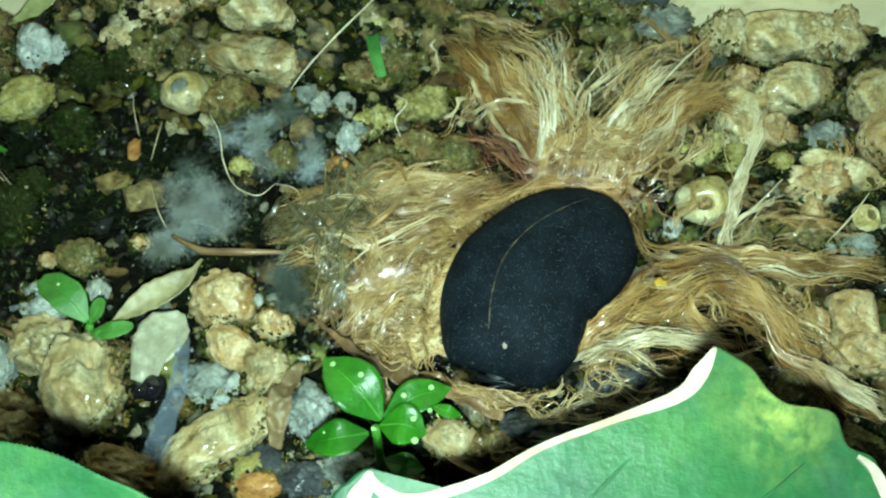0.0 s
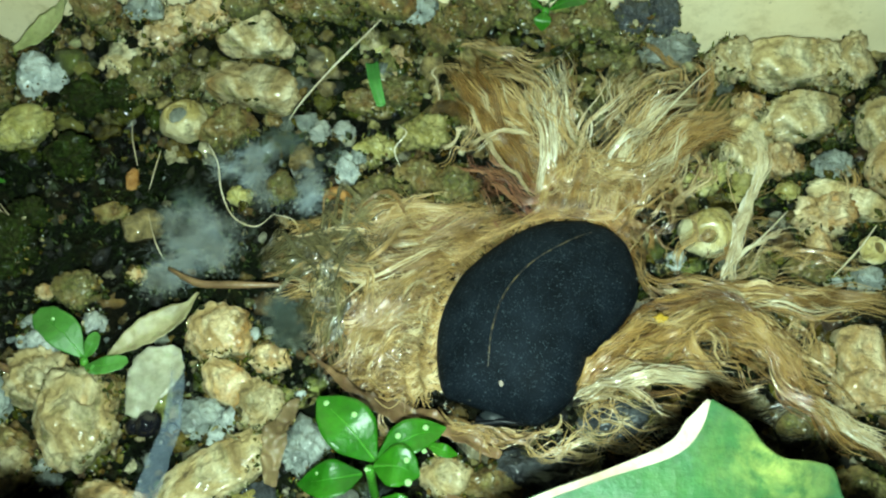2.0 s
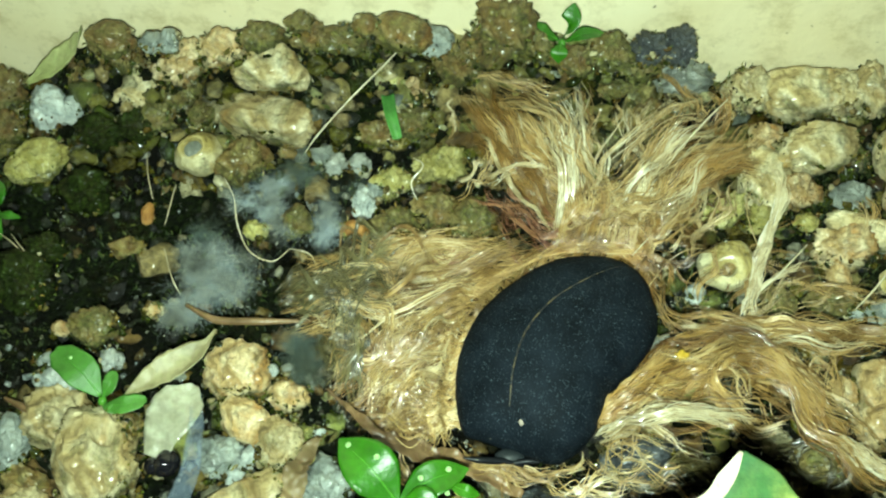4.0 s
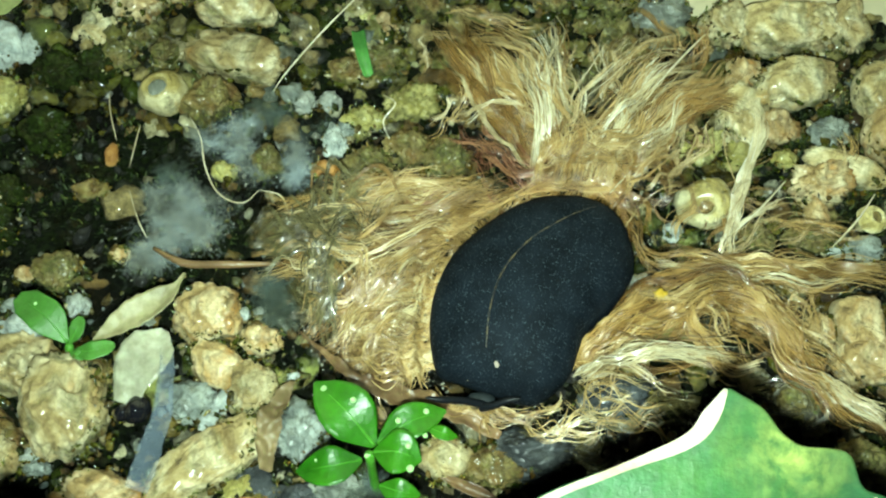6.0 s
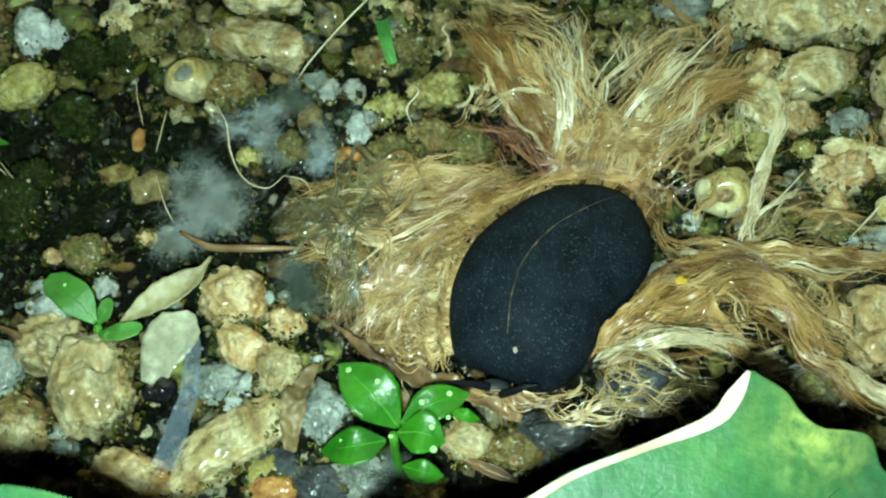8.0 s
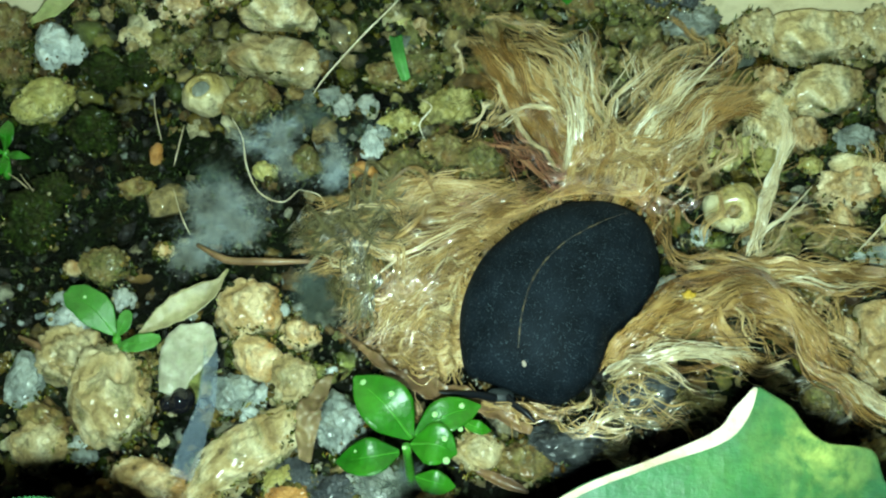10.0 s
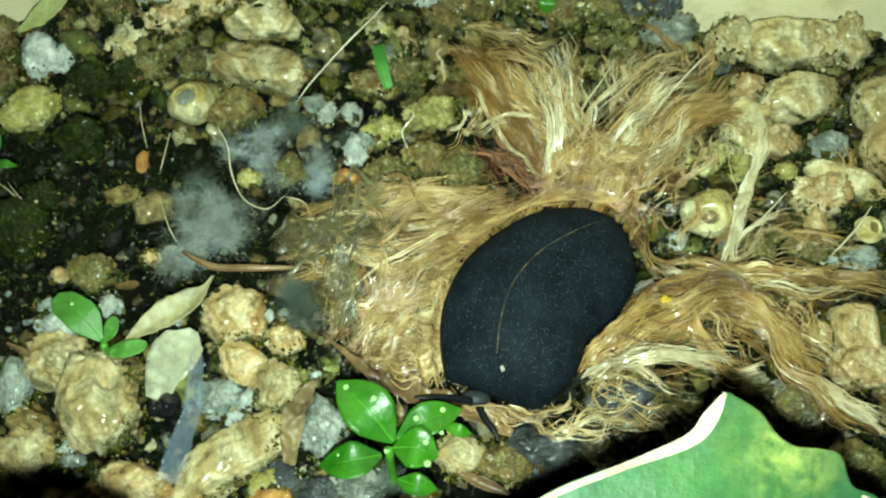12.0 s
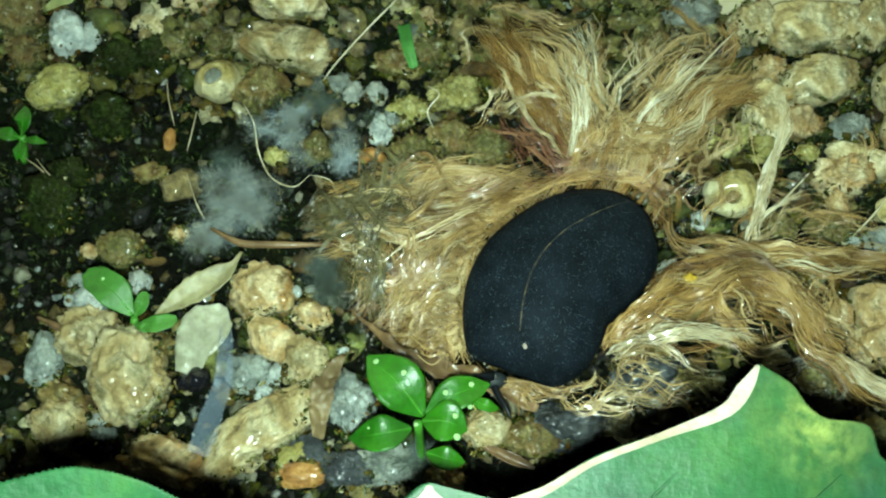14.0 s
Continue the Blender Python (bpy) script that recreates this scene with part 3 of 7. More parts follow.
pebble((0.02764, 0.03239, 0), 0.00347, 0.00272, 0, BROWN, "brown stone under the fibre fan", 113, 0.4)
pebble((0.04985, 0.00414, 0), 0.00302, 0.00211, 0, MOSSY, MOSS, 114, 0.4)
pebble((0.043, 0.00403, 0), 0.00227, 0.00181, 0, MOSSY, MOSS, 115, 0.4)
pebble((0.05645, 0.00256, 0), 0.00227, 0.00166, 0, GREY, "grey stone under the fibre band", 116, 0.3)
pebble((0.02371, -0.01783, 0), 0.00453, 0.00257, 10, SLATE, "dark wet stone under fibres", 117, 0.3)
pebble((0.01357, -0.02462, 0), 0.00453, 0.00272, 0, SLATE, "wet dark stone in shade", 118, 0.35)
pebble((0.00864, -0.02615, 0), 0.00302, 0.00242, 0, BROWN, "wet brown stone in shade", 119, 0.35)
pebble((0.04479, -0.01758, 0), 0.00257, 0.00227, 0, MOSSY, "dark green mossy pebble under fibres", 130, 0.2)
pebble((0.0519, -0.02529, 0), 0.00302, 0.00257, 0, MOSSY, MOSS, 120, 0.35)
pebble((-0.01419, -0.02226, 0), 0.00302, 0.00347, 0, GREY, "grey stone under dead leaves", 121, 0.35)
pebble((-0.01356, -0.03082, 0), 0.00332, 0.00227, 0, SLATE, "dark stone under the seedling", 122, 0.35)
pebble((-0.03943, 0.00098, 0), 0.00136, 0.00106, 0, TAN, "small tan pebble in gravel", 123, 0.3)
pebble((-0.05136, -0.00175, 0), 0.00121, 0.00106, 0, TAN, "small pinkish pebble in gravel", 124, 0.3)
pebble((-0.04372, -0.00616, 0), 0.00136, 0.00166, 0, QUARTZ, "bluish quartz chip in gravel", 125, 0.35)
pebble((-0.05207, -0.00631, 0), 0.00166, 0.00106, 0, GREY, "flat grey pebble in gravel", 126, 0.35)
pebble((-0.02734, 0.0375, 0.0124), 0.00257, 0.00196, 10, MOSSY, "mossy stone heaped against the wall", 140, 0.4)
pebble((-0.00296, 0.0375, 0.01138), 0.00257, 0.00196, 0, GREY, "small grey stone heaped against the wall", 141, 0.3)
pebble((-0.0121, 0.0375, 0.0145), 0.00196, 0.00151, 0, BROWN, "brown stone heaped against the wall", 142, 0.3)
pebble((0.0033, 0.0375, 0.00985), 0.00257, 0.00227, 0, BROWN, "brown stone heaped against the wall", 143, 0.4)
pebble((0.01074, 0.0375, 0.01052), 0.00257, 0.00227, 0, MOSSY, "mossy stone heaped against the wall", 144, 0.4)
pebble((0.0168, 0.0375, 0.0075), 0.00302, 0.00211, 0, BROWN, "brown stone heaped against the wall", 145, 0.4)
pebble((0.02562, 0.0375, 0.00633), 0.00302, 0.00227, 0, MOSSY, "mossy stone heaped against the wall", 146, 0.4)
pebble((-0.04744, 0.0375, 0.00819), 0.00272, 0.00227, 0, BROWN, "dark brown stone heaped against the wall", 147, 0.4)
pebble((-0.04048, 0.0375, 0.0111), 0.00166, 0.00166, 0, GREY, "grey chip heaped against the wall", 148, 0.3)
pebble((-0.02137, 0.0375, 0.01502), 0.00166, 0.00136, 0, MOSSY, "small mossy stone heaped against the wall", 149, 0.4)
pebble((-0.06857, 0.03699, 0), 0.00302, 0.00347, 0, BROWN, "brown crumbly stone beside the wall", 150, 0.4)
pebble((-0.06608, 0.03025, 0), 0.00257, 0.00227, 0, BROWN, "brown crumbly stone beside the wall", 151, 0.4)


soil_plug((-0.02689, 0.0375, 0.00749), 0.00106, 160)
# ---- slug ----
SLUG = [(0.01474, 0.00755, 0.003), (0.01930, 0.00755, 0.003), (0.02250, 0.00650, 0.003), (0.02455, 0.00420, 0.003), (0.02540, 0.00130, 0.003), (0.02580, -0.00090, 0.003), (0.02560, -0.00310, 0.003), (0.02430, -0.00570, 0.003), (0.02180, -0.00860, 0.003), (0.01910, -0.01135, 0.003), (0.01805, -0.01420, 0.003), (0.01625, -0.01730, 0.003), (0.01385, -0.01930, 0.003), (0.01170, -0.01995, 0.003), (0.00880, -0.01910, 0.003), (0.00580, -0.01800, 0.003), (0.00330, -0.01710, 0.003), (0.00120, -0.01610, 0.003), (0.00035, -0.01280, 0.003), (0.00025, -0.00860, 0.003), (0.00100, -0.00480, 0.003), (0.00310, -0.00060, 0.003), (0.00620, 0.00275, 0.003), (0.00980, 0.00535, 0.003), (0.01220, 0.00665, 0.003)]
MID = (0.01325, -0.00722, 0.003)
SLUG_RIM = spline([*SLUG, SLUG[0]], 240)


def slug_dome(p):
    """How high the slug's back stands over a place, with the share of the way out to its rim."""
    rim = SLUG_RIM
    ang = np.arctan2(rim[:, 1] - MID[1], rim[:, 0] - MID[0])
    rad = np.hypot(rim[:, 1] - MID[1], rim[:, 0] - MID[0])
    at = np.arctan2(p[1] - MID[1], p[0] - MID[0])
    k = np.hypot(p[0] - MID[0], p[1] - MID[1]) / rad[np.argmin(np.abs(np.angle(np.exp(1j * (ang - at)))))]
    return 0.003 + 0.0062 * max(0.0, 1 - min(k, 1) ** 2.6) ** 0.5


def slug():
    thing = tagged(new("slug"), "curled black leathery slug with a thin tan back line", "slug")
    rim = spline([*SLUG, SLUG[0]], 120)[:-1]
    n = len(rim)
    verts, faces = [], []
    steps = [(0.9, -0.0022), (0.985, -0.0012), (1.0, 0.0)] + [(k, None) for k in (0.985, 0.95, 0.9, 0.82, 0.72, 0.6, 0.48, 0.36, 0.24, 0.12)]
    for k, z in steps:
        for p in rim:
            x, y = MID[0] + (p[0] - MID[0]) * k, MID[1] + (p[1] - MID[1]) * k
            h = 0.003 + z if z is not None else 0.003 + 0.0062 * (1 - k**2.6) ** 0.5
            q = Vector((x, y, 0))
            verts.append((x, y, h + (noise.noise(q * 240) * 0.00025 + noise.noise(q * 700) * 0.0001)))
    for r in range(len(steps) - 1):
        faces += [(r * n + j, r * n + (j + 1) % n, (r + 1) * n + (j + 1) % n, (r + 1) * n + j) for j in range(n)]
    verts.append((MID[0], MID[1], 0.0092))
    verts.append((MID[0], MID[1], 0.0008))
    top = (len(steps) - 1) * n
    faces += [(top + j, top + (j + 1) % n, len(verts) - 2) for j in range(n)]
    faces += [((j + 1) % n, j, len(verts) - 1) for j in range(n)]
    from_arrays("body", verts, faces, SKIN, thing)
    line = spline([(0.02157, 0.00457, 0.006), (0.01704, 0.00184, 0.008), (0.0126, -0.00144, 0.009), (0.00945, -0.00555, 0.009), (0.00791, -0.01014, 0.009), (0.00738, -0.01458, 0.009)], 60)
    line = [(p[0], p[1], slug_dome(p) + 0.00003) for p in line]
    back = from_arrays("back_line", *tube(line, [0.00003, 0.00006, 0.00008, 0.0001, 0.00009, 0.00005], 6, 90), LINE, thing, "thin tan line along the back")
    bm = bmesh.new()
    bmesh.ops.create_icosphere(bm, subdivisions=2, radius=0.0003)
    for v in bm.verts:
        v.co = Vector((v.co.x, v.co.y * 1.5, v.co.z * 0.6)) * (1 + 0.4 * noise.noise(v.co * 3000))
    fleck = part("fleck", bm, FLECK, thing, "pale fleck on the back")
    s = (0.0081, -0.01624, 0.008)
    fleck.location = (s[0], s[1], slug_dome(s))
    bm = bmesh.new()
    bmesh.ops.create_icosphere(bm, subdivisions=3, radius=1)
    for v in bm.verts:
        v.co = Vector((v.co.x * 0.0018, v.co.y * 0.0011, v.co.z * 0.0009)) * (1 + 0.15 * noise.noise(v.co * 2.5))
    head = part("head", bm, HEAD, thing, "dark grey glossy head")
    left = from_arrays("tentacle", *tube([(0, 0, 0), (0.002, 0, 0), (0.0048, 0.0003, -0.0002), (0.0074, 0.0002, -0.0006)], [0.0001, 0.00042, 0.00045, 0.00055], 10, 24), STALK, thing, "black eye stalk")
    right = from_arrays("tentacle", *tube([(0, 0, 0), (0.0016, 0, 0), (0.0034, 0.0003, -0.0002), (0.005, 0.0002, -0.0006)], [0.0001, 0.0004, 0.00044, 0.00055], 10, 24), STALK, thing, "black eye stalk")
    return thing, head, left, right, back


slug_thing, slug_head, stalk_a, stalk_b, back_line = slug()



# ---- loose grit and gravel between the stones ----
def gravel(name, mat, label, count, low, high, box, seed, detail=1, keep=None, spots=None, category="gravel"):
    rnd = random.Random(seed)
    bm = bmesh.new()
    bmesh.ops.create_icosphere(bm, subdivisions=detail, radius=1)
    base = np.array([v.co[:] for v in bm.verts])
    tris = np.array([[v.index for v in f.verts] for f in bm.faces])
    bm.free()
    verts, faces = [], []
    for k in range(len(spots) if spots else count):
        x, y = spots[k][:2] if spots else (rnd.uniform(box[0], box[2]), rnd.uniform(box[1], box[3]))
        if keep and not keep(x, y):
            continue
        r = low * (high / low) ** (rnd.random() ** 1.8)
        sh = np.array([rnd.uniform(0.7, 1.4), rnd.uniform(0.6, 1.1), rnd.uniform(0.45, 0.9)]) * r
        turn = np.array(Euler((rnd.uniform(-0.5, 0.5), rnd.uniform(-0.5, 0.5), rnd.uniform(0, 6.3))).to_matrix())
        o = Vector((rnd.uniform(0, 90), 3, k))
        lump = np.array([1 + 0.85 * noise.noise(Vector(p) * 1.6 + o) + 0.5 * noise.noise(Vector(p) * 4 - o) for p in base])[:, None]
        z = spots[k][2] if spots else ground_z(x, y) + r * rnd.uniform(0.0, 0.5)
        faces.append(tris + len(verts) * len(base))
        verts.append(base * lump * sh @ turn.T + (x, y, z))
    ob = from_arrays(name, np.vstack(verts).tolist(), np.vstack(faces).tolist(), mat)
    return tagged(ob, label, category, kind="stuff")


def grit(name, stops, rough):
    m, nt, b = material(name, rough)
    g = nt.nodes.new("ShaderNodeNewGeometry")
    c = ramp(nt, g.outputs["Random Per Island"], stops)
    c = mix(nt, 0.9, c, ramp(nt, noise_node(nt, 480, 6, 0.7, 0.5), [(0.36, (0.1, 0.1, 0.05)), (0.64, (1.1, 1.1, 1.1))]), "MULTIPLY")
    nt.links.new(c, b.inputs["Base Color"])
    b.inputs["Coat Weight"].default_value = 0.35
    b.inputs["Coat Roughness"].default_value = 0.12
    bump(nt, b, noise_node(nt, 1100, 6, 0.7), 1.0, 0.0009)
    return m


def off_dark_corner(x, y):
    """Few pale bits lie in the black mossy hollow."""
    return ((x + 0.05) / 0.024) ** 2 + ((y - 0.016) / 0.013) ** 2 > 1 or noise.noise(Vector((x, y, 0)) * 2100) > 0.22


BED = (-0.085, -0.07, 0.095, 0.053)
GRIT = grit("mixed_grit", [(0.0, (0.08, 0.04, 0.01)), (0.25, (0.2, 0.12, 0.03)), (0.45, (0.09, 0.12, 0.015)), (0.65, (0.36, 0.27, 0.11)), (0.85, (0.16, 0.19, 0.16)), (1.0, (0.44, 0.4, 0.26))], 0.45)
CHIPS = grit("quartz_grit", [(0.0, (0.16, 0.19, 0.19)), (0.5, (0.3, 0.34, 0.33)), (0.85, (0.36, 0.33, 0.26)), (1.0, (0.46, 0.46, 0.4))], 0.3)
CRUMB = grit("soil_crumbs", [(0.0, (0.002, 0.002, 0.0015)), (0.35, (0.008, 0.008, 0.003)), (0.6, (0.01, 0.016, 0.003)), (0.85, (0.024, 0.034, 0.006)), (1.0, (0.04, 0.026, 0.01))], 0.5)
gravel("gravel", GRIT, "wet mixed brown and mossy gravel on soil", 1300, 0.0006, 0.0024, BED, 3, 2, keep=off_dark_corner)
gravel("grit", GRIT, "fine wet mixed grit on dark soil", 1700, 0.00022, 0.0009, BED, 4, keep=off_dark_corner)
PALE_GRIT = grit("limestone_gravel", [(0.0, (0.08, 0.07, 0.01)), (0.35, (0.22, 0.2, 0.04)), (0.6, (0.4, 0.3, 0.12)), (0.85, (0.26, 0.29, 0.07)), (1.0, (0.62, 0.56, 0.34))], 0.4)
gravel("gravel", PALE_GRIT, "broken cream limestone gravel between larger stones", 230, 0.0009, 0.0028, (0.024, -0.02, 0.095, 0.05), 7, 2)
gravel("gravel", PALE_GRIT, "broken cream limestone gravel between larger stones", 130, 0.0008, 0.0026, (-0.085, 0.026, 0.03, 0.055), 8, 2)
gravel("gravel", PALE_GRIT, "broken cream limestone gravel under the fibre fan", 190, 0.0006, 0.0022, (-0.012, 0.027, 0.032, 0.043), 10, 2)
gravel("gravel", PALE_GRIT, "broken cream limestone gravel between larger stones", 150, 0.0007, 0.0024, (-0.085, -0.065, -0.012, -0.008), 9, 2)
gravel("quartz_grit", CHIPS, "fine pale grey quartz grit on soil", 420, 0.00025, 0.0011, (-0.07, -0.065, -0.008, 0.03), 5, keep=off_dark_corner)
gravel("soil_crumbs", CRUMB, "dark crumbs of wet soil and moss", 4600, 0.0003, 0.0012, BED, 6)


# ---- moss: short dark green shoots on soil and between the stones ----
def moss(label, count, box, seed, threshold, long):
    rnd = np.random.RandomState(seed)
    verts, faces = [], []
    while len(verts) < count:
        x, y = rnd.uniform(box[0], box[2]), rnd.uniform(box[1], box[3])
        if noise.noise(Vector((x, y, 0.3)) * 130) + rnd.normal(0, 0.12) < threshold:
            continue
        z = ground_z(x, y)
        head, lean = rnd.uniform(0, 6.3), rnd.uniform(0.2, 1.1)
        step = long * rnd.uniform(0.5, 1.3) / 3
        path = [np.array((x, y, z - 0.0002))]
        for k in range(3):
            path.append(path[-1] + step * np.array((np.cos(head) * lean, np.sin(head) * lean, 1.2 - 0.35 * k * lean)))
            head += rnd.normal(0, 0.4)
        add_strand(verts, faces, np.array(path), 0.00011 * rnd.uniform(0.6, 1.4))
    return fibre_mesh("moss", MOSS_GREEN, label, verts, faces, "moss")


MOSS_GREEN = strand_material("moss_shoots", [(0.0, (0.005, 0.011, 0.002)), (0.45, (0.015, 0.03, 0.004)), (0.8, (0.04, 0.06, 0.009)), (1.0, (0.11, 0.12, 0.025))], 0.6, 0.4, 0.0)
# ---- fibres: a matted tangle of long coir-like hair ----
def strands(verts, faces, tones, guide, spread, count, rnd, thick=0.000062, curl=1.0, share=(0.45, 1.0), n=16, fan=1.0, lock=(3, 15), stray=0.32):
    """Adds fine three-sided tubes in wet locks that follow a guide: the hairs of a lock run, bend and pinch together, and a few stray."""
    line = spline(guide, 60)
    u = np.linspace(0, 1, n)
    along = np.linspace(0, 1, 60)
    ahead = np.gradient(line, axis=0)
    flat = np.stack([-ahead[:, 1], ahead[:, 0], 0 * ahead[:, 0]], 1)
    flat /= np.linalg.norm(flat, axis=1)[:, None] + 1e-9
    size = np.linalg.norm(np.diff(line, axis=0), axis=1).sum()
    done = 0
    while done < count:
        hairs = min(count - done, rnd.randint(*lock))
        done += hairs
        part_of = rnd.uniform(*share)
        start = rnd.uniform(0, 1 - part_of)
        a, b_ = rnd.normal(0, spread), rnd.normal(0, spread * fan)
        wave = min(size, 0.02) * 0.042 * curl
        w = [np.clip(rnd.normal(), -1.2, 1.2), rnd.uniform(3, 9), rnd.uniform(0, 6.3), 0.75 * np.clip(rnd.normal(), -1.2, 1.2), rnd.uniform(10, 22), rnd.uniform(0, 6.3)]
        lift, bob = abs(rnd.normal(0, 0.0012)), [rnd.uniform(0.0002, 0.0009), rnd.uniform(6, 20) * size / 0.02, rnd.uniform(0, 6.3)]
        ease, tone = rnd.uniform(0.75, 1.05), rnd.uniform(0, 1)
        wide = min(spread * 0.4, 0.00042) * rnd.uniform(0.4, 1.3)
        pinch = [rnd.uniform(2, 5), rnd.uniform(0, 6.3)]
        crimp = [rnd.uniform(0.00003, 0.00014), rnd.uniform(22, 50) * size / 0.02, rnd.uniform(0, 6.3)]
        for _ in range(hairs):
            s = np.clip(start + rnd.normal(0, 0.04) + u * part_of * rnd.uniform(0.8, 1.05), 0, 1)
            at = np.stack([np.interp(s, along, line[:, k]) for k in range(3)], 1)
            side = np.stack([np.interp(s, along, flat[:, k]) for k in range(3)], 1)
            tight = wide * (0.35 + 0.65 * np.abs(np.sin(s * pinch[0] + pinch[1])))
            own = rnd.normal() * tight + rnd.normal(0, 0.0002) * s ** 2
            up = 0.6 * rnd.normal() * tight
            loose = rnd.rand() < stray
            if loose:
                own = own + rnd.normal(0, min(0.0016, spread)) * s ** 1.5 + rnd.normal(0, 0.0003) * np.sin(s * rnd.uniform(6, 18) + rnd.uniform(0, 6.3))
                up = up + abs(rnd.normal(0, 0.0005)) * s
            drift = a + (b_ - a) * s + wave * (w[0] * np.sin(s * w[1] + w[2]) + w[3] * np.sin(s * w[4] + w[5])) + crimp[0] * np.sin(s * crimp[1] + crimp[2]) + own
            rise = lift + bob[0] * np.sin(s * bob[1] + bob[2]) + up
            path = at + side * drift[:, None]
            path[:, 2] = np.maximum(path[:, 2] + rise - 0.001, -0.003)
            if not loose:
                keep_open(path, ease)
            keep_under_slug(path)
            tones.append(tone)
            add_strand(verts, faces, path, thick * rnd.uniform(0.55, 1.3))


GAPS = [((0.0367, -0.0107, 0.003), 0.003), ((0.02165, -0.01851, 0.002), 0.00347), ((0.04417, -0.01823, 0.002), 0.00302), ((0.02121, 0.02806, 0.003), 0.00468), ((0.02625, 0.032, 0.004), 0.00302), ((0.03178, 0.03379, 0.003), 0.00257), ((0.00848, 0.01367, 0.003), 0.00181), ((0.04622, -0.00703, 0.003), 0.00302), ((0.04951, -0.00617, 0.002), 0.00227), ((-0.00837, 0.00814, 0.003), 0.00106),
        ((0.01941, 0.0334, 0.004), 0.00287), ((0.01425, -0.02164, 0.001), 0.00257), ((-0.01508, -0.00163, 0.002), 0.00211), ((0.02918, -0.01651, 0.002), 0.00257), ((0.00223, 0.01506, 0.002), 0.00257), ((0.00923, 0.02645, 0.004), 0.00121), ((0.03358, 0.03036, 0.003), 0.00196), ((-0.00587, 0.00389, 0.003), 0.00068), ((-0.00028, -0.00626, 0.003), 0.00091), ((-0.00898, -0.00995, 0.002), 0.00091), ((0.04148, -0.00395, 0.003), 0.00106), ((0.02684, 0.015, 0.005), 0.00076), ((0.03001, -0.00927, 0.004), 0.00091),
        ((-0.01245, 2e-05, 0.003), 0.00098), ((-0.01064, -0.00524, 0.003), 0.00098), ((-0.00552, -0.00278, 0.004), 0.00076), ((-0.00288, -0.01024, 0.004), 0.00076), ((-0.01467, -0.00729, 0.002), 0.00151), ((-0.01627, 0.00422, 0.002), 0.00106), ((0.00245, 0.00437, 0.004), 0.00060)]


def keep_open(path, ease):
    """Bends a lock round the gaps in the mat through which the bed shows, more or less by ease."""
    for at, r in GAPS:
        r = r * ease
        off = path[:, :2] - np.array(at[:2])
        far = np.hypot(off[:, 0], off[:, 1]) + 1e-9
        push = np.where(far < r * 1.5, r * (0.62 + 0.38 * np.minimum(1.5, far / r) ** 2 / 2.25 * 1.31), far)
        path[:, :2] += off / far[:, None] * np.maximum(0, push - far)[:, None]


def keep_under_slug(path):
    off = path[:, :2] - np.array(MID[:2])
    rim = SLUG_RIM[:, :2] - np.array(MID[:2])
    ang, rad = np.arctan2(rim[:, 1], rim[:, 0]), np.hypot(rim[:, 1], rim[:, 0])
    order = np.argsort(ang)
    edge = np.interp(np.arctan2(off[:, 1], off[:, 0]), ang[order], rad[order], period=2 * np.pi)
    k = np.hypot(off[:, 1], off[:, 0]) / edge
    path[:, 2] = np.where(k < 1.06, np.minimum(path[:, 2], 0.0012), np.where(k < 1.2, np.minimum(path[:, 2], 0.0045), path[:, 2]))


def add_strand(verts, faces, path, r, flat=0.45):
    """A hair: a low, flat-topped tube along a path, tapered at both ends."""
    n = len(path)
    d = np.gradient(path, axis=0)
    d /= np.linalg.norm(d, axis=1)[:, None] + 1e-12
    e = np.cross(d, (0.13, 0.05, 1.0))
    e /= np.linalg.norm(e, axis=1)[:, None] + 1e-12
    g = np.cross(e, d) * flat
    taper = r * np.minimum(1, np.minimum(np.linspace(0.35, 4, n), np.linspace(4, 0.25, n)))[:, None]
    ring = np.stack([path + taper * e, path + taper * (0.5 * e + g), path + taper * (-0.5 * e + g), path - taper * e], 1).reshape(-1, 3)
    verts.append(ring)
    i = np.arange(n - 1)[:, None] * 4
    j = np.arange(4)[None]
    faces.append(np.stack([i + j, i + (j + 1) % 4, i + 4 + (j + 1) % 4, i + 4 + j], -1).reshape(-1, 4))


def fibre_mesh(name, mat, label, verts, faces, category="fibre"):
    base = np.cumsum([0] + [len(v) for v in verts[:-1]])
    ob = from_arrays(name, np.vstack(verts).tolist(), np.vstack([f + b_ for f, b_ in zip(faces, base)]).tolist(), mat)
    return tagged(ob, label, category, kind="stuff")


def tuft(name, mat, label, seed, *guides):
    rnd = np.random.RandomState(seed)
    verts, faces, tones = [], [], []
    for g in guides:
        strands(verts, faces, tones, g[0], g[1], g[2], rnd, **(g[3] if len(g) > 3 else {}))
    ob = fibre_mesh(name, mat, label, verts, faces)
    ob.data.attributes.new("lock_tone", "FLOAT", "POINT").data.foreach_set("value", np.repeat(tones, [len(v) for v in verts]).astype(np.float32))
    return ob


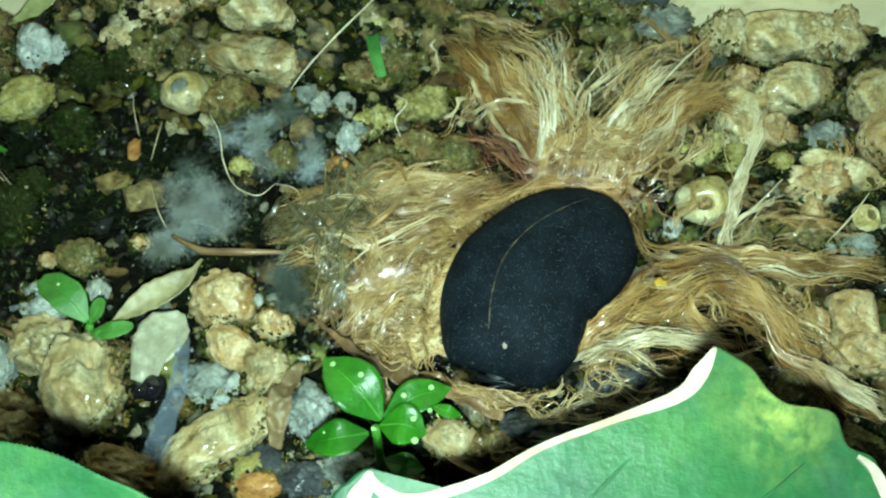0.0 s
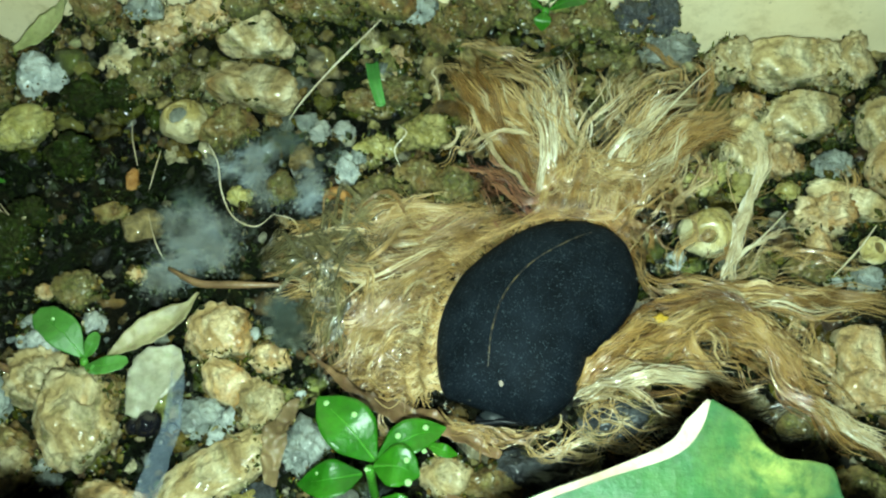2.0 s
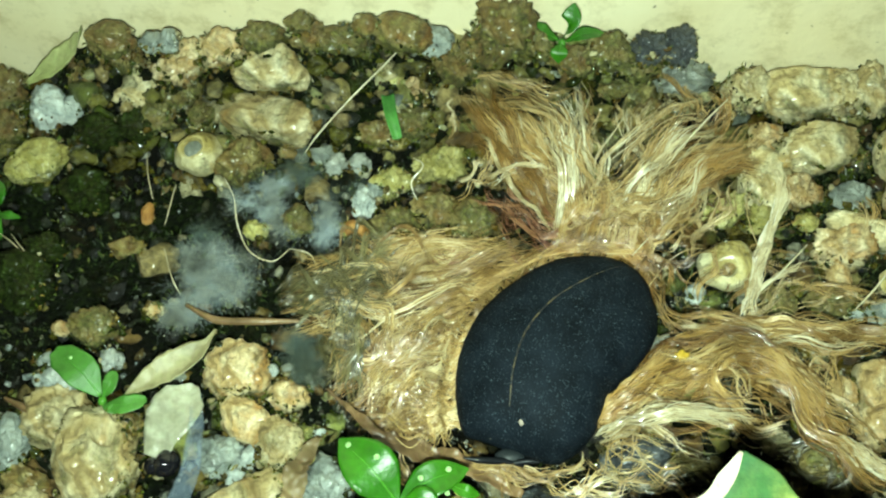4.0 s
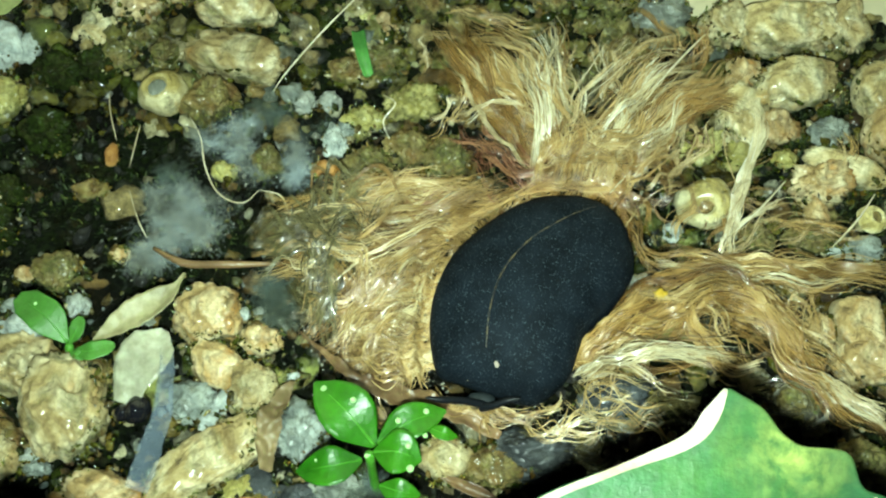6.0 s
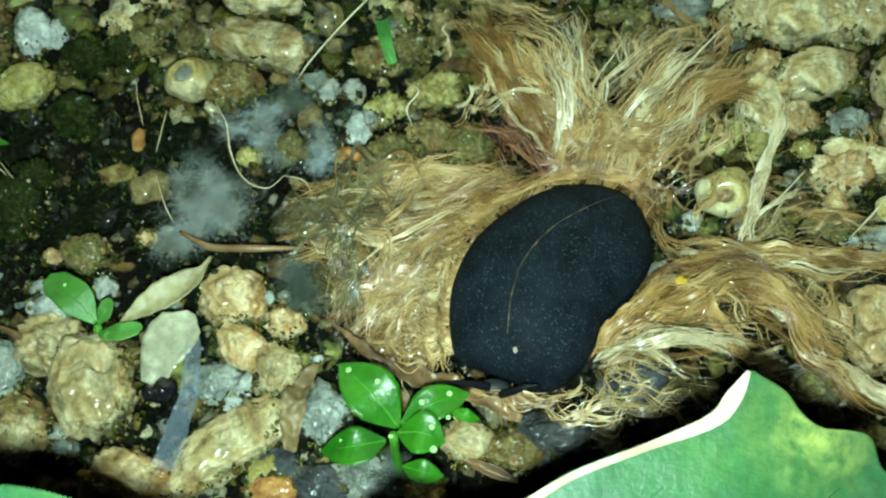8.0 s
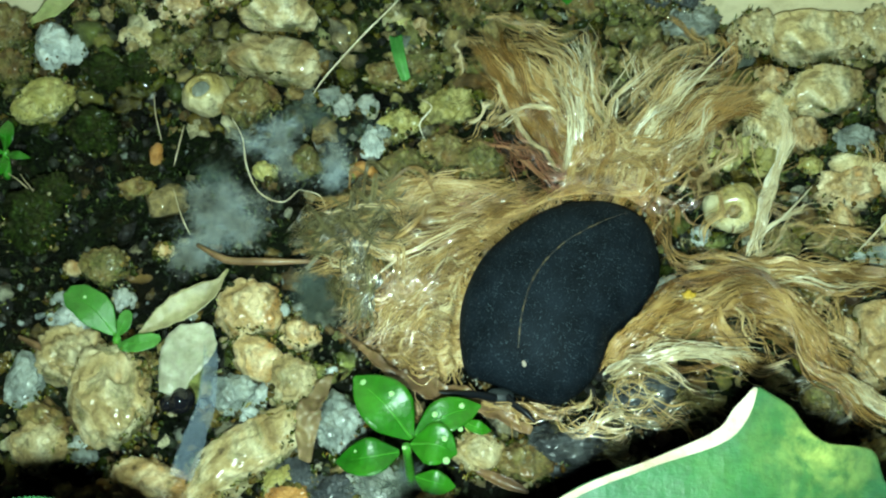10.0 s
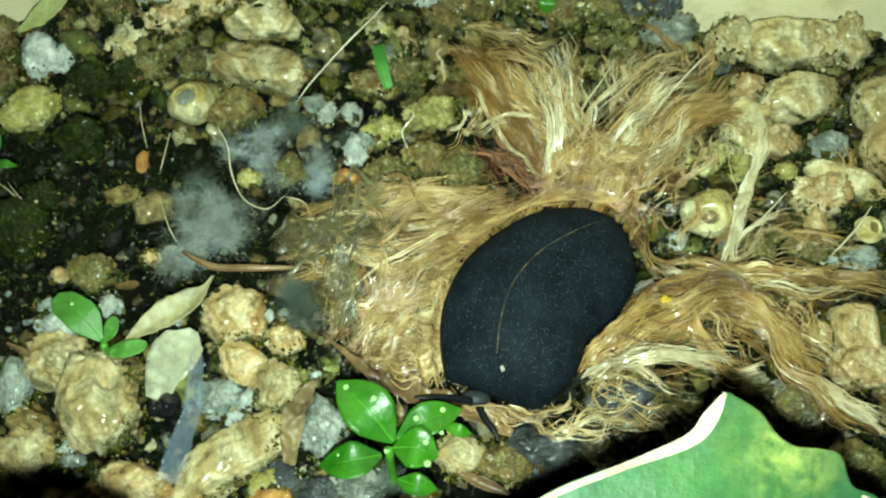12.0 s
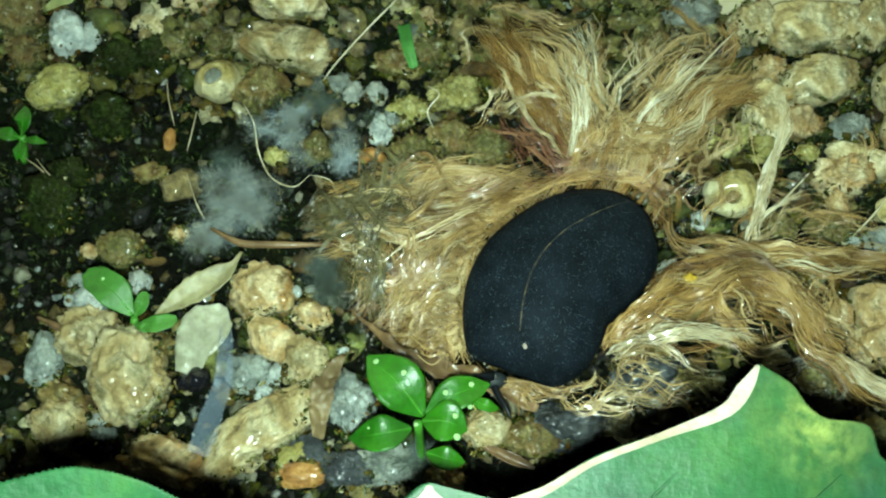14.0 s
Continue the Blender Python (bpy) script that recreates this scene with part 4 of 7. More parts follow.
tuft("fibre_fan", BLOND, "blond matted fibres fanning out beyond the slug", 11,
     ([(0.01857, 0.01193, 0.004), (0.01686, 0.01829, 0.006), (0.01476, 0.0268, 0.005), (0.01005, 0.03249, 0.004), (0.00224, 0.03587, 0.002)], 0.0022, 49, {"curl": 0.6}),
     ([(0.0165, 0.0119, 0.004), (0.01031, 0.0191, 0.006), (0.00521, 0.02667, 0.005), (0.00056, 0.03666, 0.002)], 0.0024, 44, {"curl": 0.6}),
     ([(0.01767, 0.01279, 0.004), (0.01651, 0.01964, 0.006), (0.01719, 0.02875, 0.005), (0.01476, 0.0394, 0.002)], 0.0018, 20, {"curl": 0.6}),
     ([(0.02221, 0.01111, 0.004), (0.02404, 0.01526, 0.006), (0.02786, 0.02255, 0.006), (0.0341, 0.02889, 0.004), (0.03959, 0.03713, 0.002)], 0.0023, 35, {"curl": 0.6}),
     ([(0.02301, 0.01199, 0.004), (0.02728, 0.01888, 0.006), (0.03395, 0.02375, 0.005), (0.04197, 0.02518, 0.003)], 0.0022, 35, {"curl": 0.6}),
     ([(0.02526, 0.01115, 0.004), (0.03035, 0.01893, 0.006), (0.03641, 0.02519, 0.005), (0.04409, 0.03238, 0.002)], 0.0022, 27, {"curl": 0.6}),
     ([(0.02511, 0.00812, 0.004), (0.02898, 0.01239, 0.005), (0.03279, 0.01823, 0.005), (0.03895, 0.02232, 0.003)], 0.00198, 43),
     ([(0.02585, 0.00771, 0.004), (0.02952, 0.00894, 0.005), (0.03252, 0.0117, 0.004), (0.03562, 0.01736, 0.002)], 0.00154, 40),
     ([(0.01304, 0.01097, 0.004), (0.01736, 0.01108, 0.007), (0.02189, 0.01201, 0.007), (0.02741, 0.0115, 0.005)], 0.00286, 122, {"curl": 2.0}),
     ([(0.02214, 0.00937, 0.004), (0.02042, 0.01286, 0.007), (0.01919, 0.01877, 0.006)], 0.00308, 84, {"curl": 1.5}),
     ([(0.02961, 0.04086, 0.001), (0.03326, 0.03503, 0.002), (0.03658, 0.03012, 0.002)], 0.00132, 21),
     ([(0.00681, 0.03955, 0.001), (0.01434, 0.03939, 0.002), (0.02261, 0.03693, 0.002), (0.03084, 0.03601, 0.002)], 0.00198, 9, {"curl": 2.0}))
tuft("fibre_lock", RED, "reddish brown fibres at the root of the fan", 12,
     ([(0.00492, 0.01906, 0.003), (0.00842, 0.01518, 0.005), (0.013, 0.01215, 0.005), (0.01839, 0.01105, 0.004)], 0.0024, 75, {"curl": 1.6}),
     ([(-0.00531, 0.00862, 0.003), (-0.00063, 0.00687, 0.004), (0.0047, 0.00576, 0.003)], 0.002, 45, {"curl": 2.0}))
tuft("fibre_lock", PALE, "pale fibres lying over the fan, a sheen streak coloured in", 13,
     ([(0.0045, 0.02028, 0.004), (0.00838, 0.01998, 0.006), (0.01227, 0.02141, 0.006), (0.01467, 0.02117, 0.005)], 0.0011, 18),
     ([(0.01757, 0.01222, 0.005), (0.01557, 0.01926, 0.008), (0.01227, 0.02728, 0.007), (0.00597, 0.03373, 0.004)], 0.0017, 30, {"thick": 0.00008}),
     ([(0.02438, 0.01145, 0.005), (0.0281, 0.01853, 0.008), (0.0367, 0.0264, 0.006)], 0.0024, 27),
     ([(-0.00112, 0.03585, 0.001), (-0.00056, 0.03161, 0.002), (-3e-05, 0.02672, 0.002)], 0.0004, 9),
     ([(0.02367, 0.03565, 0.001), (0.02347, 0.03023, 0.003), (0.02275, 0.02635, 0.003)], 0.0006, 9),
     ([(0.01696, 0.04071, 0.001), (0.01833, 0.03512, 0.003), (0.01979, 0.02921, 0.003)], 0.0009, 15))
tuft("fibre_band", BLOND, "wavy band of blond fibres lying beside the slug", 14,
     ([(-0.02194, 0.00148, 0.001), (-0.0126, 0.00235, 0.003), (-0.00348, 0.00201, 0.004), (0.00618, 0.0056, 0.005), (0.01455, 0.00942, 0.004)], 0.0017, 95),
     ([(-0.02061, 0.0038, 0.001), (-0.01206, 0.00575, 0.003), (-0.00525, 0.00851, 0.004), (0.00237, 0.00863, 0.004), (0.00998, 0.00832, 0.004)], 0.0021, 95),
     ([(-0.0138, 0.00728, 0.002), (-0.00986, 0.00888, 0.004), (-0.00527, 0.00895, 0.004), (-0.00068, 0.00782, 0.003)], 0.00165, 63, {"curl": 3.0}),
     ([(-0.00503, 0.0018, 0.003), (0.00175, 0.0026, 0.005), (0.00843, 0.00564, 0.005), (0.01757, 0.00887, 0.004), (0.02604, 0.00867, 0.003)], 0.0012, 118))
tuft("fibre_mat", BLOND, "matted blond fibres under and beside the slug", 15,
     ([(0.00624, 0.00282, 0.003), (-0.00038, -0.00188, 0.004), (-0.00603, -0.00757, 0.004), (-0.01262, -0.01198, 0.001)], 0.0029, 122, {"curl": 1.4}),
     ([(0.00109, -0.00222, 0.003), (-0.0031, -0.0083, 0.004), (-0.00803, -0.01264, 0.003), (-0.01169, -0.01504, 0.001)], 0.003, 92, {"curl": 1.6}),
     ([(-0.01577, 0.0009, 0.001), (-0.0115, -0.00324, 0.003), (-0.00901, -0.008, 0.003), (-0.01188, -0.01197, 0.001)], 0.0022, 84, {"curl": 2.0}),
     ([(0.00199, -0.00937, 0.003), (-0.00224, -0.01214, 0.004), (-0.00504, -0.01486, 0.003), (-0.00878, -0.01499, 0.001)], 0.002, 88, {"curl": 2.5}),
     ([(0.0007, -0.01551, 0.003), (-0.00356, -0.01481, 0.004), (-0.00658, -0.01261, 0.003)], 0.002, 68, {"curl": 3.0}),
     ([(-0.00485, -0.00232, 0.003), (-0.00909, -0.00642, 0.003), (-0.01442, -0.00728, 0.001)], 0.002, 68, {"curl": 1.5}))
tuft("fibre_mat", PALE, "pale loose fibres over the mat", 16,
     ([(0.00478, -0.00145, 0.005), (-0.00237, -0.006, 0.006), (-0.00873, -0.0115, 0.004)], 0.003, 40),
     ([(0.00206, -0.01207, 0.004), (-0.00142, -0.01401, 0.005), (-0.00494, -0.01711, 0.003)], 0.002, 60, {"curl": 2.0}),
     ([(-0.00429, -0.01445, 0.004), (-0.00506, -0.01181, 0.005), (-0.00224, -0.011, 0.005), (-5e-05, -0.01362, 0.004)], 0.0007, 40, {"curl": 3.0}),
     ([(-0.01574, 0.00211, 0.002), (-0.01222, -0.00208, 0.004), (-0.01291, -0.00606, 0.002)], 0.0016, 22, {"curl": 2.0}))
tuft("fibre_mat", GINGER, "ginger brown fibres in the mat", 17,
     ([(0.00626, 0.00247, 0.002), (-0.00185, -0.00308, 0.003), (-0.00902, -0.00917, 0.002), (-0.01265, -0.01317, 0)], 0.0028, 95),
     ([(0.02303, -0.01109, 0.002), (0.02866, -0.0079, 0.004), (0.03532, -0.00544, 0.004), (0.04149, -0.00751, 0.003), (0.04661, -0.01168, 0.001)], 0.00165, 94, {"curl": 1.2}),
     ([(0.0322, -0.00368, 0.002), (0.03323, -0.00921, 0.004), (0.03491, -0.013, 0.003)], 0.00142, 42, {"curl": 1.5}),
     ([(0.04173, -0.00392, 0.002), (0.04381, -0.01018, 0.004), (0.04561, -0.01543, 0.003), (0.05248, -0.01871, 0.001)], 0.00142, 60),
     ([(0.01858, -0.01484, 0.002), (0.0213, -0.01248, 0.004), (0.02643, -0.00933, 0.004), (0.03182, -0.0065, 0.003)], 0.00097, 53),
     ([(0.01453, 0.00839, 0.004), (0.01962, 0.00824, 0.006), (0.02493, 0.00716, 0.005), (0.02796, 0.00234, 0.003)], 0.0014, 108))
tuft("fibre_strip", BLOND, "stretched band of blond fibres across the stones", 18,
     ([(0.02627, -0.00418, 0.002), (0.03188, -0.00295, 0.004), (0.03925, -0.00187, 0.004), (0.04833, -0.00143, 0.003), (0.05933, -0.00257, 0.002)], 0.001375, 46, {"curl": 0.6}),
     ([(0.02509, 0.00481, 0.003), (0.02768, 0.00021, 0.004), (0.03189, -0.00279, 0.004), (0.03951, -0.00157, 0.003)], 0.00105, 26),
     ([(0.03971, -0.00193, 0.002), (0.04691, -0.00343, 0.002), (0.05431, -0.0029, 0.002), (0.06202, -0.00274, 0.001)], 0.00090, 12),
     ([(0.01855, -0.01596, 0.002), (0.02264, -0.01434, 0.004), (0.02978, -0.01271, 0.004), (0.0384, -0.01369, 0.003)], 0.001125, 31, {"curl": 0.6}),
     ([(0.03575, -0.00522, 0.002), (0.03793, -0.01105, 0.003), (0.04219, -0.01365, 0.002)], 0.00165, 19, {"curl": 2.0}),
     ([(0.04638, -0.01432, 0.002), (0.0498, -0.01829, 0.003), (0.05458, -0.02115, 0.002), (0.05888, -0.02258, 0.001)], 0.00090, 21, {"curl": 0.6}),
     ([(0.05005, -0.00176, 0.002), (0.04655, -0.00662, 0.002), (0.04458, -0.01132, 0.002)], 0.00120, 12, {"curl": 2.0}))
tuft("fibre_strip", GLINT_CREAM, "thick pale bundle of fibres over a stone", 19,
     ([(0.03778, -0.00038, 0.003), (0.03883, 0.00402, 0.005), (0.04094, 0.01083, 0.005), (0.04375, 0.01764, 0.004), (0.04352, 0.02314, 0.004)], 0.0005, 70, {"curl": 0.3, "thick": 0.00008}),
     ([(0.01845, -0.01593, 0.003), (0.02322, -0.01416, 0.005), (0.02957, -0.0133, 0.005), (0.03765, -0.01408, 0.003)], 0.0005, 50, {"curl": 0.3}),
     ([(0.04663, -0.01578, 0.003), (0.05012, -0.01875, 0.004), (0.05609, -0.02163, 0.003)], 0.0006, 40, {"curl": 0.3}),
     ([(0.0384, 0.00251, 0.003), (0.04405, 0.00681, 0.003), (0.04773, 0.01041, 0.002)], 0.0003, 16, {"curl": 0.3}),
     ([(0.01381, -0.02266, 0.002), (0.01688, -0.02217, 0.003), (0.02111, -0.02043, 0.003)], 0.0003, 20, {"curl": 0.3}))
SHEET = {"thick": 0.000045, "curl": 0.5, "share": (0.6, 1.0), "lock": (16, 40), "stray": 0.15}
tuft("fibre_fan", AMBER, "smooth translucent honey coloured locks of the fan", 29,
     ([(0.0158, 0.0128, 0.004), (0.0105, 0.0185, 0.0065), (0.0058, 0.026, 0.0065), (0.0014, 0.0348, 0.004)], 0.0016, 260, SHEET),
     ([(0.0172, 0.0125, 0.004), (0.0135, 0.0195, 0.0065), (0.0098, 0.0262, 0.0065), (0.0042, 0.034, 0.004)], 0.0011, 140, SHEET),
     ([(0.0248, 0.0115, 0.004), (0.0295, 0.0172, 0.0065), (0.0355, 0.0218, 0.006), (0.0415, 0.0238, 0.004)], 0.0013, 180, SHEET))
WAVY = {"curl": 3.2, "share": (0.4, 0.8), "lock": (8, 22), "stray": 0.12}
tuft("fibre_band", BLOND, "strongly waved shining locks in the band", 30,
     ([(-0.0145, 0.0035, 0.003), (-0.0085, 0.0062, 0.006), (-0.002, 0.0066, 0.006), (0.0045, 0.0072, 0.005)], 0.0016, 90, WAVY),
     ([(-0.0195, 0.0018, 0.003), (-0.0125, 0.003, 0.005), (-0.005, 0.0032, 0.006), (0.002, 0.004, 0.006)], 0.0012, 70, WAVY),
     ([(0.026, 0.0098, 0.005), (0.0305, 0.0135, 0.006), (0.0345, 0.0165, 0.005), (0.037, 0.0145, 0.004)], 0.0014, 60, WAVY),
     ([(0.029, -0.0015, 0.004), (0.0375, -0.0018, 0.006), (0.0475, -0.0015, 0.005), (0.058, -0.0022, 0.004)], 0.0008, 60, {"curl": 1.2}))
tuft("fibre_band", OLIVE, "dark wet waved locks at the end of the band", 31,
     ([(-0.0215, 0.0014, 0.003), (-0.0155, 0.0026, 0.0055), (-0.0095, 0.0036, 0.0065), (-0.004, 0.0042, 0.006)], 0.0013, 170, WAVY),
     ([(-0.0165, 0.0048, 0.003), (-0.0115, 0.0068, 0.006), (-0.006, 0.0082, 0.006)], 0.0014, 110, WAVY),
     ([(-0.0125, 0.0008, 0.005), (-0.0122, -0.003, 0.005), (-0.0132, -0.0065, 0.003)], 0.0014, 190, {"curl": 1.2}),
     ([(-0.0108, -0.0035, 0.005), (-0.0118, -0.0078, 0.005), (-0.0124, -0.0118, 0.003)], 0.001, 80, {"curl": 1.4}))
RING = {"curl": 0.5, "share": (0.5, 1.0), "lock": (8, 24), "stray": 0.15}
tuft("fibre_strip", AMBER, "honey coloured locks looped round a gap in the mat", 28,
     ([(0.0305, -0.0118, 0.003), (0.0325, -0.0082, 0.005), (0.0362, -0.0062, 0.006), (0.0405, -0.0076, 0.006), (0.0436, -0.0115, 0.005), (0.0468, -0.0158, 0.003)], 0.0006, 130, RING),
     ([(0.0318, -0.0052, 0.004), (0.0325, -0.0092, 0.006), (0.0345, -0.0128, 0.005), (0.0385, -0.0142, 0.004)], 0.0005, 80, RING),
     ([(0.0292, -0.0045, 0.003), (0.0262, -0.0072, 0.005), (0.0226, -0.01, 0.005), (0.0196, -0.0128, 0.004), (0.0184, -0.0158, 0.003)], 0.0006, 130, RING),
     ([(0.0365, -0.003, 0.005), (0.0395, -0.0062, 0.006), (0.0425, -0.0098, 0.005)], 0.0007, 80, RING))
SOFT = {"thick": 0.000036, "curl": 0.9, "share": (0.4, 0.9), "lock": (20, 50), "stray": 0.3}
tuft("fibre_down", AMBER, "soft honey coloured wet fibres at the base", 22,
     ([(0.0147, 0.01034, 0.002), (0.01767, 0.01279, 0.004), (0.02233, 0.01419, 0.004), (0.02791, 0.0123, 0.002)], 0.0034, 625, SOFT),
     ([(0.01786, 0.01304, 0.002), (0.01164, 0.02148, 0.003), (0.00437, 0.03238, 0.001)], 0.0026, 250, SOFT),
     ([(0.0233, 0.01312, 0.002), (0.02984, 0.02173, 0.003), (0.03864, 0.0279, 0.001)], 0.0026, 275, SOFT),
     ([(-0.02069, 0.003, 0), (-0.0113, 0.0043, 0.002), (-0.00061, 0.00525, 0.003), (0.01002, 0.00842, 0.003)], 0.0026, 310, SOFT),
     ([(0.00625, 0.00331, 0.002), (-0.00185, -0.00308, 0.003), (-0.00756, -0.00915, 0.002), (-0.01191, -0.01316, 0)], 0.0038, 390, SOFT),
     ([(0.02153, -0.0125, 0.002), (0.02881, -0.00812, 0.003), (0.03627, -0.00524, 0.003), (0.04347, -0.00824, 0.002), (0.0467, -0.01397, 0.001)], 0.00180, 247, SOFT),
     ([(0.02642, -0.00134, 0.002), (0.0358, -0.00204, 0.003), (0.0471, -0.00181, 0.002), (0.05978, -0.00197, 0.001)], 0.00097, 128, SOFT),
     ([(0.01939, -0.01523, 0.001), (0.02573, -0.0147, 0.002), (0.03494, -0.01529, 0.002), (0.04097, -0.01408, 0.001)], 0.00165, 60, SOFT),
     ([(0.04561, -0.01093, 0.001), (0.04832, -0.01578, 0.002), (0.05642, -0.02046, 0.001)], 0.00165, 118, SOFT))
GLOSSY = {"thick": 0.000066, "curl": 0.9, "share": (0.4, 0.95)}
tuft("fibre_strands", GLINT_CREAM, "long wet strands, whitish to paint in their glints", 24,
     ([(0.01793, 0.01135, 0.005), (0.01619, 0.01641, 0.009), (0.01413, 0.02473, 0.008), (0.00996, 0.03084, 0.006), (0.00268, 0.03469, 0.004)], 0.0026, 30, GLOSSY),
     ([(0.01643, 0.0122, 0.005), (0.0106, 0.01695, 0.008), (0.00599, 0.02437, 0.007), (0.00187, 0.03418, 0.004)], 0.0026, 16, GLOSSY),
     ([(0.01723, 0.01398, 0.005), (0.01674, 0.02018, 0.008), (0.01673, 0.02996, 0.006), (0.01509, 0.03863, 0.003)], 0.002, 25, GLOSSY),
     ([(0.00413, 0.01873, 0.005), (0.00758, 0.01888, 0.007), (0.01143, 0.0203, 0.007), (0.01419, 0.02007, 0.006)], 0.001, 19, GLOSSY),
     ([(0.02248, 0.01142, 0.005), (0.02498, 0.01671, 0.008), (0.03004, 0.02284, 0.007), (0.03848, 0.02875, 0.004)], 0.0026, 60, GLOSSY),
     ([(0.02581, 0.00974, 0.005), (0.03025, 0.01387, 0.007), (0.03549, 0.02082, 0.006), (0.04089, 0.02451, 0.004)], 0.002, 42, GLOSSY),
     ([(0.02057, 0.02825, 0.003), (0.02174, 0.02219, 0.005), (0.02115, 0.01671, 0.005)], 0.001, 6, GLOSSY),
     ([(0.02739, 0.02292, 0.004), (0.02537, 0.03052, 0.004), (0.0307, 0.03628, 0.003)], 0.0028, 10, GLOSSY),
     ([(0.03799, 0.00038, 0.004), (0.03907, 0.00518, 0.006), (0.04089, 0.01114, 0.006), (0.04349, 0.01748, 0.005)], 0.0004, 19, GLOSSY),
     ([(-0.02027, 0.00162, 0.002), (-0.01093, 0.00281, 0.005), (-0.00196, 0.00329, 0.006), (0.00691, 0.00635, 0.006)], 0.0018, 18, GLOSSY),
     ([(0.00476, -0.00064, 0.005), (-0.00165, -0.00598, 0.006), (-0.00729, -0.01147, 0.004)], 0.003, 25, GLOSSY),
     ([(0.01833, -0.01664, 0.004), (0.02306, -0.01482, 0.006), (0.02937, -0.01367, 0.006), (0.03738, -0.01459, 0.004)], 0.0006, 25, GLOSSY),
     ([(0.04634, -0.01576, 0.004), (0.04978, -0.01893, 0.005), (0.05569, -0.02193, 0.004)], 0.0007, 22, GLOSSY),
     ([(0.02899, -0.0026, 0.004), (0.03799, -0.00279, 0.006), (0.04761, -0.00266, 0.005), (0.05891, -0.00302, 0.003)], 0.0008, 18, GLOSSY))
CURLY = {"thick": 0.000056, "curl": 2.6, "share": (0.3, 0.7), "lock": (2, 9), "stray": 0.5}
tuft("fibre_curls", BLOND, "loose curled fibres crossing the mat", 23,
     ([(0.02443, -0.00626, 0.004), (0.03123, -0.00964, 0.005), (0.03818, -0.01104, 0.005), (0.04572, -0.00899, 0.004)], 0.00240, 22, CURLY),
     ([(0.03042, -0.00298, 0.004), (0.03561, -0.00803, 0.005), (0.03676, -0.01371, 0.004)], 0.00240, 14, CURLY),
     ([(0.00254, -0.0002, 0.004), (-0.00471, -0.00322, 0.005), (-0.01224, -0.00326, 0.003)], 0.005, 72, CURLY),
     ([(-2e-05, -0.01552, 0.003), (-0.00428, -0.01331, 0.005), (-0.00875, -0.01265, 0.003)], 0.004, 60, CURLY),
     ([(0.00618, 0.00967, 0.003), (-0.0006, 0.00677, 0.005), (-0.01139, 0.00722, 0.003)], 0.002, 24, CURLY),
     ([(0.01454, 0.01305, 0.005), (0.02119, 0.0133, 0.007), (0.02827, 0.01326, 0.005)], 0.003, 54, CURLY),
     ([(0.017, -0.02079, 0.002), (0.02397, -0.01878, 0.003), (0.03102, -0.01791, 0.003)], 0.004, 18, CURLY),
     ([(0.03393, 0.00244, 0.003), (0.04044, 0.00846, 0.003), (0.04864, 0.01174, 0.002)], 0.005, 36, CURLY))
BROAD = {"thick": 0.00008, "curl": 1.2, "share": (0.4, 0.9)}
tuft("fibre_curls", PALE, "pale fluffy fibres where the fan springs up", 25,
     ([(0.01367, 0.0103, 0.006), (0.0195, 0.01097, 0.008), (0.02648, 0.01092, 0.006)], 0.0026, 97, CURLY),
     ([(0.02037, 0.00826, 0.006), (0.02104, 0.01228, 0.008), (0.02249, 0.01774, 0.007)], 0.003, 39, BROAD),
     ([(0.01664, 0.00862, 0.006), (0.01544, 0.01263, 0.008), (0.01373, 0.01897, 0.007)], 0.0026, 39, BROAD),
     ([(0.0241, 0.00831, 0.006), (0.02698, 0.01194, 0.008), (0.03044, 0.01696, 0.007)], 0.0026, 39, BROAD),
     ([(0.00551, -0.00143, 0.005), (-0.00163, -0.00677, 0.006), (-0.00879, -0.01189, 0.003)], 0.004, 16, BROAD),
     ([(0.00274, -0.01015, 0.005), (-0.00289, -0.0114, 0.006), (-0.00866, -0.01417, 0.003)], 0.003, 11, BROAD),
     ([(0.01738, 0.00821, 0.006), (0.02029, 0.01227, 0.008), (0.02286, 0.0173, 0.007)], 0.0026, 71, CURLY),
     ([(0.00129, -0.00978, 0.004), (-0.00286, -0.01329, 0.005), (-0.00498, -0.01636, 0.003)], 0.0026, 32, CURLY))
tuft("fibre_mat", BLOND, "frizzy blond fibres before the head of the slug", 32,
     ([(0.0012, -0.0182, 0.002), (0.006, -0.0201, 0.003), (0.011, -0.0209, 0.003), (0.0162, -0.0198, 0.003)], 0.0006, 45, {"curl": 1.2, "lock": (2, 8), "stray": 0.3}),
     ([(0.0075, -0.0188, 0.003), (0.0085, -0.0208, 0.003), (0.0098, -0.0228, 0.002)], 0.002, 22, {"curl": 1.0, "lock": (2, 6), "stray": 0.4}))
THIN = {"thick": 0.00005, "curl": 1.2, "share": (0.3, 0.8)}
BRIGHT = {"thick": 0.00007, "curl": 1.3, "share": (0.3, 0.8)}
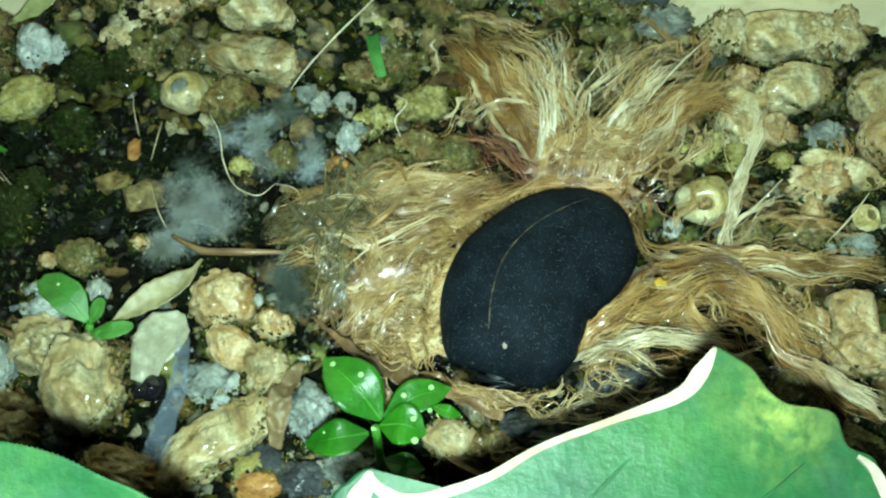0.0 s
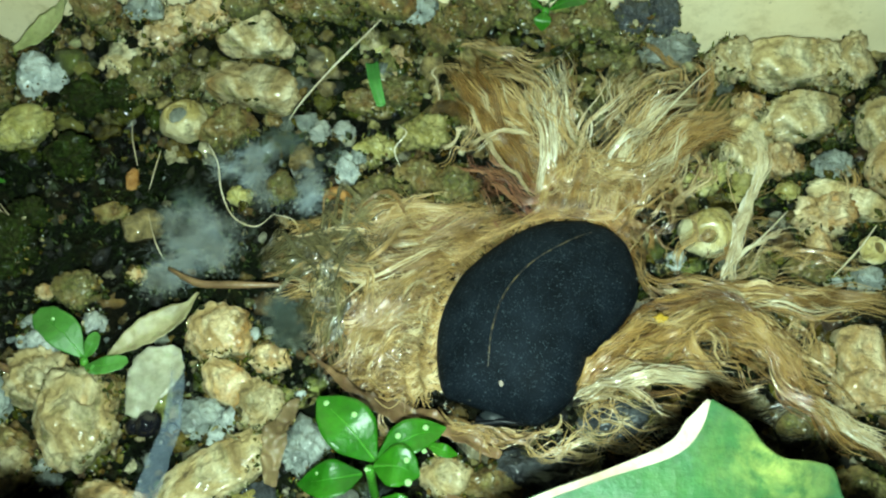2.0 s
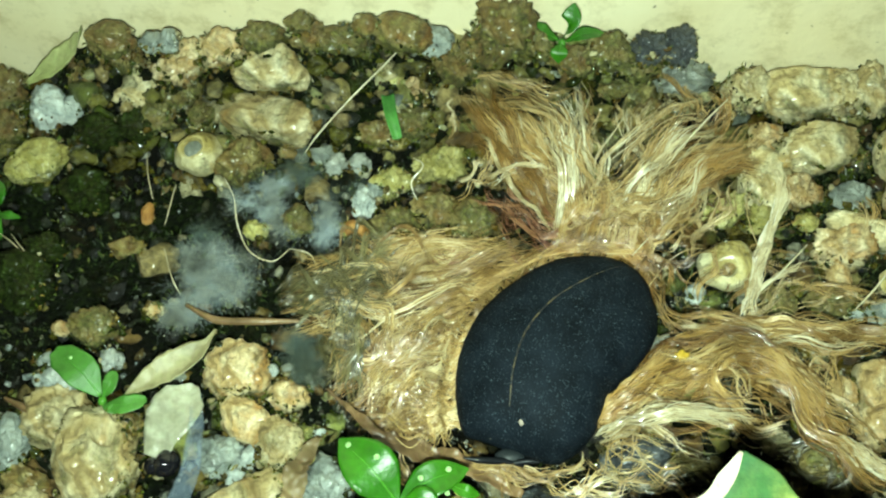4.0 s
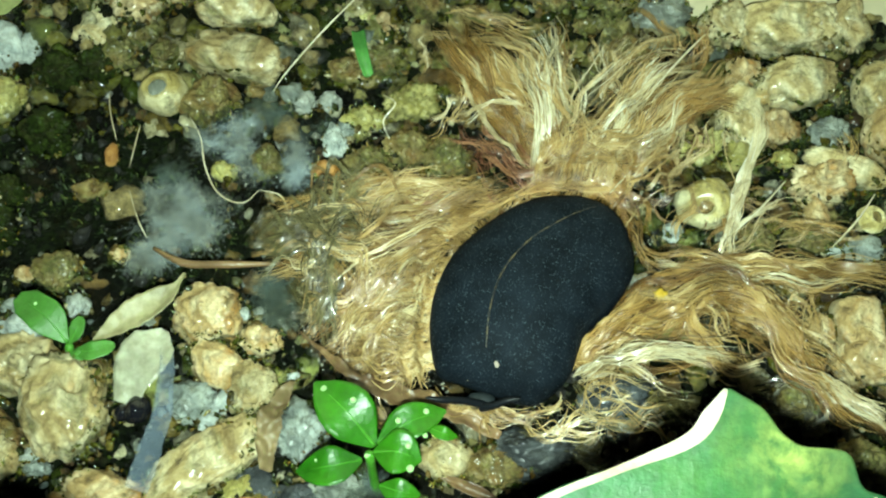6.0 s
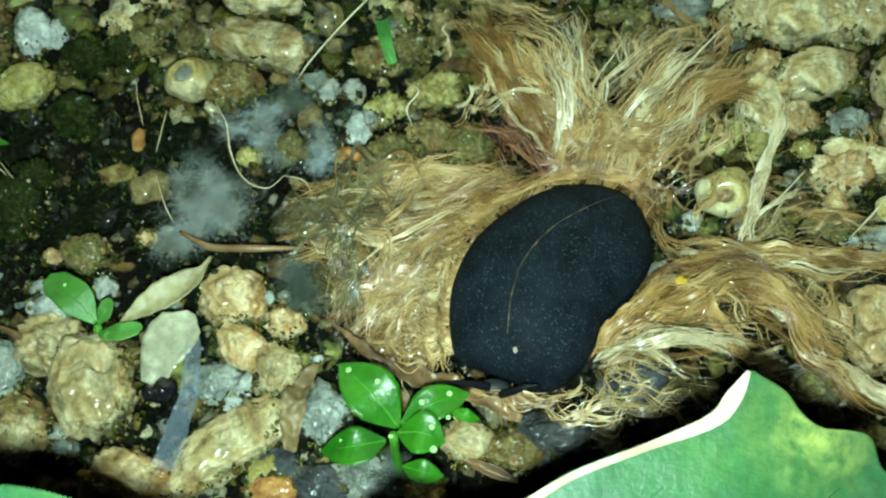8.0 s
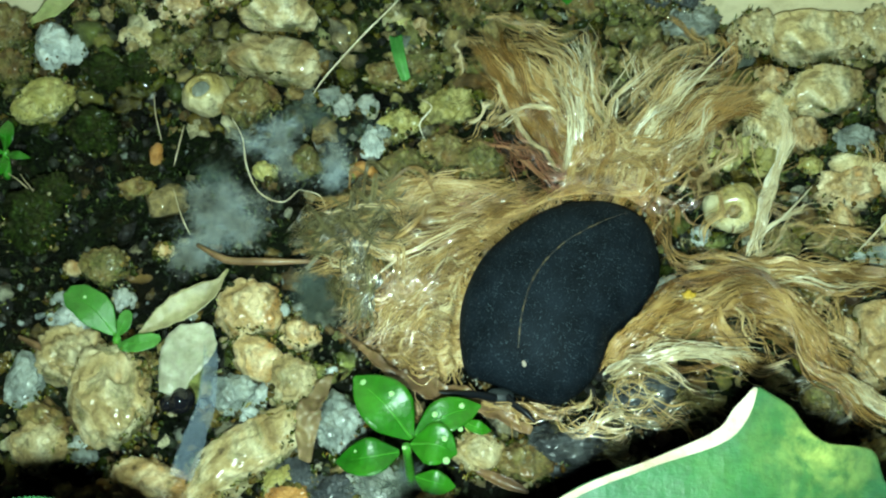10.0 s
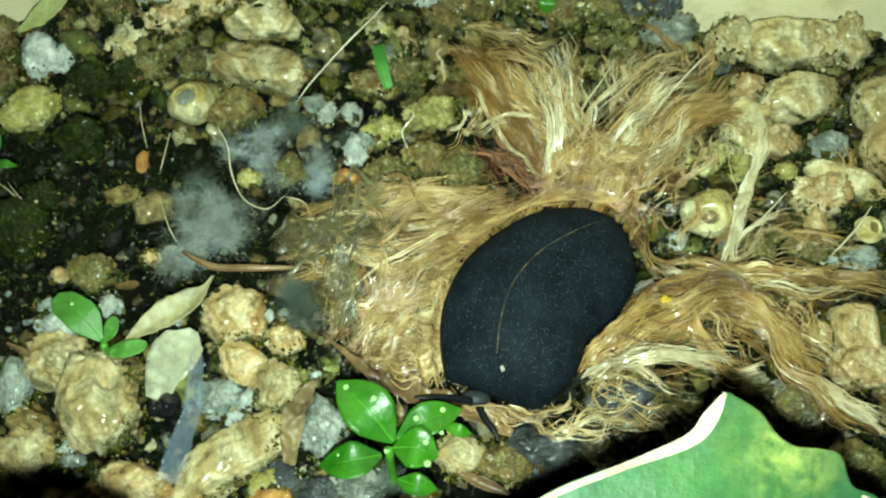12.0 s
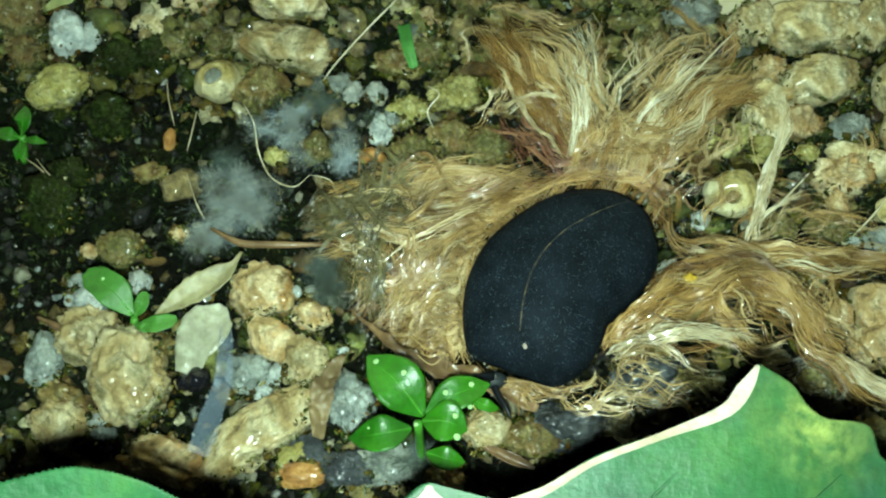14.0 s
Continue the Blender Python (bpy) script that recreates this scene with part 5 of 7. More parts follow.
tuft("fibre_strands", PALE, "loose glossy straw coloured strands over the mat", 21,
     ([(0.01828, 0.01049, 0.005), (0.01629, 0.01703, 0.008), (0.01382, 0.02588, 0.007), (0.0092, 0.03205, 0.005), (0.00183, 0.03593, 0.003)], 0.0032, 36, BRIGHT),
     ([(0.02207, 0.01055, 0.005), (0.02414, 0.01494, 0.008), (0.02924, 0.02237, 0.007), (0.03896, 0.02973, 0.004)], 0.003, 60, BRIGHT),
     ([(0.02501, 0.00887, 0.005), (0.03025, 0.01387, 0.007), (0.03549, 0.02082, 0.006), (0.04173, 0.02499, 0.004)], 0.0025, 40, BRIGHT),
     ([(-0.02103, 0.00161, 0.002), (-0.01096, 0.00323, 0.005), (-0.00197, 0.0037, 0.006), (0.0084, 0.0068, 0.006), (0.01749, 0.00918, 0.005)], 0.0024, 26, BRIGHT),
     ([(0.00623, 0.00233, 0.004), (-0.00101, -0.0036, 0.006), (-0.00731, -0.00955, 0.005), (-0.01238, -0.01388, 0.002)], 0.0035, 36, BRIGHT),
     ([(0.00201, -0.00977, 0.004), (-0.00281, -0.01366, 0.006), (-0.00858, -0.01568, 0.003)], 0.003, 36, BRIGHT),
     ([(0.0213, -0.01248, 0.004), (0.02825, -0.00933, 0.006), (0.03574, -0.00648, 0.005), (0.04413, -0.01055, 0.004), (0.04691, -0.01581, 0.002)], 0.00225, 27, BRIGHT),
     ([(0.01843, -0.01667, 0.003), (0.02381, -0.01651, 0.005), (0.03091, -0.01678, 0.004), (0.03829, -0.01482, 0.003)], 0.00187, 19, BRIGHT),
     ([(0.02682, -0.00224, 0.004), (0.03507, -0.00339, 0.006), (0.04644, -0.00271, 0.004), (0.05893, -0.00286, 0.003)], 0.00120, 19, BRIGHT),
     ([(0.03564, -0.00405, 0.003), (0.0406, -0.00794, 0.005), (0.04652, -0.01427, 0.004), (0.05474, -0.02007, 0.002)], 0.00225, 24, BRIGHT),
     ([(0.01208, -0.02088, 0.002), (0.01687, -0.02253, 0.003), (0.02263, -0.02032, 0.002)], 0.003, 34, BRIGHT),
     ([(0.02842, 0.00022, 0.004), (0.03086, 0.00641, 0.005), (0.03529, 0.01306, 0.004)], 0.00275, 16, BRIGHT),
     ([(0.03238, 0.00158, 0.003), (0.03754, 0.00367, 0.004), (0.04413, 0.00766, 0.003)], 0.003, 36, THIN),
     ([(0.04001, 0.00135, 0.002), (0.04752, 0.00433, 0.003), (0.05664, 0.00329, 0.002)], 0.003, 40, THIN),
     ([(0.04719, -0.00099, 0.002), (0.04767, -0.00701, 0.003), (0.04593, -0.01206, 0.002)], 0.002, 30, THIN),
     ([(0.0179, 0.02186, 0.004), (0.01879, 0.02877, 0.005), (0.01838, 0.03714, 0.003)], 0.0016, 34, THIN),
     ([(0.02263, 0.02192, 0.004), (0.02369, 0.02787, 0.005), (0.02533, 0.03571, 0.003)], 0.0016, 34, THIN),
     ([(0.02749, 0.0248, 0.004), (0.03083, 0.03037, 0.005), (0.03563, 0.03634, 0.003)], 0.0024, 30, THIN),
     ([(0.01783, -0.01635, 0.002), (0.02187, -0.01882, 0.003), (0.02765, -0.01839, 0.002)], 0.003, 40, THIN),
     ([(-0.02079, 0.00595, 0.001), (-0.01586, 0.0038, 0.002), (-0.01253, -0.00034, 0.002)], 0.002, 30, THIN),
     ([(0.05373, 0.02176, 0.002), (0.05394, 0.01658, 0.003), (0.05259, 0.01268, 0.002)], 0.0014, 16, THIN),
     ([(0.0015, 0.0365, 0.006), (0.006, 0.033, 0.008), (0.012, 0.031, 0.008), (0.017, 0.034, 0.006)], 0.0026, 40, THIN),
     ([(0.001, 0.0165, 0.004), (0.005, 0.0195, 0.006), (0.0065, 0.0255, 0.006)], 0.0018, 30, THIN),
     ([(0.0255, -0.0165, 0.004), (0.021, -0.0185, 0.004), (0.017, -0.0215, 0.003)], 0.0025, 24, THIN),
     ([(0.0385, -0.0125, 0.005), (0.0365, -0.0095, 0.006), (0.0335, -0.0075, 0.005)], 0.002, 12, THIN),
     ([(-0.0145, 0.004, 0.004), (-0.0105, 0.001, 0.006), (-0.0065, -0.004, 0.006), (-0.0035, -0.0105, 0.005)], 0.004, 80, THIN),
     ([(-0.009, -0.0125, 0.003), (-0.004, -0.006, 0.006), (0.003, 0.0015, 0.005)], 0.003, 70, THIN))
tuft("fibre_lock", GINGER, "amber fibres in the fan", 27,
     ([(0.00992, 0.01864, 0.006), (0.00521, 0.02599, 0.006), (0.00101, 0.03541, 0.003)], 0.0016, 40, {"curl": 0.6}),
     ([(0.02733, 0.01559, 0.007), (0.03398, 0.02125, 0.006), (0.04164, 0.02405, 0.004)], 0.0014, 50, {"curl": 0.6}),
     ([(0.02347, 0.00799, 0.005), (0.027, 0.00951, 0.007), (0.03051, 0.01535, 0.006)], 0.0016, 50, {"curl": 1.5}),
     ([(0.01298, 0.01041, 0.005), (0.01658, 0.01308, 0.008), (0.01754, 0.01812, 0.007)], 0.002, 40, {"curl": 1.5}),
     ([(0.03539, 0.02748, 0.003), (0.03752, 0.03165, 0.004), (0.03686, 0.03635, 0.003)], 0.0008, 24, {"curl": 0.6}),
     ([(0.00998, 0.00789, 0.004), (0.01664, 0.00862, 0.006), (0.02424, 0.00843, 0.005)], 0.001, 50))
tuft("fibre_strip", OLIVE, "dark olive fibres lying low between the stones", 20,
     ([(0.01725, -0.01795, 0), (0.02276, -0.02038, 0.001), (0.02849, -0.0188, 0.001), (0.03427, -0.01986, 0)], 0.0022, 50, {"curl": 2.0}),
     ([(0.01006, -0.02142, 0), (0.01424, -0.02236, 0.001), (0.01913, -0.02335, 0.001), (0.02421, -0.02225, 0)], 0.0022, 40, {"curl": 2.0}),
     ([(0.04152, -0.01824, 0), (0.04392, -0.01735, 0.002), (0.04759, -0.01844, 0.001), (0.04545, -0.02111, 0)], 0.0012, 80, {"curl": 2.0}),
     ([(-0.02239, 0.00469, 0), (-0.01743, 0.00257, 0.001), (-0.01277, 0.0018, 0.001)], 0.0018, 90, {"curl": 1.5}),
     ([(0.02369, 0.03741, 0), (0.02655, 0.0297, 0.001), (0.02788, 0.02392, 0.001)], 0.0025, 80, {"curl": 1.5}),
     ([(0.00523, 0.0311, 0), (0.01016, 0.02753, 0.001), (0.01501, 0.0247, 0.001)], 0.0025, 80, {"curl": 1.5}),
     ([(-0.01574, -0.00115, 0), (-0.01293, -0.00725, 0.001), (-0.01508, -0.01008, 0)], 0.0014, 90, {"curl": 2.0}),
     ([(-0.0225, 0.0012, 0.002), (-0.0165, 0.0026, 0.004), (-0.0105, 0.0024, 0.005), (-0.0045, 0.003, 0.004)], 0.0012, 120, {"curl": 1.4}),
     ([(-0.0165, 0.0045, 0.002), (-0.012, 0.0065, 0.004), (-0.0085, 0.0075, 0.004)], 0.0016, 80, {"curl": 2.0}),
     ([(-0.0125, 0.0012, 0.003), (-0.0128, -0.0022, 0.003), (-0.0138, -0.0055, 0.001)], 0.0018, 110, {"curl": 1.4}))


moss("dark green moss shoots on black soil", 4600, (-0.085, -0.01, 0.0, 0.042), 61, -0.05, 0.0009)
moss("dark green moss shoots between cream stones", 3000, (0.022, -0.012, 0.09, 0.042), 62, -0.05, 0.0012)
moss("bright green moss shoots between wet stones", 2600, (0.03, -0.004, 0.09, 0.03), 64, 0.0, 0.0015)
moss("dark green moss shoots among lower stones", 2300, (-0.085, -0.065, 0.06, -0.01), 63, 0.05, 0.0009)


# ---- moss and algae that creep up round the foot of each stone ----
def rim_spots(seed, density, inner, outer, clump):
    rnd = np.random.RandomState(seed)
    spots = []
    for at, a, b, c, turn in PLACED:
        for _ in range(int(density * (a + b) * 1000)):
            ang, k = rnd.uniform(0, 6.283), rnd.uniform(inner, outer)
            u, v = a * k * math.cos(ang), b * k * math.sin(ang)
            x, y = at[0] + u * math.cos(turn) - v * math.sin(turn), at[1] + u * math.sin(turn) + v * math.cos(turn)
            if noise.noise(Vector((x, y, at[2])) * 210) + rnd.normal(0, 0.1) + (k - 0.9) * 1.2 < clump:
                continue
            if not off_dark_corner(x, y) and rnd.rand() < 0.85:
                continue
            foot = max(ground_z(x, y), at[2] - 0.4 * c)
            z = at[2] + 0.86 * c * math.sqrt(max(0.0, 1 - k * k)) if k < 1 else foot
            spots.append((x, y, z))
    return spots


def rim_moss(label, seed, density):
    rnd = np.random.RandomState(seed)
    verts, faces = [], []
    for x, y, z in rim_spots(seed, density, 0.8, 1.15, 0.02):
        head, lean = rnd.uniform(0, 6.3), rnd.uniform(0.3, 1.3)
        step = 0.0007 * rnd.uniform(0.5, 1.4) / 3
        path = [np.array((x, y, z - 0.0002))]
        for k in range(3):
            path.append(path[-1] + step * np.array((np.cos(head) * lean, np.sin(head) * lean, 1.0 - 0.35 * k * lean)))
            head += rnd.normal(0, 0.5)
        add_strand(verts, faces, np.array(path), 0.0001 * rnd.uniform(0.6, 1.4))
    return fibre_mesh("moss", RIM_GREEN, label, verts, faces, "moss")


RIM_GREEN = strand_material("moss_on_stone", [(0.0, (0.008, 0.018, 0.003)), (0.35, (0.045, 0.075, 0.006)), (0.7, (0.12, 0.16, 0.012)), (0.85, (0.24, 0.14, 0.025)), (1.0, (0.36, 0.34, 0.1))], 0.25, 0.8, 0.0)
CRUST = grit("moss_crust", [(0.0, (0.015, 0.022, 0.003)), (0.25, (0.05, 0.07, 0.006)), (0.45, (0.13, 0.07, 0.012)), (0.65, (0.1, 0.115, 0.012)), (0.82, (0.24, 0.15, 0.04)), (1.0, (0.6, 0.54, 0.32))], 0.2)
rim_moss("green and brown moss growing round the stones", 71, 14)
gravel("moss_crust", CRUST, "crumbly crust of moss, algae and grit on stones", 0, 0.00018, 0.0007, BED, 72, spots=rim_spots(72, 8, 0.78, 1.2, -0.02), category="moss")
gravel("moss_cushions", CRUST, "low lumpy cushions of wet moss between stones", 650, 0.0005, 0.0022, (-0.085, 0.022, 0.03, 0.05), 73, 2, category="moss")
gravel("moss_cushions", CRUST, "low lumpy cushions of wet moss between stones", 420, 0.0006, 0.0022, (0.024, -0.016, 0.095, 0.045), 74, 2, category="moss")
gravel("moss_cushions", CRUST, "low lumpy cushions of wet moss between stones", 380, 0.0005, 0.0018, (-0.085, -0.065, 0.0, -0.006), 75, 2, category="moss")


# ---- fine water beads caught in the fibres and on the stones ----
WET = glassy("water_bead", (0.5, 0.5, 0.4), 0.05, 0.75)


def water_beads(count, box, low, high, seed, label="flat glinting drops of water caught in wet fibres"):
    """Low lenses of water, each tilted its own way; low and high: how far over the soil they hang."""
    rnd = random.Random(seed)
    bm = bmesh.new()
    bmesh.ops.create_icosphere(bm, subdivisions=2, radius=1)
    base = np.array([v.co[:] for v in bm.verts])
    tris = np.array([[v.index for v in f.verts] for f in bm.faces])
    bm.free()
    verts, faces = [], []
    while len(verts) < count:
        x, y = rnd.uniform(box[0], box[2]), rnd.uniform(box[1], box[3])
        if noise.noise(Vector((x, y, 0.7)) * 160) + rnd.gauss(0, 0.15) < 0.05:
            continue
        r = 0.00005 * 3.0 ** (rnd.random() ** 2)
        turn = np.array(Euler((rnd.gauss(0, 0.3), rnd.gauss(0, 0.3), rnd.uniform(0, 6.3))).to_matrix())
        faces.append(tris + len(verts) * len(base))
        verts.append((base * (r * rnd.uniform(0.8, 2.2), r, r * 0.3)) @ turn.T + (x, y, rnd.uniform(low, high)))
    ob = from_arrays("water_beads", np.vstack(verts).tolist(), np.vstack(faces).tolist(), WET)
    return tagged(ob, label, "water", kind="stuff")


water_beads(420, (-0.014, -0.02, 0.006, 0.008), 0.002, 0.0048, 51)
water_beads(420, (0.004, 0.006, 0.036, 0.03), 0.004, 0.0078, 52)
water_beads(460, (0.024, -0.02, 0.062, 0.004), 0.002, 0.0054, 53)
water_beads(200, (0.0, -0.03, 0.03, -0.018), 0.001, 0.0032, 54)
water_beads(320, (-0.085, -0.04, -0.012, 0.02), -0.003, 0.001, 55, "flat glinting drops of water on dark soil and gravel")


# ---- mould: cottony films of very fine threads ----
def mould(mat, label, seed, centre, rx, ry, count, height=0.0022):
    """A wisp: threads finer than hair that drift the same way and thin out at the rim."""
    rnd = np.random.RandomState(seed)
    verts, faces = [], []
    while len(verts) < count * 2.2:
        a, k = rnd.uniform(0, 6.3), abs(rnd.normal(0, 0.55))
        p = np.array([centre[0] + rx * k * np.cos(a), centre[1] + ry * k * np.sin(a), centre[2] + height * max(0.0, 1 - k * k) * rnd.uniform(0.1, 1)])
        if noise.noise(Vector(p) * 300) + 0.5 * noise.noise(Vector(p) * 900) + rnd.normal(0, 0.12) < 0.05:
            continue
        head = 4.0 * noise.noise(Vector((p[0], p[1], seed)) * 190) + rnd.normal(0, 0.45) + (3.14 if rnd.rand() < 0.5 else 0)
        turn = rnd.normal(0, 0.3)
        path = [p]
        for _ in range(7):
            head += turn * 0.45 + rnd.normal(0, 0.2)
            path.append(path[-1] + np.array([np.cos(head), np.sin(head), rnd.normal(0, 0.25)]) * 0.00036)
        add_strand(verts, faces, np.array(path), 0.00003 * rnd.uniform(0.4, 1.4))
    return fibre_mesh("mould", mat, label, verts, faces, "mould")


mould(MOULD, "cottony bluish white mould on dark soil", 31, (-0.03259, 0.00522, 0), 0.00393, 0.00242, 420)
mould(MOULD, "cottony bluish white mould on dark soil", 32, (-0.02958, 0.00763, 0), 0.00242, 0.00174, 170)
mould(MOULD, "cottony bluish white mould on dark soil", 33, (-0.03554, 0.00869, 0), 0.00204, 0.00136, 120)
mould(MOULD, "cottony bluish white mould on dark soil", 34, (-0.02815, 0.00391, 0), 0.00204, 0.00151, 130)
mould(MOULD, "cottony bluish white mould on dark soil", 35, (-0.03191, 0.00937, 0), 0.00189, 0.00151, 110)
mould(MOULD, "cottony bluish white mould beside a twig", 36, (-0.03543, 3e-05, 0), 0.00257, 0.00189, 260)
mould(MOULD, "cottony bluish white mould beside a twig", 37, (-0.0338, 0.00236, 0), 0.00189, 0.00121, 100)
mould(MOULD, "wispy white mould hanging between stones", 38, (-0.02797, 0.01941, 0), 0.00204, 0.00136, 150)
mould(MOULD, "wispy white mould hanging between stones", 39, (-0.02521, 0.01609, 0), 0.00106, 0.00242, 150)
mould(MOULD, "wispy white mould hanging between stones", 40, (-0.02367, 0.01336, 0), 0.00136, 0.00174, 110)
mould(MOULD, "wispy white mould hanging between stones", 41, (-0.029, 0.01696, 0), 0.00136, 0.00098, 70)
mould(MOULD, "wispy white mould hanging between stones", 42, (-0.01801, 0.01657, 0), 0.00098, 0.00204, 150)
mould(MOULD, "wispy white mould hanging between stones", 43, (-0.01707, 0.01256, 0), 0.00106, 0.00151, 110)
mould(MOULD, "wispy white mould hanging between stones", 44, (-0.02466, 0.02049, 0), 0.00219, 0.00098, 90)
mould(MOULD_DIM, "thin grey mould over wet soil", 45, (-0.02238, 0.02243, 0), 0.00430, 0.00136, 200)
mould(MOULD_DIM, "thin grey mould over wet soil", 46, (-0.03398, 0.01339, 0), 0.00151, 0.00257, 100)
mould(MOULD_DIM, "thin grey mould over wet soil", 47, (-0.01484, 0.01969, 0), 0.00204, 0.00174, 80)
mould(MOULD_DIM, "grey green mould film beside the fibres", 48, (-0.01919, -0.00369, 0), 0.00189, 0.00257, 260)
mould(MOULD_DIM, "grey green mould film beside the fibres", 49, (-0.01768, -0.00733, 0), 0.00151, 0.00219, 200)
mould(MOULD_DIM, "thin grey mould on a stone", 50, (-0.00717, -0.03011, 0.002), 0.00347, 0.00136, 240)


# ---- roots and stalks ----
def thread(name, points, r, mat, label, category):
    ob = from_arrays(name, *tube(points, [r * 0.5, r, r, r * 0.4], 6, 40), mat)
    return tagged(ob, label, category)


thread("root", [(-0.03229, 0.02103, 0.002), (-0.03047, 0.01778, 0.002), (-0.02959, 0.0138, 0.001), (-0.02741, 0.00979, 0.001), (-0.02413, 0.00834, 0.001), (-0.02216, 0.01086, 0)], 0.00011, ROOT, "thin white curved root over dark soil", "root")
thread("root", [(-0.04429, 0.02534, 0.001), (-0.04318, 0.02135, 0.002), (-0.04212, 0.01776, 0.001)], 0.0001, ROOT, "thin white root over dark soil", "root")
thread("root", [(-0.03924, 0.02033, 0.001), (-0.03914, 0.01674, 0.002), (-0.03977, 0.01365, 0.001)], 0.0001, ROOT, "thin white root over dark soil", "root")
thread("root", [(-0.03961, 0.01059, 0), (-0.03749, 0.00568, 0.001), (-0.03629, 0.0036, 0)], 0.0001, ROOT, "thin pale root beside the mould", "root")
thread("root", [(-0.02216, 0.01086, 0), (-0.01914, 0.00948, 0.001), (-0.01793, 0.00738, 0)], 0.00009, ROOT, "thin pale root over gravel", "root")
thread("root", [(-0.06106, 0.01197, 0.001), (-0.05903, 0.00975, 0.001), (-0.05715, 0.00835, 0)], 0.0001, ROOT, "thin brownish root over dark soil", "root")
thread("root", [(-0.02413, 0.04567, 0.003), (-0.02282, 0.04109, 0.004), (-0.02115, 0.0372, 0.003), (-0.01931, 0.03387, 0.002)], 0.0001, ROOT, "thin white root beside a stone", "root")
thread("root", [(-0.02511, 0.04676, 0.003), (-0.02318, 0.04215, 0.004), (-0.0202, 0.04034, 0.003)], 0.0001, ROOT, "thin white root beside a stone", "root")
thread("root", [(-0.00596, 0.02406, 0.003), (-0.00423, 0.02202, 0.004), (-0.00579, 0.01984, 0.003), (-0.00478, 0.01723, 0.002)], 0.0001, ROOT, "thin curled root over yellowish stones", "root")
thread("grass_stalk", [(-0.02099, 0.02462, 0.003), (-0.01915, 0.02616, 0.005), (-0.01468, 0.03005, 0.008), (-0.00962, 0.03502, 0.01), (-0.00616, 0.03912, 0.011)], 0.00014, STRAW, "straw coloured dry grass stalk leaning over stones", "stalk")
thread("fibre", [(0.03774, 0.03226, 0.0060), (0.03389, 0.02706, 0.0080), (0.02975, 0.02249, 0.0070)], 0.00014, STRAW, "stiff pale fibre leaning across the fan", "fibre")
thread("fibre", [(0.04645, 0.01056, 0.0040), (0.04243, 0.00597, 0.0050), (0.03914, 0.00309, 0.0040)], 0.00013, STRAW, "stiff pale fibre between the stones", "fibre")
thread("fibre", [(0.05754, 0.00868, 0.0040), (0.05441, 0.00450, 0.0050), (0.05113, 0.00115, 0.0040)], 0.00014, STRAW, "stiff pale fibre beside a small shell", "fibre")
thread("fibre", [(0.03149, 0.01516, 0.0040), (0.02699, 0.01131, 0.0060), (0.02344, 0.00741, 0.0060)], 0.0001, STRAW, "thin pale fibre crossing the base of the fan", "fibre")
thread("twig", [(-0.0344, 0.0009, 0.0025), (-0.03157, -0.00079, 0.003), (-0.02945, -0.0015, 0.003), (-0.0258, -0.00161, 0.0032), (-0.0221, -0.00146, 0.003), (-0.01793, -0.00085, 0.002)], 0.00055, DRY_BROWN, "short brown curved twig lying on gravel", "twig")
thread("twig", [(-0.05625, -0.01198, 0.001), (-0.05254, -0.01384, 0.002), (-0.04992, -0.01609, 0.002)], 0.0005, DRY_BROWN, "dark brown twig half under stones", "twig")
thread("twig", [(0.02908, 0.00872, 0.003), (0.02984, 0.00522, 0.004), (0.03149, 0.00491, 0.003)], 0.0002, DRY_BROWN, "thin dark stem among fibres", "twig")
thread("twig", [(0.02648, 0.00998, 0.003), (0.02493, 0.00716, 0.005), (0.02375, 0.00588, 0.005)], 0.0002, DRY_BROWN, "thin dark stem among fibres", "twig")


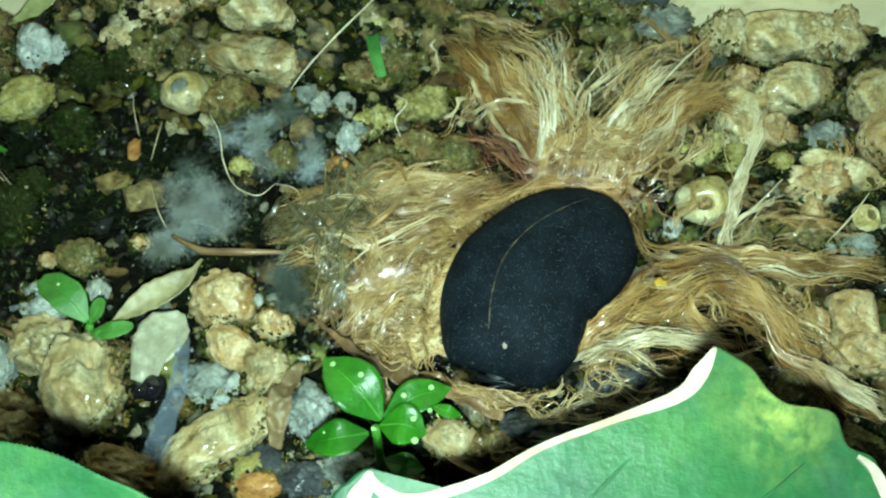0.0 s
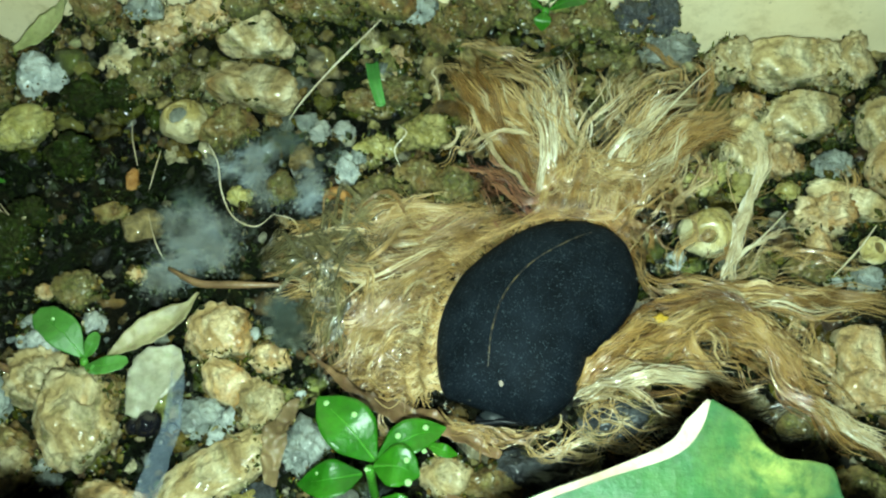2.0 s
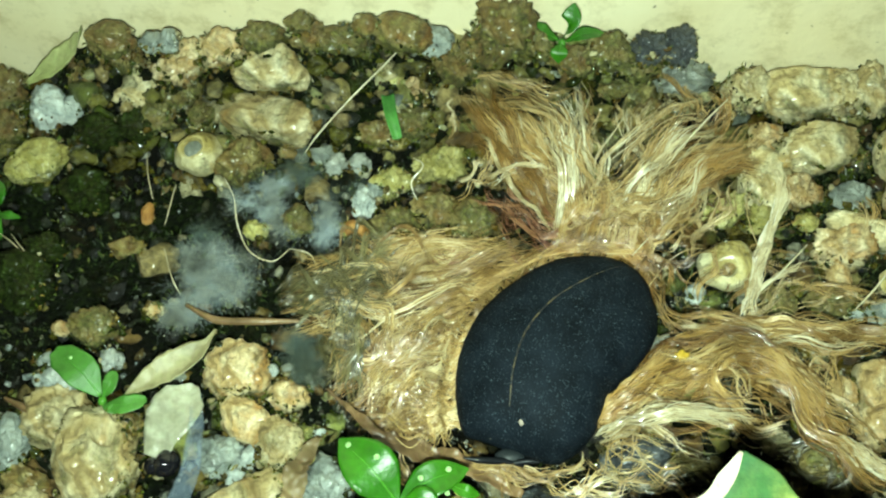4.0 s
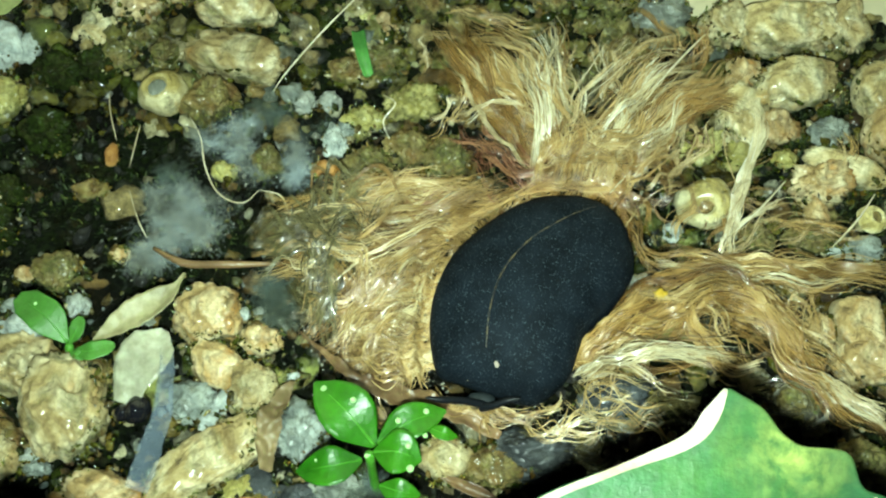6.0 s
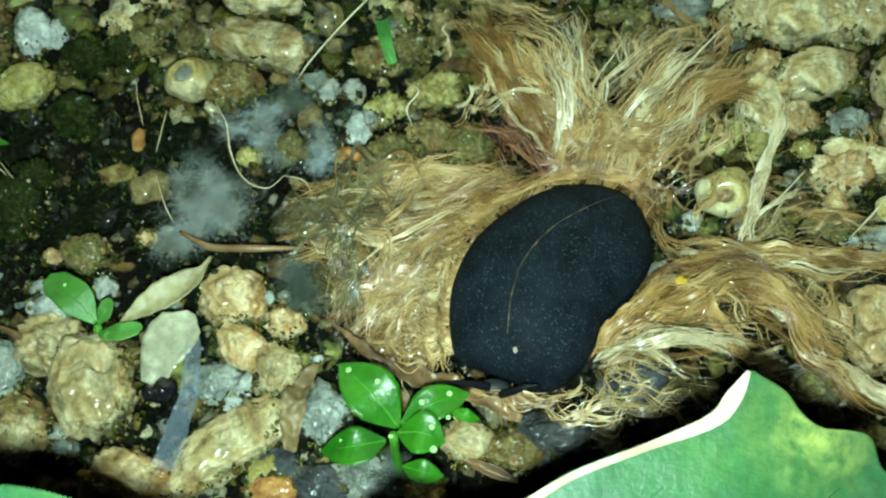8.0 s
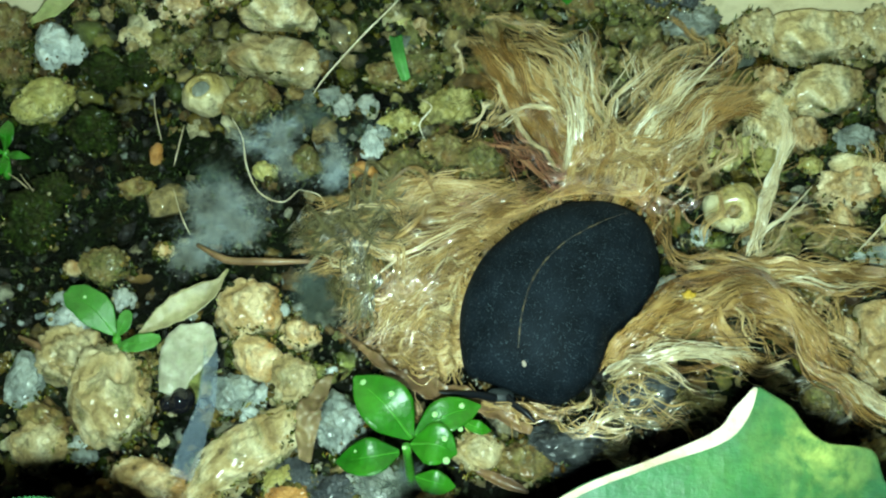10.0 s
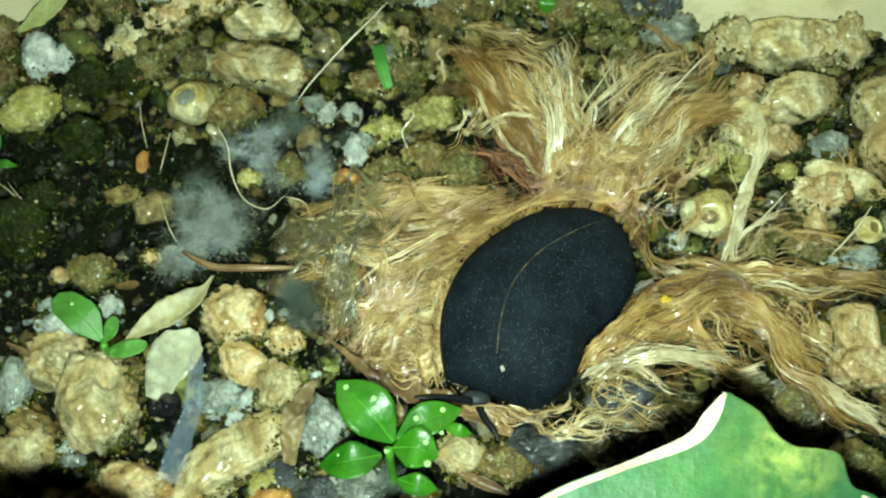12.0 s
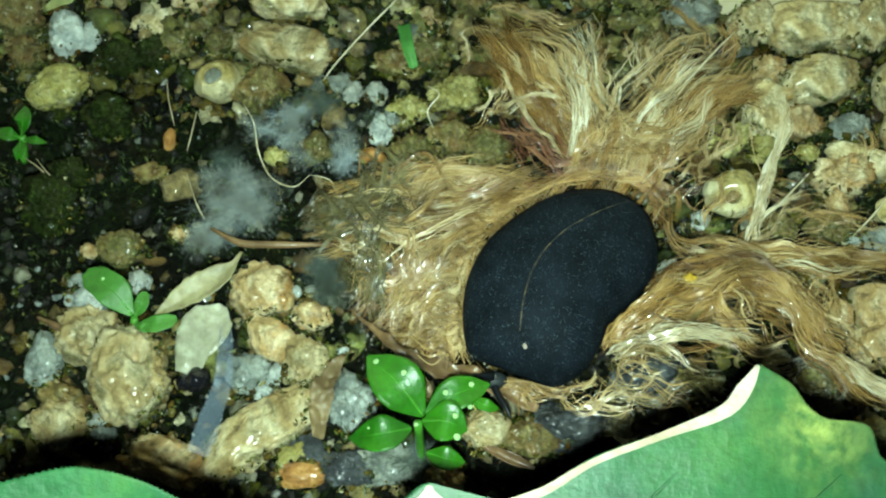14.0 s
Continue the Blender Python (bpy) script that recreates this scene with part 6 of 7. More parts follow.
# ---- leaves ----
def blade(name, points, widths, mat, parent=None, label="", fold=0.12, thick=0.00012, rib=None, wave=0.0, seed=0):
    """A leaf: a folded sheet with two faces along a midline of points, with a midrib if rib is a material."""
    n, m = 44, 11
    mid = spline(points, n)
    half = np.interp(np.linspace(0, 1, n), np.linspace(0, 1, len(widths)), widths)
    half = np.convolve(np.pad(half, 2, mode="edge"), [0.1, 0.2, 0.4, 0.2, 0.1], "valid")
    half[0], half[-1] = widths[0], widths[-1]
    if wave:
        half *= [1 + (0.3 if wave > 0.001 else 0.1) * noise.noise(Vector((k * 0.33, seed, 2))) + (0.22 if wave > 0.001 else 0.0) * noise.noise(Vector((k * 1.1, seed, 5))) for k in range(n)]
    ahead = np.gradient(mid, axis=0)
    side = np.stack([ahead[:, 1], -ahead[:, 0], 0 * ahead[:, 0]], 1)
    side /= np.linalg.norm(side, axis=1)[:, None] + 1e-12
    verts = []
    for sheet in (0, 1):
        for k in range(n):
            for j in range(m):
                t = 2 * j / (m - 1) - 1
                p = mid[k] + side[k] * half[k] * t
                p = p + np.array((0, 0, half[k] * fold * (abs(t) ** 1.5) + wave * (noise.noise(Vector(p) * 260 + Vector((seed, 0, 0))) + 0.45 * noise.noise(Vector(p) * 800))))
                p[2] -= thick * sheet * (1 - abs(t) ** 6 * 0.9)
                verts.append(tuple(p))
    faces = []
    for sheet in (0, 1):
        o = sheet * n * m
        for k in range(n - 1):
            for j in range(m - 1):
                q = (o + k * m + j, o + k * m + j + 1, o + (k + 1) * m + j + 1, o + (k + 1) * m + j)
                faces.append(q if sheet == 0 else q[::-1])
    loop = [j for j in range(m)] + [k * m + m - 1 for k in range(1, n)] + [(n - 1) * m + j for j in range(m - 2, -1, -1)] + [k * m for k in range(n - 2, 0, -1)]
    for a, c in zip(loop, loop[1:] + loop[:1]):
        faces.append((c, a, a + n * m, c + n * m))
    ob = from_arrays(name, verts, faces, mat, parent, label)
    if rib:
        line = mid + (0, 0, 0.00004)
        from_arrays("midrib", *tube(line[: int(n * 0.8)], [half.max() * 0.07, half.max() * 0.035, half.max() * 0.005], 6, 20), rib, ob, "pale midrib")
    return ob


def seedling(label, centre, leaves, foot, blunt=0.04, green=SEEDLING):
    thing = tagged(new("seedling"), label, "seedling", "seedlings in the bed")
    for base, mid, tip, w in leaves:
        blade("leaf", [base, mid, tip], [w * 0.12, w * 0.55, w * 0.92, w, w * 0.9, w * (0.55 + blunt), w * blunt], green, thing, fold=0.14, rib=VEIN)
    from_arrays("stem", *tube([centre, foot], [0.0005, 0.0006], 8, 8), VEIN, thing, "pale green stem")
    return thing


seedling("bright green seedling with five dewy leaves", (-0.00491, -0.0276, 0.011),
         [((-0.00427, -0.02686, 0.0115), (-0.00721, -0.02387, 0.014), (-0.01111, -0.02023, 0.013), 0.00302),
          ((-0.00405, -0.02645, 0.011), (-0.00049, -0.02441, 0.0125), (0.00342, -0.02267, 0.011), 0.00204),
          ((-0.00433, -0.02766, 0.012), (-0.00161, -0.02801, 0.0135), (0.00086, -0.02873, 0.0125), 0.00249),
          ((-0.00566, -0.02827, 0.011), (-0.009, -0.02925, 0.012), (-0.0129, -0.0294, 0.01), 0.00219),
          ((-0.00393, -0.03031, 0.008), (-0.00169, -0.03116, 0.009), (0.00069, -0.03134, 0.008), 0.00143),
          ((0.00096, -0.023, 0.006), (0.00303, -0.02409, 0.007), (0.00465, -0.02419, 0.006), 0.00083)], (-0.00466, -0.03019, -0.002))
seedling("small green seedling with rounded leaves", (-0.042, -0.01339, 0.005),
         [((-0.04237, -0.01286, 0.005), (-0.0449, -0.01025, 0.007), (-0.04906, -0.00742, 0.006), 0.00219),
          ((-0.04204, -0.01308, 0.005), (-0.0411, -0.0117, 0.006), (-0.04095, -0.00993, 0.006), 0.00098),
          ((-0.04165, -0.0138, 0.0045), (-0.03901, -0.01412, 0.0055), (-0.03657, -0.01314, 0.005), 0.00121),
          ((-0.04208, -0.01381, 0.0045), (-0.0409, -0.01443, 0.005), (-0.03993, -0.01468, 0.0045), 0.00060)], (-0.04443, -0.01264, -0.002), 0.3, DULL_GREEN)
seedling("small green seedling growing against the wall", (0.01462, 0.03812, 0.011),
         [((0.01424, 0.03832, 0.011), (0.01184, 0.03864, 0.0125), (0.00968, 0.04077, 0.012), 0.00128),
          ((0.01487, 0.03862, 0.011), (0.01557, 0.03863, 0.0145), (0.01612, 0.04059, 0.016), 0.00143),
          ((0.01517, 0.03812, 0.011), (0.01762, 0.03827, 0.0125), (0.02067, 0.03914, 0.0115), 0.00113),
          ((0.01454, 0.03772, 0.011), (0.01421, 0.03613, 0.011), (0.01413, 0.03557, 0.0095), 0.00121)], (0.01492, 0.0387, 0.006))
seedling("tiny green seedling on dark mossy soil", (-0.06172, 0.01316, 0.005),
         [((-0.06192, 0.01333, 0.005), (-0.06125, 0.01463, 0.007), (-0.0619, 0.01753, 0.006), 0.00121),
          ((-0.06161, 0.01271, 0.005), (-0.05948, 0.01206, 0.006), (-0.05821, 0.01232, 0.005), 0.00068),
          ((-0.06199, 0.01297, 0.005), (-0.06346, 0.01297, 0.006), (-0.06613, 0.01399, 0.005), 0.00106),
          ((-0.06186, 0.01244, 0.005), (-0.06152, 0.01064, 0.0055), (-0.0619, 0.00943, 0.005), 0.00091)], (-0.06318, 0.01199, 0))
thread("root", [(-0.06251, 0.01178, 0.0015), (-0.06005, 0.01002, 0.002), (-0.05788, 0.00822, 0.001)], 0.00012, ROOT, "thin pale stem over dark soil", "root")

blade("green_stub", [(-0.00974, 0.0331, 0.005), (-0.00898, 0.02938, 0.005), (-0.00802, 0.02642, 0.004)], [0.00091, 0.00091, 0.00083, 0.00068], STUB, fold=0.5, thick=0.0003)
tagged(bpy.data.objects["green_stub"], "cut green grass blade lying on stones", "grass blade")
dry = blade("dry_leaf", [(-0.01507, -0.0103, 0.003), (-0.01146, -0.01352, 0.0042), (-0.00763, -0.01709, 0.005), (-0.00372, -0.01857, 0.0048), (0.00082, -0.01976, 0.0038), (0.0054, -0.02105, 0.0026), (0.00962, -0.02295, 0.002)],
            [0.00015, 0.00030, 0.00068, 0.00128, 0.00151, 0.00113, 0.00083, 0.00053], DRY_BROWN, fold=0.5, wave=0.0022, seed=3)
tagged(dry, "curled brown dead leaf lying under the seedling", "leaf")
dry = blade("dry_leaf", [(-0.02949, -0.00318, 0.004), (-0.03076, -0.00562, 0.004), (-0.03376, -0.00805, 0.004), (-0.03725, -0.01026, 0.0035), (-0.04019, -0.01206, 0.003)],
            [0.00023, 0.00038, 0.00151, 0.00196, 0.00166, 0.00091, 0.00015], DRY_PALE, fold=0.45, wave=0.0005, seed=5)
tagged(dry, "pale olive dead leaf folded along its middle", "leaf")
dry = blade("dry_leaf", [(-0.03121, -0.01062, 0.0035), (-0.03268, -0.01345, 0.004), (-0.03422, -0.01633, 0.0035), (-0.03524, -0.01958, 0.002)],
            [0.00060, 0.00287, 0.00332, 0.00302, 0.00227, 0.00151], BLEACHED, fold=0.15, wave=0.0008, seed=7)
tagged(dry, "bleached grey white leaf fragment lying flat", "leaf")
dry = blade("dry_leaf", [(-0.01493, -0.01692, 0.003), (-0.01706, -0.02044, 0.0035), (-0.01754, -0.02391, 0.003), (-0.01775, -0.02719, 0.002)],
            [0.00038, 0.00113, 0.00151, 0.00121, 0.00068], DRY_SHEATH, fold=0.5, wave=0.0026, seed=9)
tagged(dry, "rolled brown dead leaf sheath", "leaf")
dry = blade("dry_leaf", [(-0.05328, 0.03995, 0.012), (-0.05512, 0.04021, 0.008), (-0.05888, 0.03897, 0.005), (-0.06357, 0.03631, 0.003)],
            [0.00015, 0.00076, 0.00189, 0.00219, 0.00181, 0.00045], WALL_LEAF, fold=0.15, wave=0.0006, seed=11)
tagged(dry, "pale green yellow leaf leaning on the wall", "leaf")
dry = blade("dry_leaf", [(0.00271, -0.02758, 0.001), (0.00584, -0.02903, 0.0015), (0.0093, -0.03023, 0.001)], [0.00023, 0.00068, 0.00076, 0.00023], DRY_BROWN, fold=0.9, wave=0.0006, seed=13)
tagged(dry, "small brown leaf scrap on soil", "leaf")
film = blade("clear_film", [(-0.03099, -0.01151, 0.003), (-0.02978, -0.0175, 0.005), (-0.02985, -0.02259, 0.005), (-0.03121, -0.02727, 0.004), (-0.03211, -0.03015, 0.003)],
             [0.00060, 0.00098, 0.00128, 0.00166, 0.00151], FILM, fold=0.1, wave=0.0008, seed=15, thick=0.00005)
tagged(film, "strip of clear bluish plastic film lying on stones", "plastic film")


def drops():
    bm = bmesh.new()
    bmesh.ops.create_icosphere(bm, subdivisions=3, radius=1)
    for v in bm.verts:
        v.co.z *= 0.8 if v.co.z > 0 else 0.15
    first = tagged(part("dew_drop", bm, TINTED_DROP), "round dew drop on a green leaf, tinted for refracted light", "dew drop", "dew drops")
    first.matrix_basis = pose(*(-0.00993, -0.02106, 0.0131)) @ Matrix.Scale(0.00049, 4)
    for at, r in (((-0.00661, -0.02261, 0.0143), 0.00051), ((-0.00175, -0.02452, 0.0132), 0.00051), ((0.00123, -0.02327, 0.0126), 0.00051), ((0.00115, -0.02577, 0.012), 0.00045), ((-0.00053, -0.02748, 0.014), 0.00051),
                  ((-0.00029, -0.02976, 0.0134), 0.00062), ((-0.00898, -0.03025, 0.0116), 0.00062), ((-0.01053, -0.02847, 0.0114), 0.00034), ((-0.00508, -0.02807, 0.012), 0.00039), ((-0.0462, -0.00877, 0.0071), 0.00034)):
        ob = copy_thing(first, pose(*at))
        ob.scale = (r * 0.68,) * 3


drops()


# ---- the two broad leaves that hang over the bed ----
def broad_leaf(label, rim, middle, teeth, bumps, margins, veins):
    thing = tagged(new("broad_leaf"), label, "leaf")
    n = 220
    loop = spline([*rim, rim[0]], n + 1)[:-1]
    mid = np.array(middle)
    terms = lambda x, y: np.stack([1 + 0 * x, x, y, x * x, x * y, y * y], -1)
    bend = np.linalg.lstsq(terms(loop[:, 0] - mid[0], loop[:, 1] - mid[1]), loop[:, 2], rcond=None)[0]
    height = lambda x, y: float(terms(np.float64(x - mid[0]), np.float64(y - mid[1])) @ bend)
    rings = [1.0, 0.985, 0.95, 0.88, 0.78, 0.66, 0.52, 0.38, 0.24, 0.1]
    verts, faces = [], []
    for sheet in (0, 1):
        for k in rings:
            for j, p in enumerate(loop):
                s = k * (1 + (teeth * (j % 2) if k == 1.0 else 0))
                q = mid + (p - mid) * s
                z = height(q[0], q[1]) + bumps * noise.noise(Vector((q[0], q[1], 0)) * 70) * min(1, (1 - k) * 4) - sheet * 0.0005
                verts.append((q[0], q[1], z))
    r = len(rings)
    for sheet in (0, 1):
        o = sheet * r * n
        for k in range(r - 1):
            for j in range(n):
                q = (o + k * n + j, o + k * n + (j + 1) % n, o + (k + 1) * n + (j + 1) % n, o + (k + 1) * n + j)
                faces.append(q if sheet else q[::-1])
        verts.append((mid[0], mid[1], height(mid[0], mid[1]) - sheet * 0.0005))
        c = len(verts) - 1
        faces += [((o + (r - 1) * n + j, o + (r - 1) * n + (j + 1) % n, c) if sheet else (o + (r - 1) * n + (j + 1) % n, o + (r - 1) * n + j, c)) for j in range(n)]
    faces += [(j, (j + 1) % n, r * n + (j + 1) % n, r * n + j) for j in range(n)]
    from_arrays("leaf_blade", verts, faces, BIG_LEAF, thing)
    for points in veins:
        points = [(x, y, height(x, y) + lift) for x, y, lift in points]
        from_arrays("vein", *tube(points, [0.00005, 0.00014, 0.00005], 8, 40), LEAF_VEIN, thing, "darker raised vein")
    for points, widths in margins:
        points = [(x, y, height(x, y) + 0.0005) for x, y, _ in points]
        blade("margin", points, widths, MARGIN, thing, "cream white leaf margin", fold=0.05, thick=0.0006, wave=0.0002, seed=21)
    return thing


broad_leaf("broad green leaf with a cream margin hanging over the bed",
           [(0.02697, -0.02962, 0.041), (0.02984, -0.03096, 0.04), (0.03143, -0.03269, 0.039), (0.03317, -0.03361, 0.038), (0.03585, -0.03364, 0.037), (0.03753, -0.03412, 0.036), (0.03841, -0.03655, 0.036), (0.04077, -0.03743, 0.035), (0.04174, -0.04036, 0.035), (0.04396, -0.04528, 0.035), (0.03869, -0.05311, 0.036), (0.0242, -0.05787, 0.038), (0.01136, -0.05639, 0.039),
            (0.00116, -0.05004, 0.039), (-0.00516, -0.04418, 0.039), (-0.00393, -0.04184, 0.04), (-0.00214, -0.04094, 0.04), (-0.00055, -0.0425, 0.04), (0.002, -0.04285, 0.04), (0.00451, -0.04217, 0.04), (0.00771, -0.04081, 0.04), (0.0119, -0.0383, 0.04), (0.01759, -0.03604, 0.04), (0.02273, -0.03407, 0.041), (0.02504, -0.03158, 0.041)],
           (0.02165, -0.04614, 0.04), 0.0, 0.0012,
           [([(0.02663, -0.02983, 0.0416), (0.02532, -0.03192, 0.0416), (0.02333, -0.03401, 0.0414), (0.01749, -0.03648, 0.0407), (0.01185, -0.03881, 0.0407), (0.00771, -0.0413, 0.0407), (0.00317, -0.04296, 0.0407), (0.0006, -0.0433, 0.0408), (-0.0012, -0.0427, 0.0409), (-0.0022, -0.0417, 0.041)], [0.00015, 0.00076, 0.00060, 0.00030, 0.00030, 0.00038, 0.00045, 0.0005, 0.00055, 0.0003]),
            ([(-0.00219, -0.04123, 0.0408), (-0.00257, -0.04241, 0.0408), (-0.00311, -0.04359, 0.0405), (-0.00334, -0.04552, 0.04)], [0.00023, 0.00060, 0.00091, 0.00106, 0.00091]),
            ([(0.03915, -0.03742, 0.0363), (0.04059, -0.03862, 0.036), (0.04149, -0.04184, 0.036)], [0.00015, 0.00038, 0.00053, 0.00038])],
           [[(0.0209, -0.0374, 0.0), (0.0187, -0.0397, 0.0), (0.0163, -0.0421, 0.0), (0.0145, -0.0440, 0.0)],
            [(0.0343, -0.0384, 0.0), (0.0316, -0.0407, 0.0), (0.0289, -0.0428, 0.0), (0.0274, -0.0440, 0.0)]])
broad_leaf("broad green leaf with a finely toothed edge hanging over stones",
           [(-0.03463, -0.04449, 0.052), (-0.02996, -0.04328, 0.052), (-0.02705, -0.04332, 0.052), (-0.02359, -0.04409, 0.052), (-0.02005, -0.04554, 0.052), (-0.01704, -0.04669, 0.052), (-0.01438, -0.04847, 0.052), (-0.01247, -0.0524, 0.051), (-0.01545, -0.05959, 0.05), (-0.02594, -0.06341, 0.05), (-0.03678, -0.05865, 0.05), (-0.03946, -0.04948, 0.051)],
           (-0.02485, -0.05325, 0.053), 0.016, 0.001, [],
           [[(-0.03387, -0.05184, 0.0), (-0.02574, -0.05032, 0.0), (-0.0186, -0.04886, 0.0), (-0.015, -0.04829, 0.0)]])


# ---- shells and small finds ----
def snail_shell(at, r, tilt, turn, label, stop, long=1.8, mouth=1.0):
    """An empty shell seen from its mouth: a thick pale lip round a sunken opening, the whorl tapering away below."""
    outline = [(0.0, -0.2), (0.3, -0.2), (0.42, -0.14), (0.46, 0.02), (0.52, 0.07), (0.6, 0.05), (0.74, -0.1), (0.92, -0.36), (1.0, -0.7), (0.94, -1.05), (0.72, -0.75 * long), (0.35, -0.95 * long), (0.02, -long)]
    outline = [(w * mouth, z) if k < 5 else (w, z) for k, (w, z) in enumerate(outline)]
    sides, steps = 40, 36
    curve = spline([(p[0], 0, p[1]) for p in outline], steps)
    verts, faces = [], []
    for k, (w, _, z) in enumerate(curve):
        for j in range(sides):
            a = 2 * math.pi * j / sides
            d = Vector((math.cos(a) * w, math.sin(a) * w, z))
            bulge = 1 + 0.14 * noise.noise(d * 1.4 + Vector((turn, 0, 0))) + 0.05 * noise.noise(d * 5) + 0.03 * noise.noise(d * 11)
            whorl = 1 + 0.06 * math.sin(a + k * 0.5) * min(1.0, max(0.0, -z))
            verts.append((r * d.x * bulge * whorl * 1.12, r * d.y * bulge * whorl, r * z * bulge))
    faces = [(k * sides + j, (k + 1) * sides + j, (k + 1) * sides + (j + 1) % sides, k * sides + (j + 1) % sides) for k in range(steps - 1) for j in range(sides)]
    ob = from_arrays("snail_shell", verts, faces, SHELL)
    ob.matrix_basis = pose(*at, tilt, -14, turn)
    bm = bmesh.new()
    bmesh.ops.create_icosphere(bm, subdivisions=3, radius=1)
    for v in bm.verts:
        v.co = Vector((v.co.x * 0.46 * r * mouth, v.co.y * 0.42 * r * mouth, v.co.z * 0.12 * r - 0.16 * r)) * (1 + 0.1 * noise.noise(v.co * 3))
    # a brown stop is added in place of the shade inside a mouth
    part("opening", bm, stop, ob, "sunken plug in the mouth, brown ones imitating a shaded hollow")
    return tagged(ob, label, "snail shell", "empty snail shells")


snail_shell((-0.0372, 0.0250, 0.0034), 0.0031, 8, 0, "yellowish empty snail shell lying among mossy stones", GREY)
snail_shell((0.0361, 0.0069, 0.0034), 0.0033, 38, 0, "cream empty snail shell wrapped in fibres", BROWN, 1.5, 0.62)
snail_shell((0.05835, 0.0066, 0.002), 0.0017, 8, 120, "small cream snail shell among stones", BROWN, 1.3)
for at, r, label in (((-0.03371, -0.02029, 0.002), 0.00166, "black glossy bead wedged between stones"), ((-0.0353, -0.02069, 0.002), 0.00106, "small black glossy bead")):
    bm = bmesh.new()
    bmesh.ops.create_icosphere(bm, subdivisions=3, radius=r)
    for v in bm.verts:
        v.co *= 1 + 0.18 * noise.noise(v.co.normalized() * 1.6 + Vector((r * 9e4, 0, 0)))
    tagged(part("bead", bm, BEAD), label, "bead").location = at
bm = bmesh.new()
bmesh.ops.create_icosphere(bm, subdivisions=3, radius=0.00060)
for v in bm.verts:
    v.co.x *= 1.6
    v.co.z *= 0.3
    v.co *= 0.8 + 0.9 * noise.noise(v.co * 2600)
m, nt, b = material("yellow_bit", 0.4)
b.inputs["Base Color"].default_value = (0.4, 0.25, 0.02, 1)
tagged(part("petal_scrap", bm, m), "small bright yellow scrap among fibres", "petal").location = (0.0287, -0.0066, 0.0068)


# ---- the torch beside the lens, the one light there is ----
def torch():
    thing = tagged(new("phone_torch"), "small round white phone torch lit beside the lens", "torch")
    bm = bmesh.new()
    bmesh.ops.create_circle(bm, cap_ends=True, segments=24, radius=0.0022)
    m = bpy.data.materials.new("torch_glow")
    m.use_nodes = True
    nt = m.node_tree
    nt.nodes.clear()
    e, o = nt.nodes.new("ShaderNodeEmission"), nt.nodes.new("ShaderNodeOutputMaterial")
    e.inputs[0].default_value = (0.75, 1.0, 0.822, 1)
    e.inputs[1].default_value = TORCH
    nt.links.new(e.outputs[0], o.inputs[0])
    part("lamp_lens", bm, m, thing, "glowing white lens")
    verts, faces = tube([(0, 0, 0.0004), (0, 0, 0.003)], [0.003, 0.003], 24, 2)
    m, nt, b = material("torch_housing", 0.5)
    b.inputs["Base Color"].default_value = (0.02, 0.02, 0.02, 1)
    from_arrays("housing", verts, faces, m, thing, "black housing")
    return thing


light = torch()


def stalk(tip, base):
    """A pose that sets a stalk's tip at one place and points its root at another."""
    way = Vector(base) - Vector(tip)
    return Matrix.Translation(tip) @ way.to_track_quat("X", "Z").to_matrix().to_4x4()


def creep(share):
    """Where the slug has crept to: 1 at the start of the clip."""
    pivot = Matrix.Translation(MID)
    return Matrix.Translation((0.0012 * share, 0.0008 * share, 0)) @ pivot @ pose(0, 0, 0, 0, 0, 1.8 * share) @ pivot.inverted()


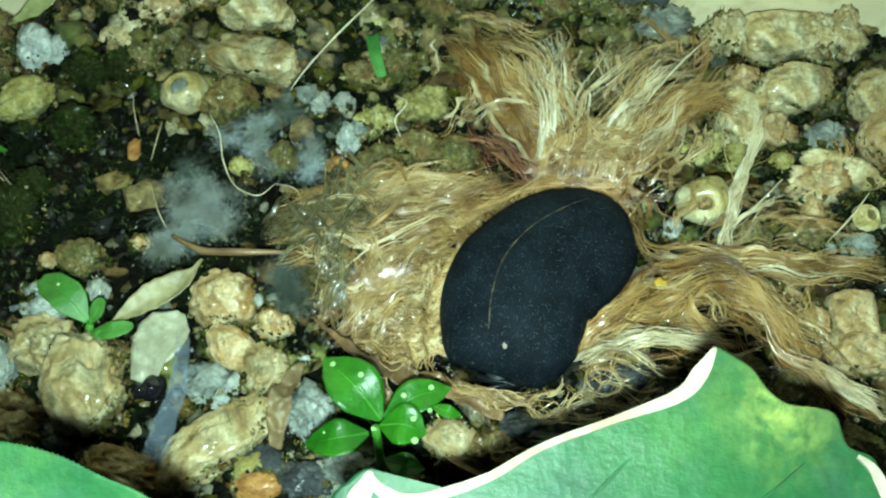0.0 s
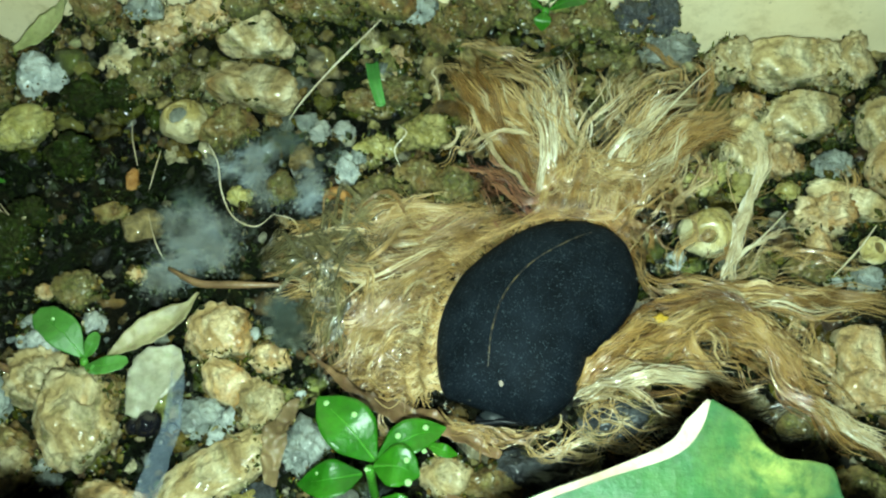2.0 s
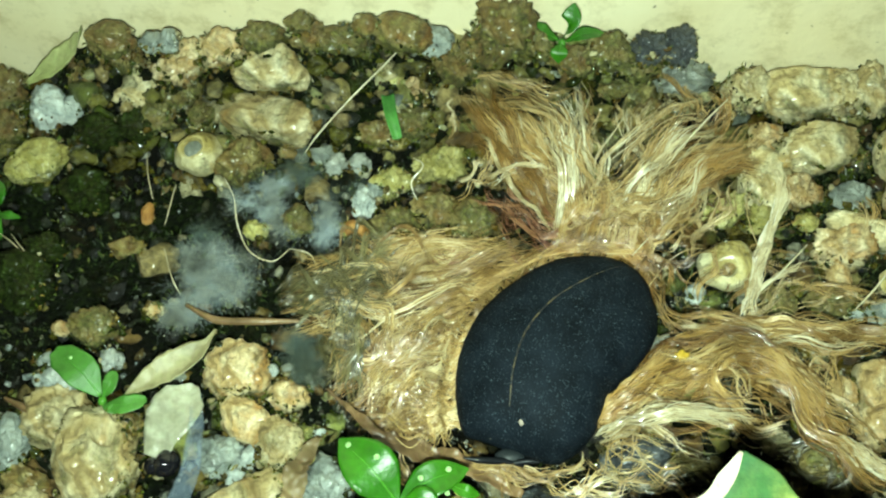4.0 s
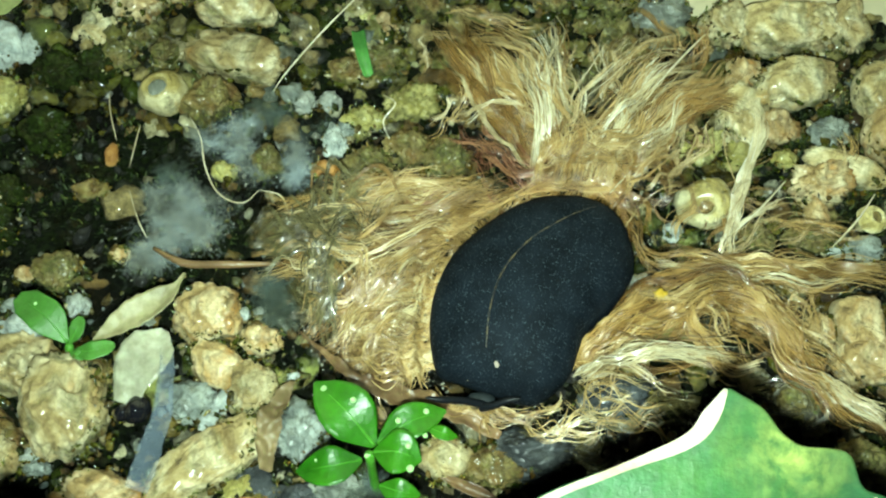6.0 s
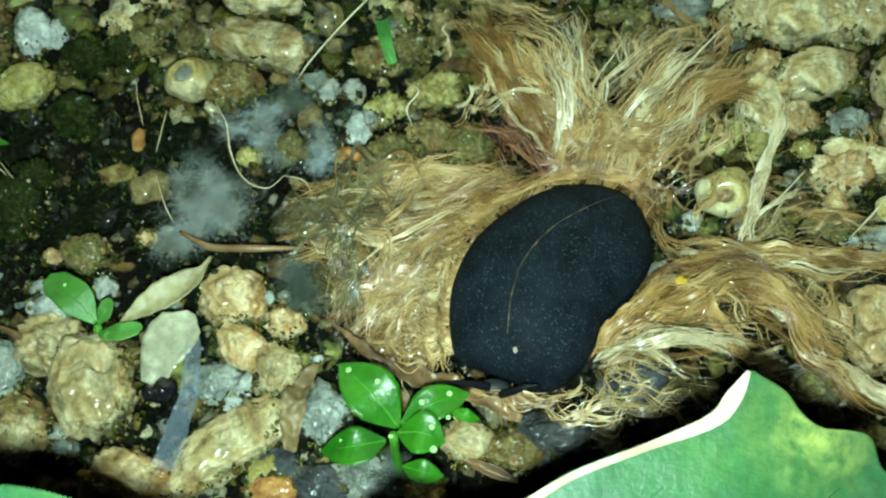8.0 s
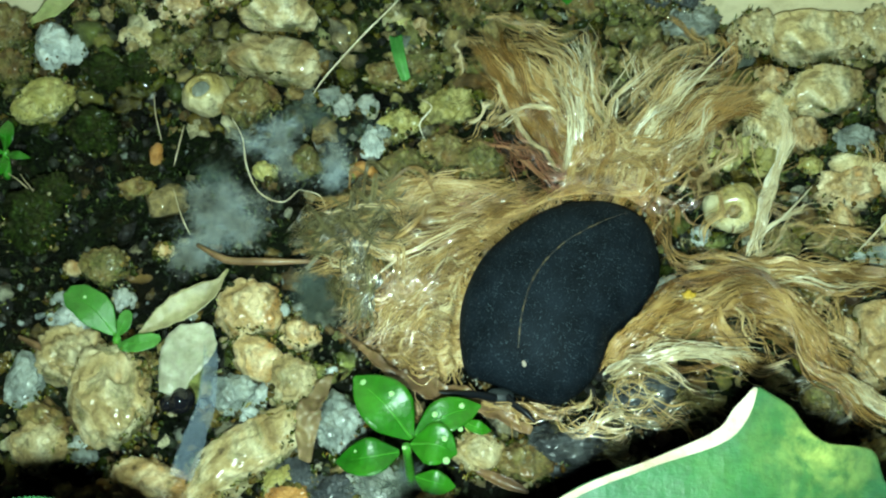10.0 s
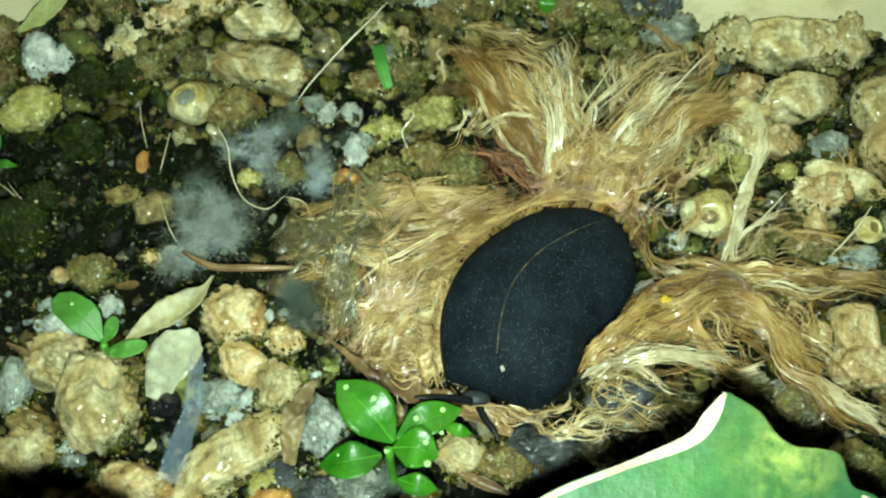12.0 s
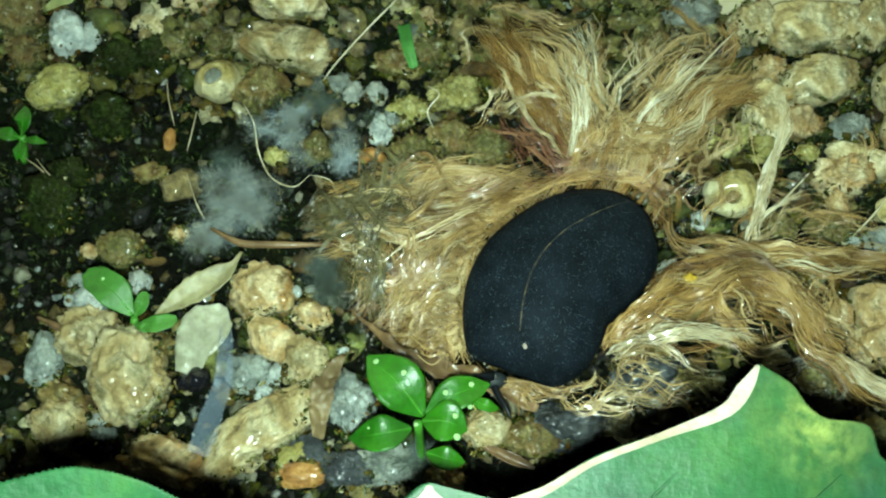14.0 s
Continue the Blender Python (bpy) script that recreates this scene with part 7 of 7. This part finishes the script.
def motions():
    crept = ((0.0, 1.0), (1.5, 0.95), (3.0, 0.87), (6.0, 0.66), (7.5, 0.48), (9.0, 0.28), (11.5, 0.17), (12.5, 0.0), (14.0, -0.24))
    walk(slug_thing, [(t, creep(k)) for t, k in crept])
    out = lambda t: np.interp(t, (0.0, 3.0, 5.5), (0.0, 0.25, 1.0))
    at = lambda t: creep(np.interp(t, [c[0] for c in crept], [c[1] for c in crept])).inverted() @ Matrix.Translation((0, -0.0008 * out(t), 0.0013 * out(t)))
    walk(back_line, [(t, pose(-k, 0.15 * k, 0.00006)) for t, k in ((0.0, 0.0012), (1.0, 0.001), (3.0, 0.0007), (6.0, 0.0005), (9.0, 0.0001), (11.5, 0.0), (14.0, 0.0))])
    walk(slug_head, [(t, at(t) @ pose(*p)) for t, p in (
        (0.0, (0.00919, -0.01772, 0.002)), (1.5, (0.00884, -0.01794, 0.002)), (3.0, (0.00852, -0.01824, 0.002)), (5.5, (0.00732, -0.01819, 0.002)), (7.0, (0.00698, -0.01856, 0.002)), (8.5, (0.00599, -0.01869, 0.002)), (11.5, (0.00533, -0.01805, 0.0024)), (12.5, (0.00467, -0.01858, 0.0024)), (14.0, (0.00392, -0.01905, 0.0024)))])
    walk(stalk_a, [(t, at(t) @ stalk(tip, base)) for t, tip, base in (
        (0.0, (0.00692, -0.01949, 0.0026), (0.01023, -0.01888, 0.0024)), (1.5, (0.00591, -0.01942, 0.0026), (0.00988, -0.01886, 0.0024)), (3.0, (0.00363, -0.01919, 0.003), (0.00756, -0.0191, 0.0026)), (5.5, (0.00126, -0.01879, 0.0055), (0.00597, -0.0192, 0.0038)), (7.0, (3e-05, -0.02027, 0.006), (0.00553, -0.01903, 0.004)),
        (8.5, (-0.00134, -0.0194, 0.0062), (0.00462, -0.01924, 0.004)), (11.5, (-0.00185, -0.01935, 0.0066), (0.00433, -0.01915, 0.0044)), (12.5, (-0.00278, -0.02005, 0.0068), (0.0037, -0.01951, 0.0046)), (14.0, (-0.00267, -0.02108, 0.0068), (0.00358, -0.01932, 0.0046)))])
    walk(stalk_b, [(t, at(t) @ stalk(tip, base)) for t, tip, base in (
        (0.0, (0.01126, -0.01908, 0.0026), (0.00884, -0.01818, 0.0024)), (1.5, (0.01158, -0.01909, 0.0026), (0.00884, -0.01845, 0.0024)), (3.0, (0.01148, -0.01884, 0.0028), (0.00919, -0.01863, 0.0026)), (5.5, (0.01198, -0.01916, 0.004), (0.00852, -0.01903, 0.0034)), (7.0, (0.01137, -0.01827, 0.0066), (0.00796, -0.01935, 0.0034)),
        (8.5, (0.01123, -0.02021, 0.0046), (0.00674, -0.01921, 0.0032)), (11.5, (0.00825, -0.02316, 0.003), (0.00625, -0.0191, 0.003)), (12.5, (0.00765, -0.02411, 0.003), (0.00524, -0.01934, 0.003)), (14.0, (0.00614, -0.02409, 0.003), (0.00449, -0.02011, 0.003)))])
    shift = Matrix.Translation((-0.0015, -0.0076, 0.001))
    walk(light, [(t, look(eye, target, roll) @ shift) for t, eye, target, roll in PATH])


motions()
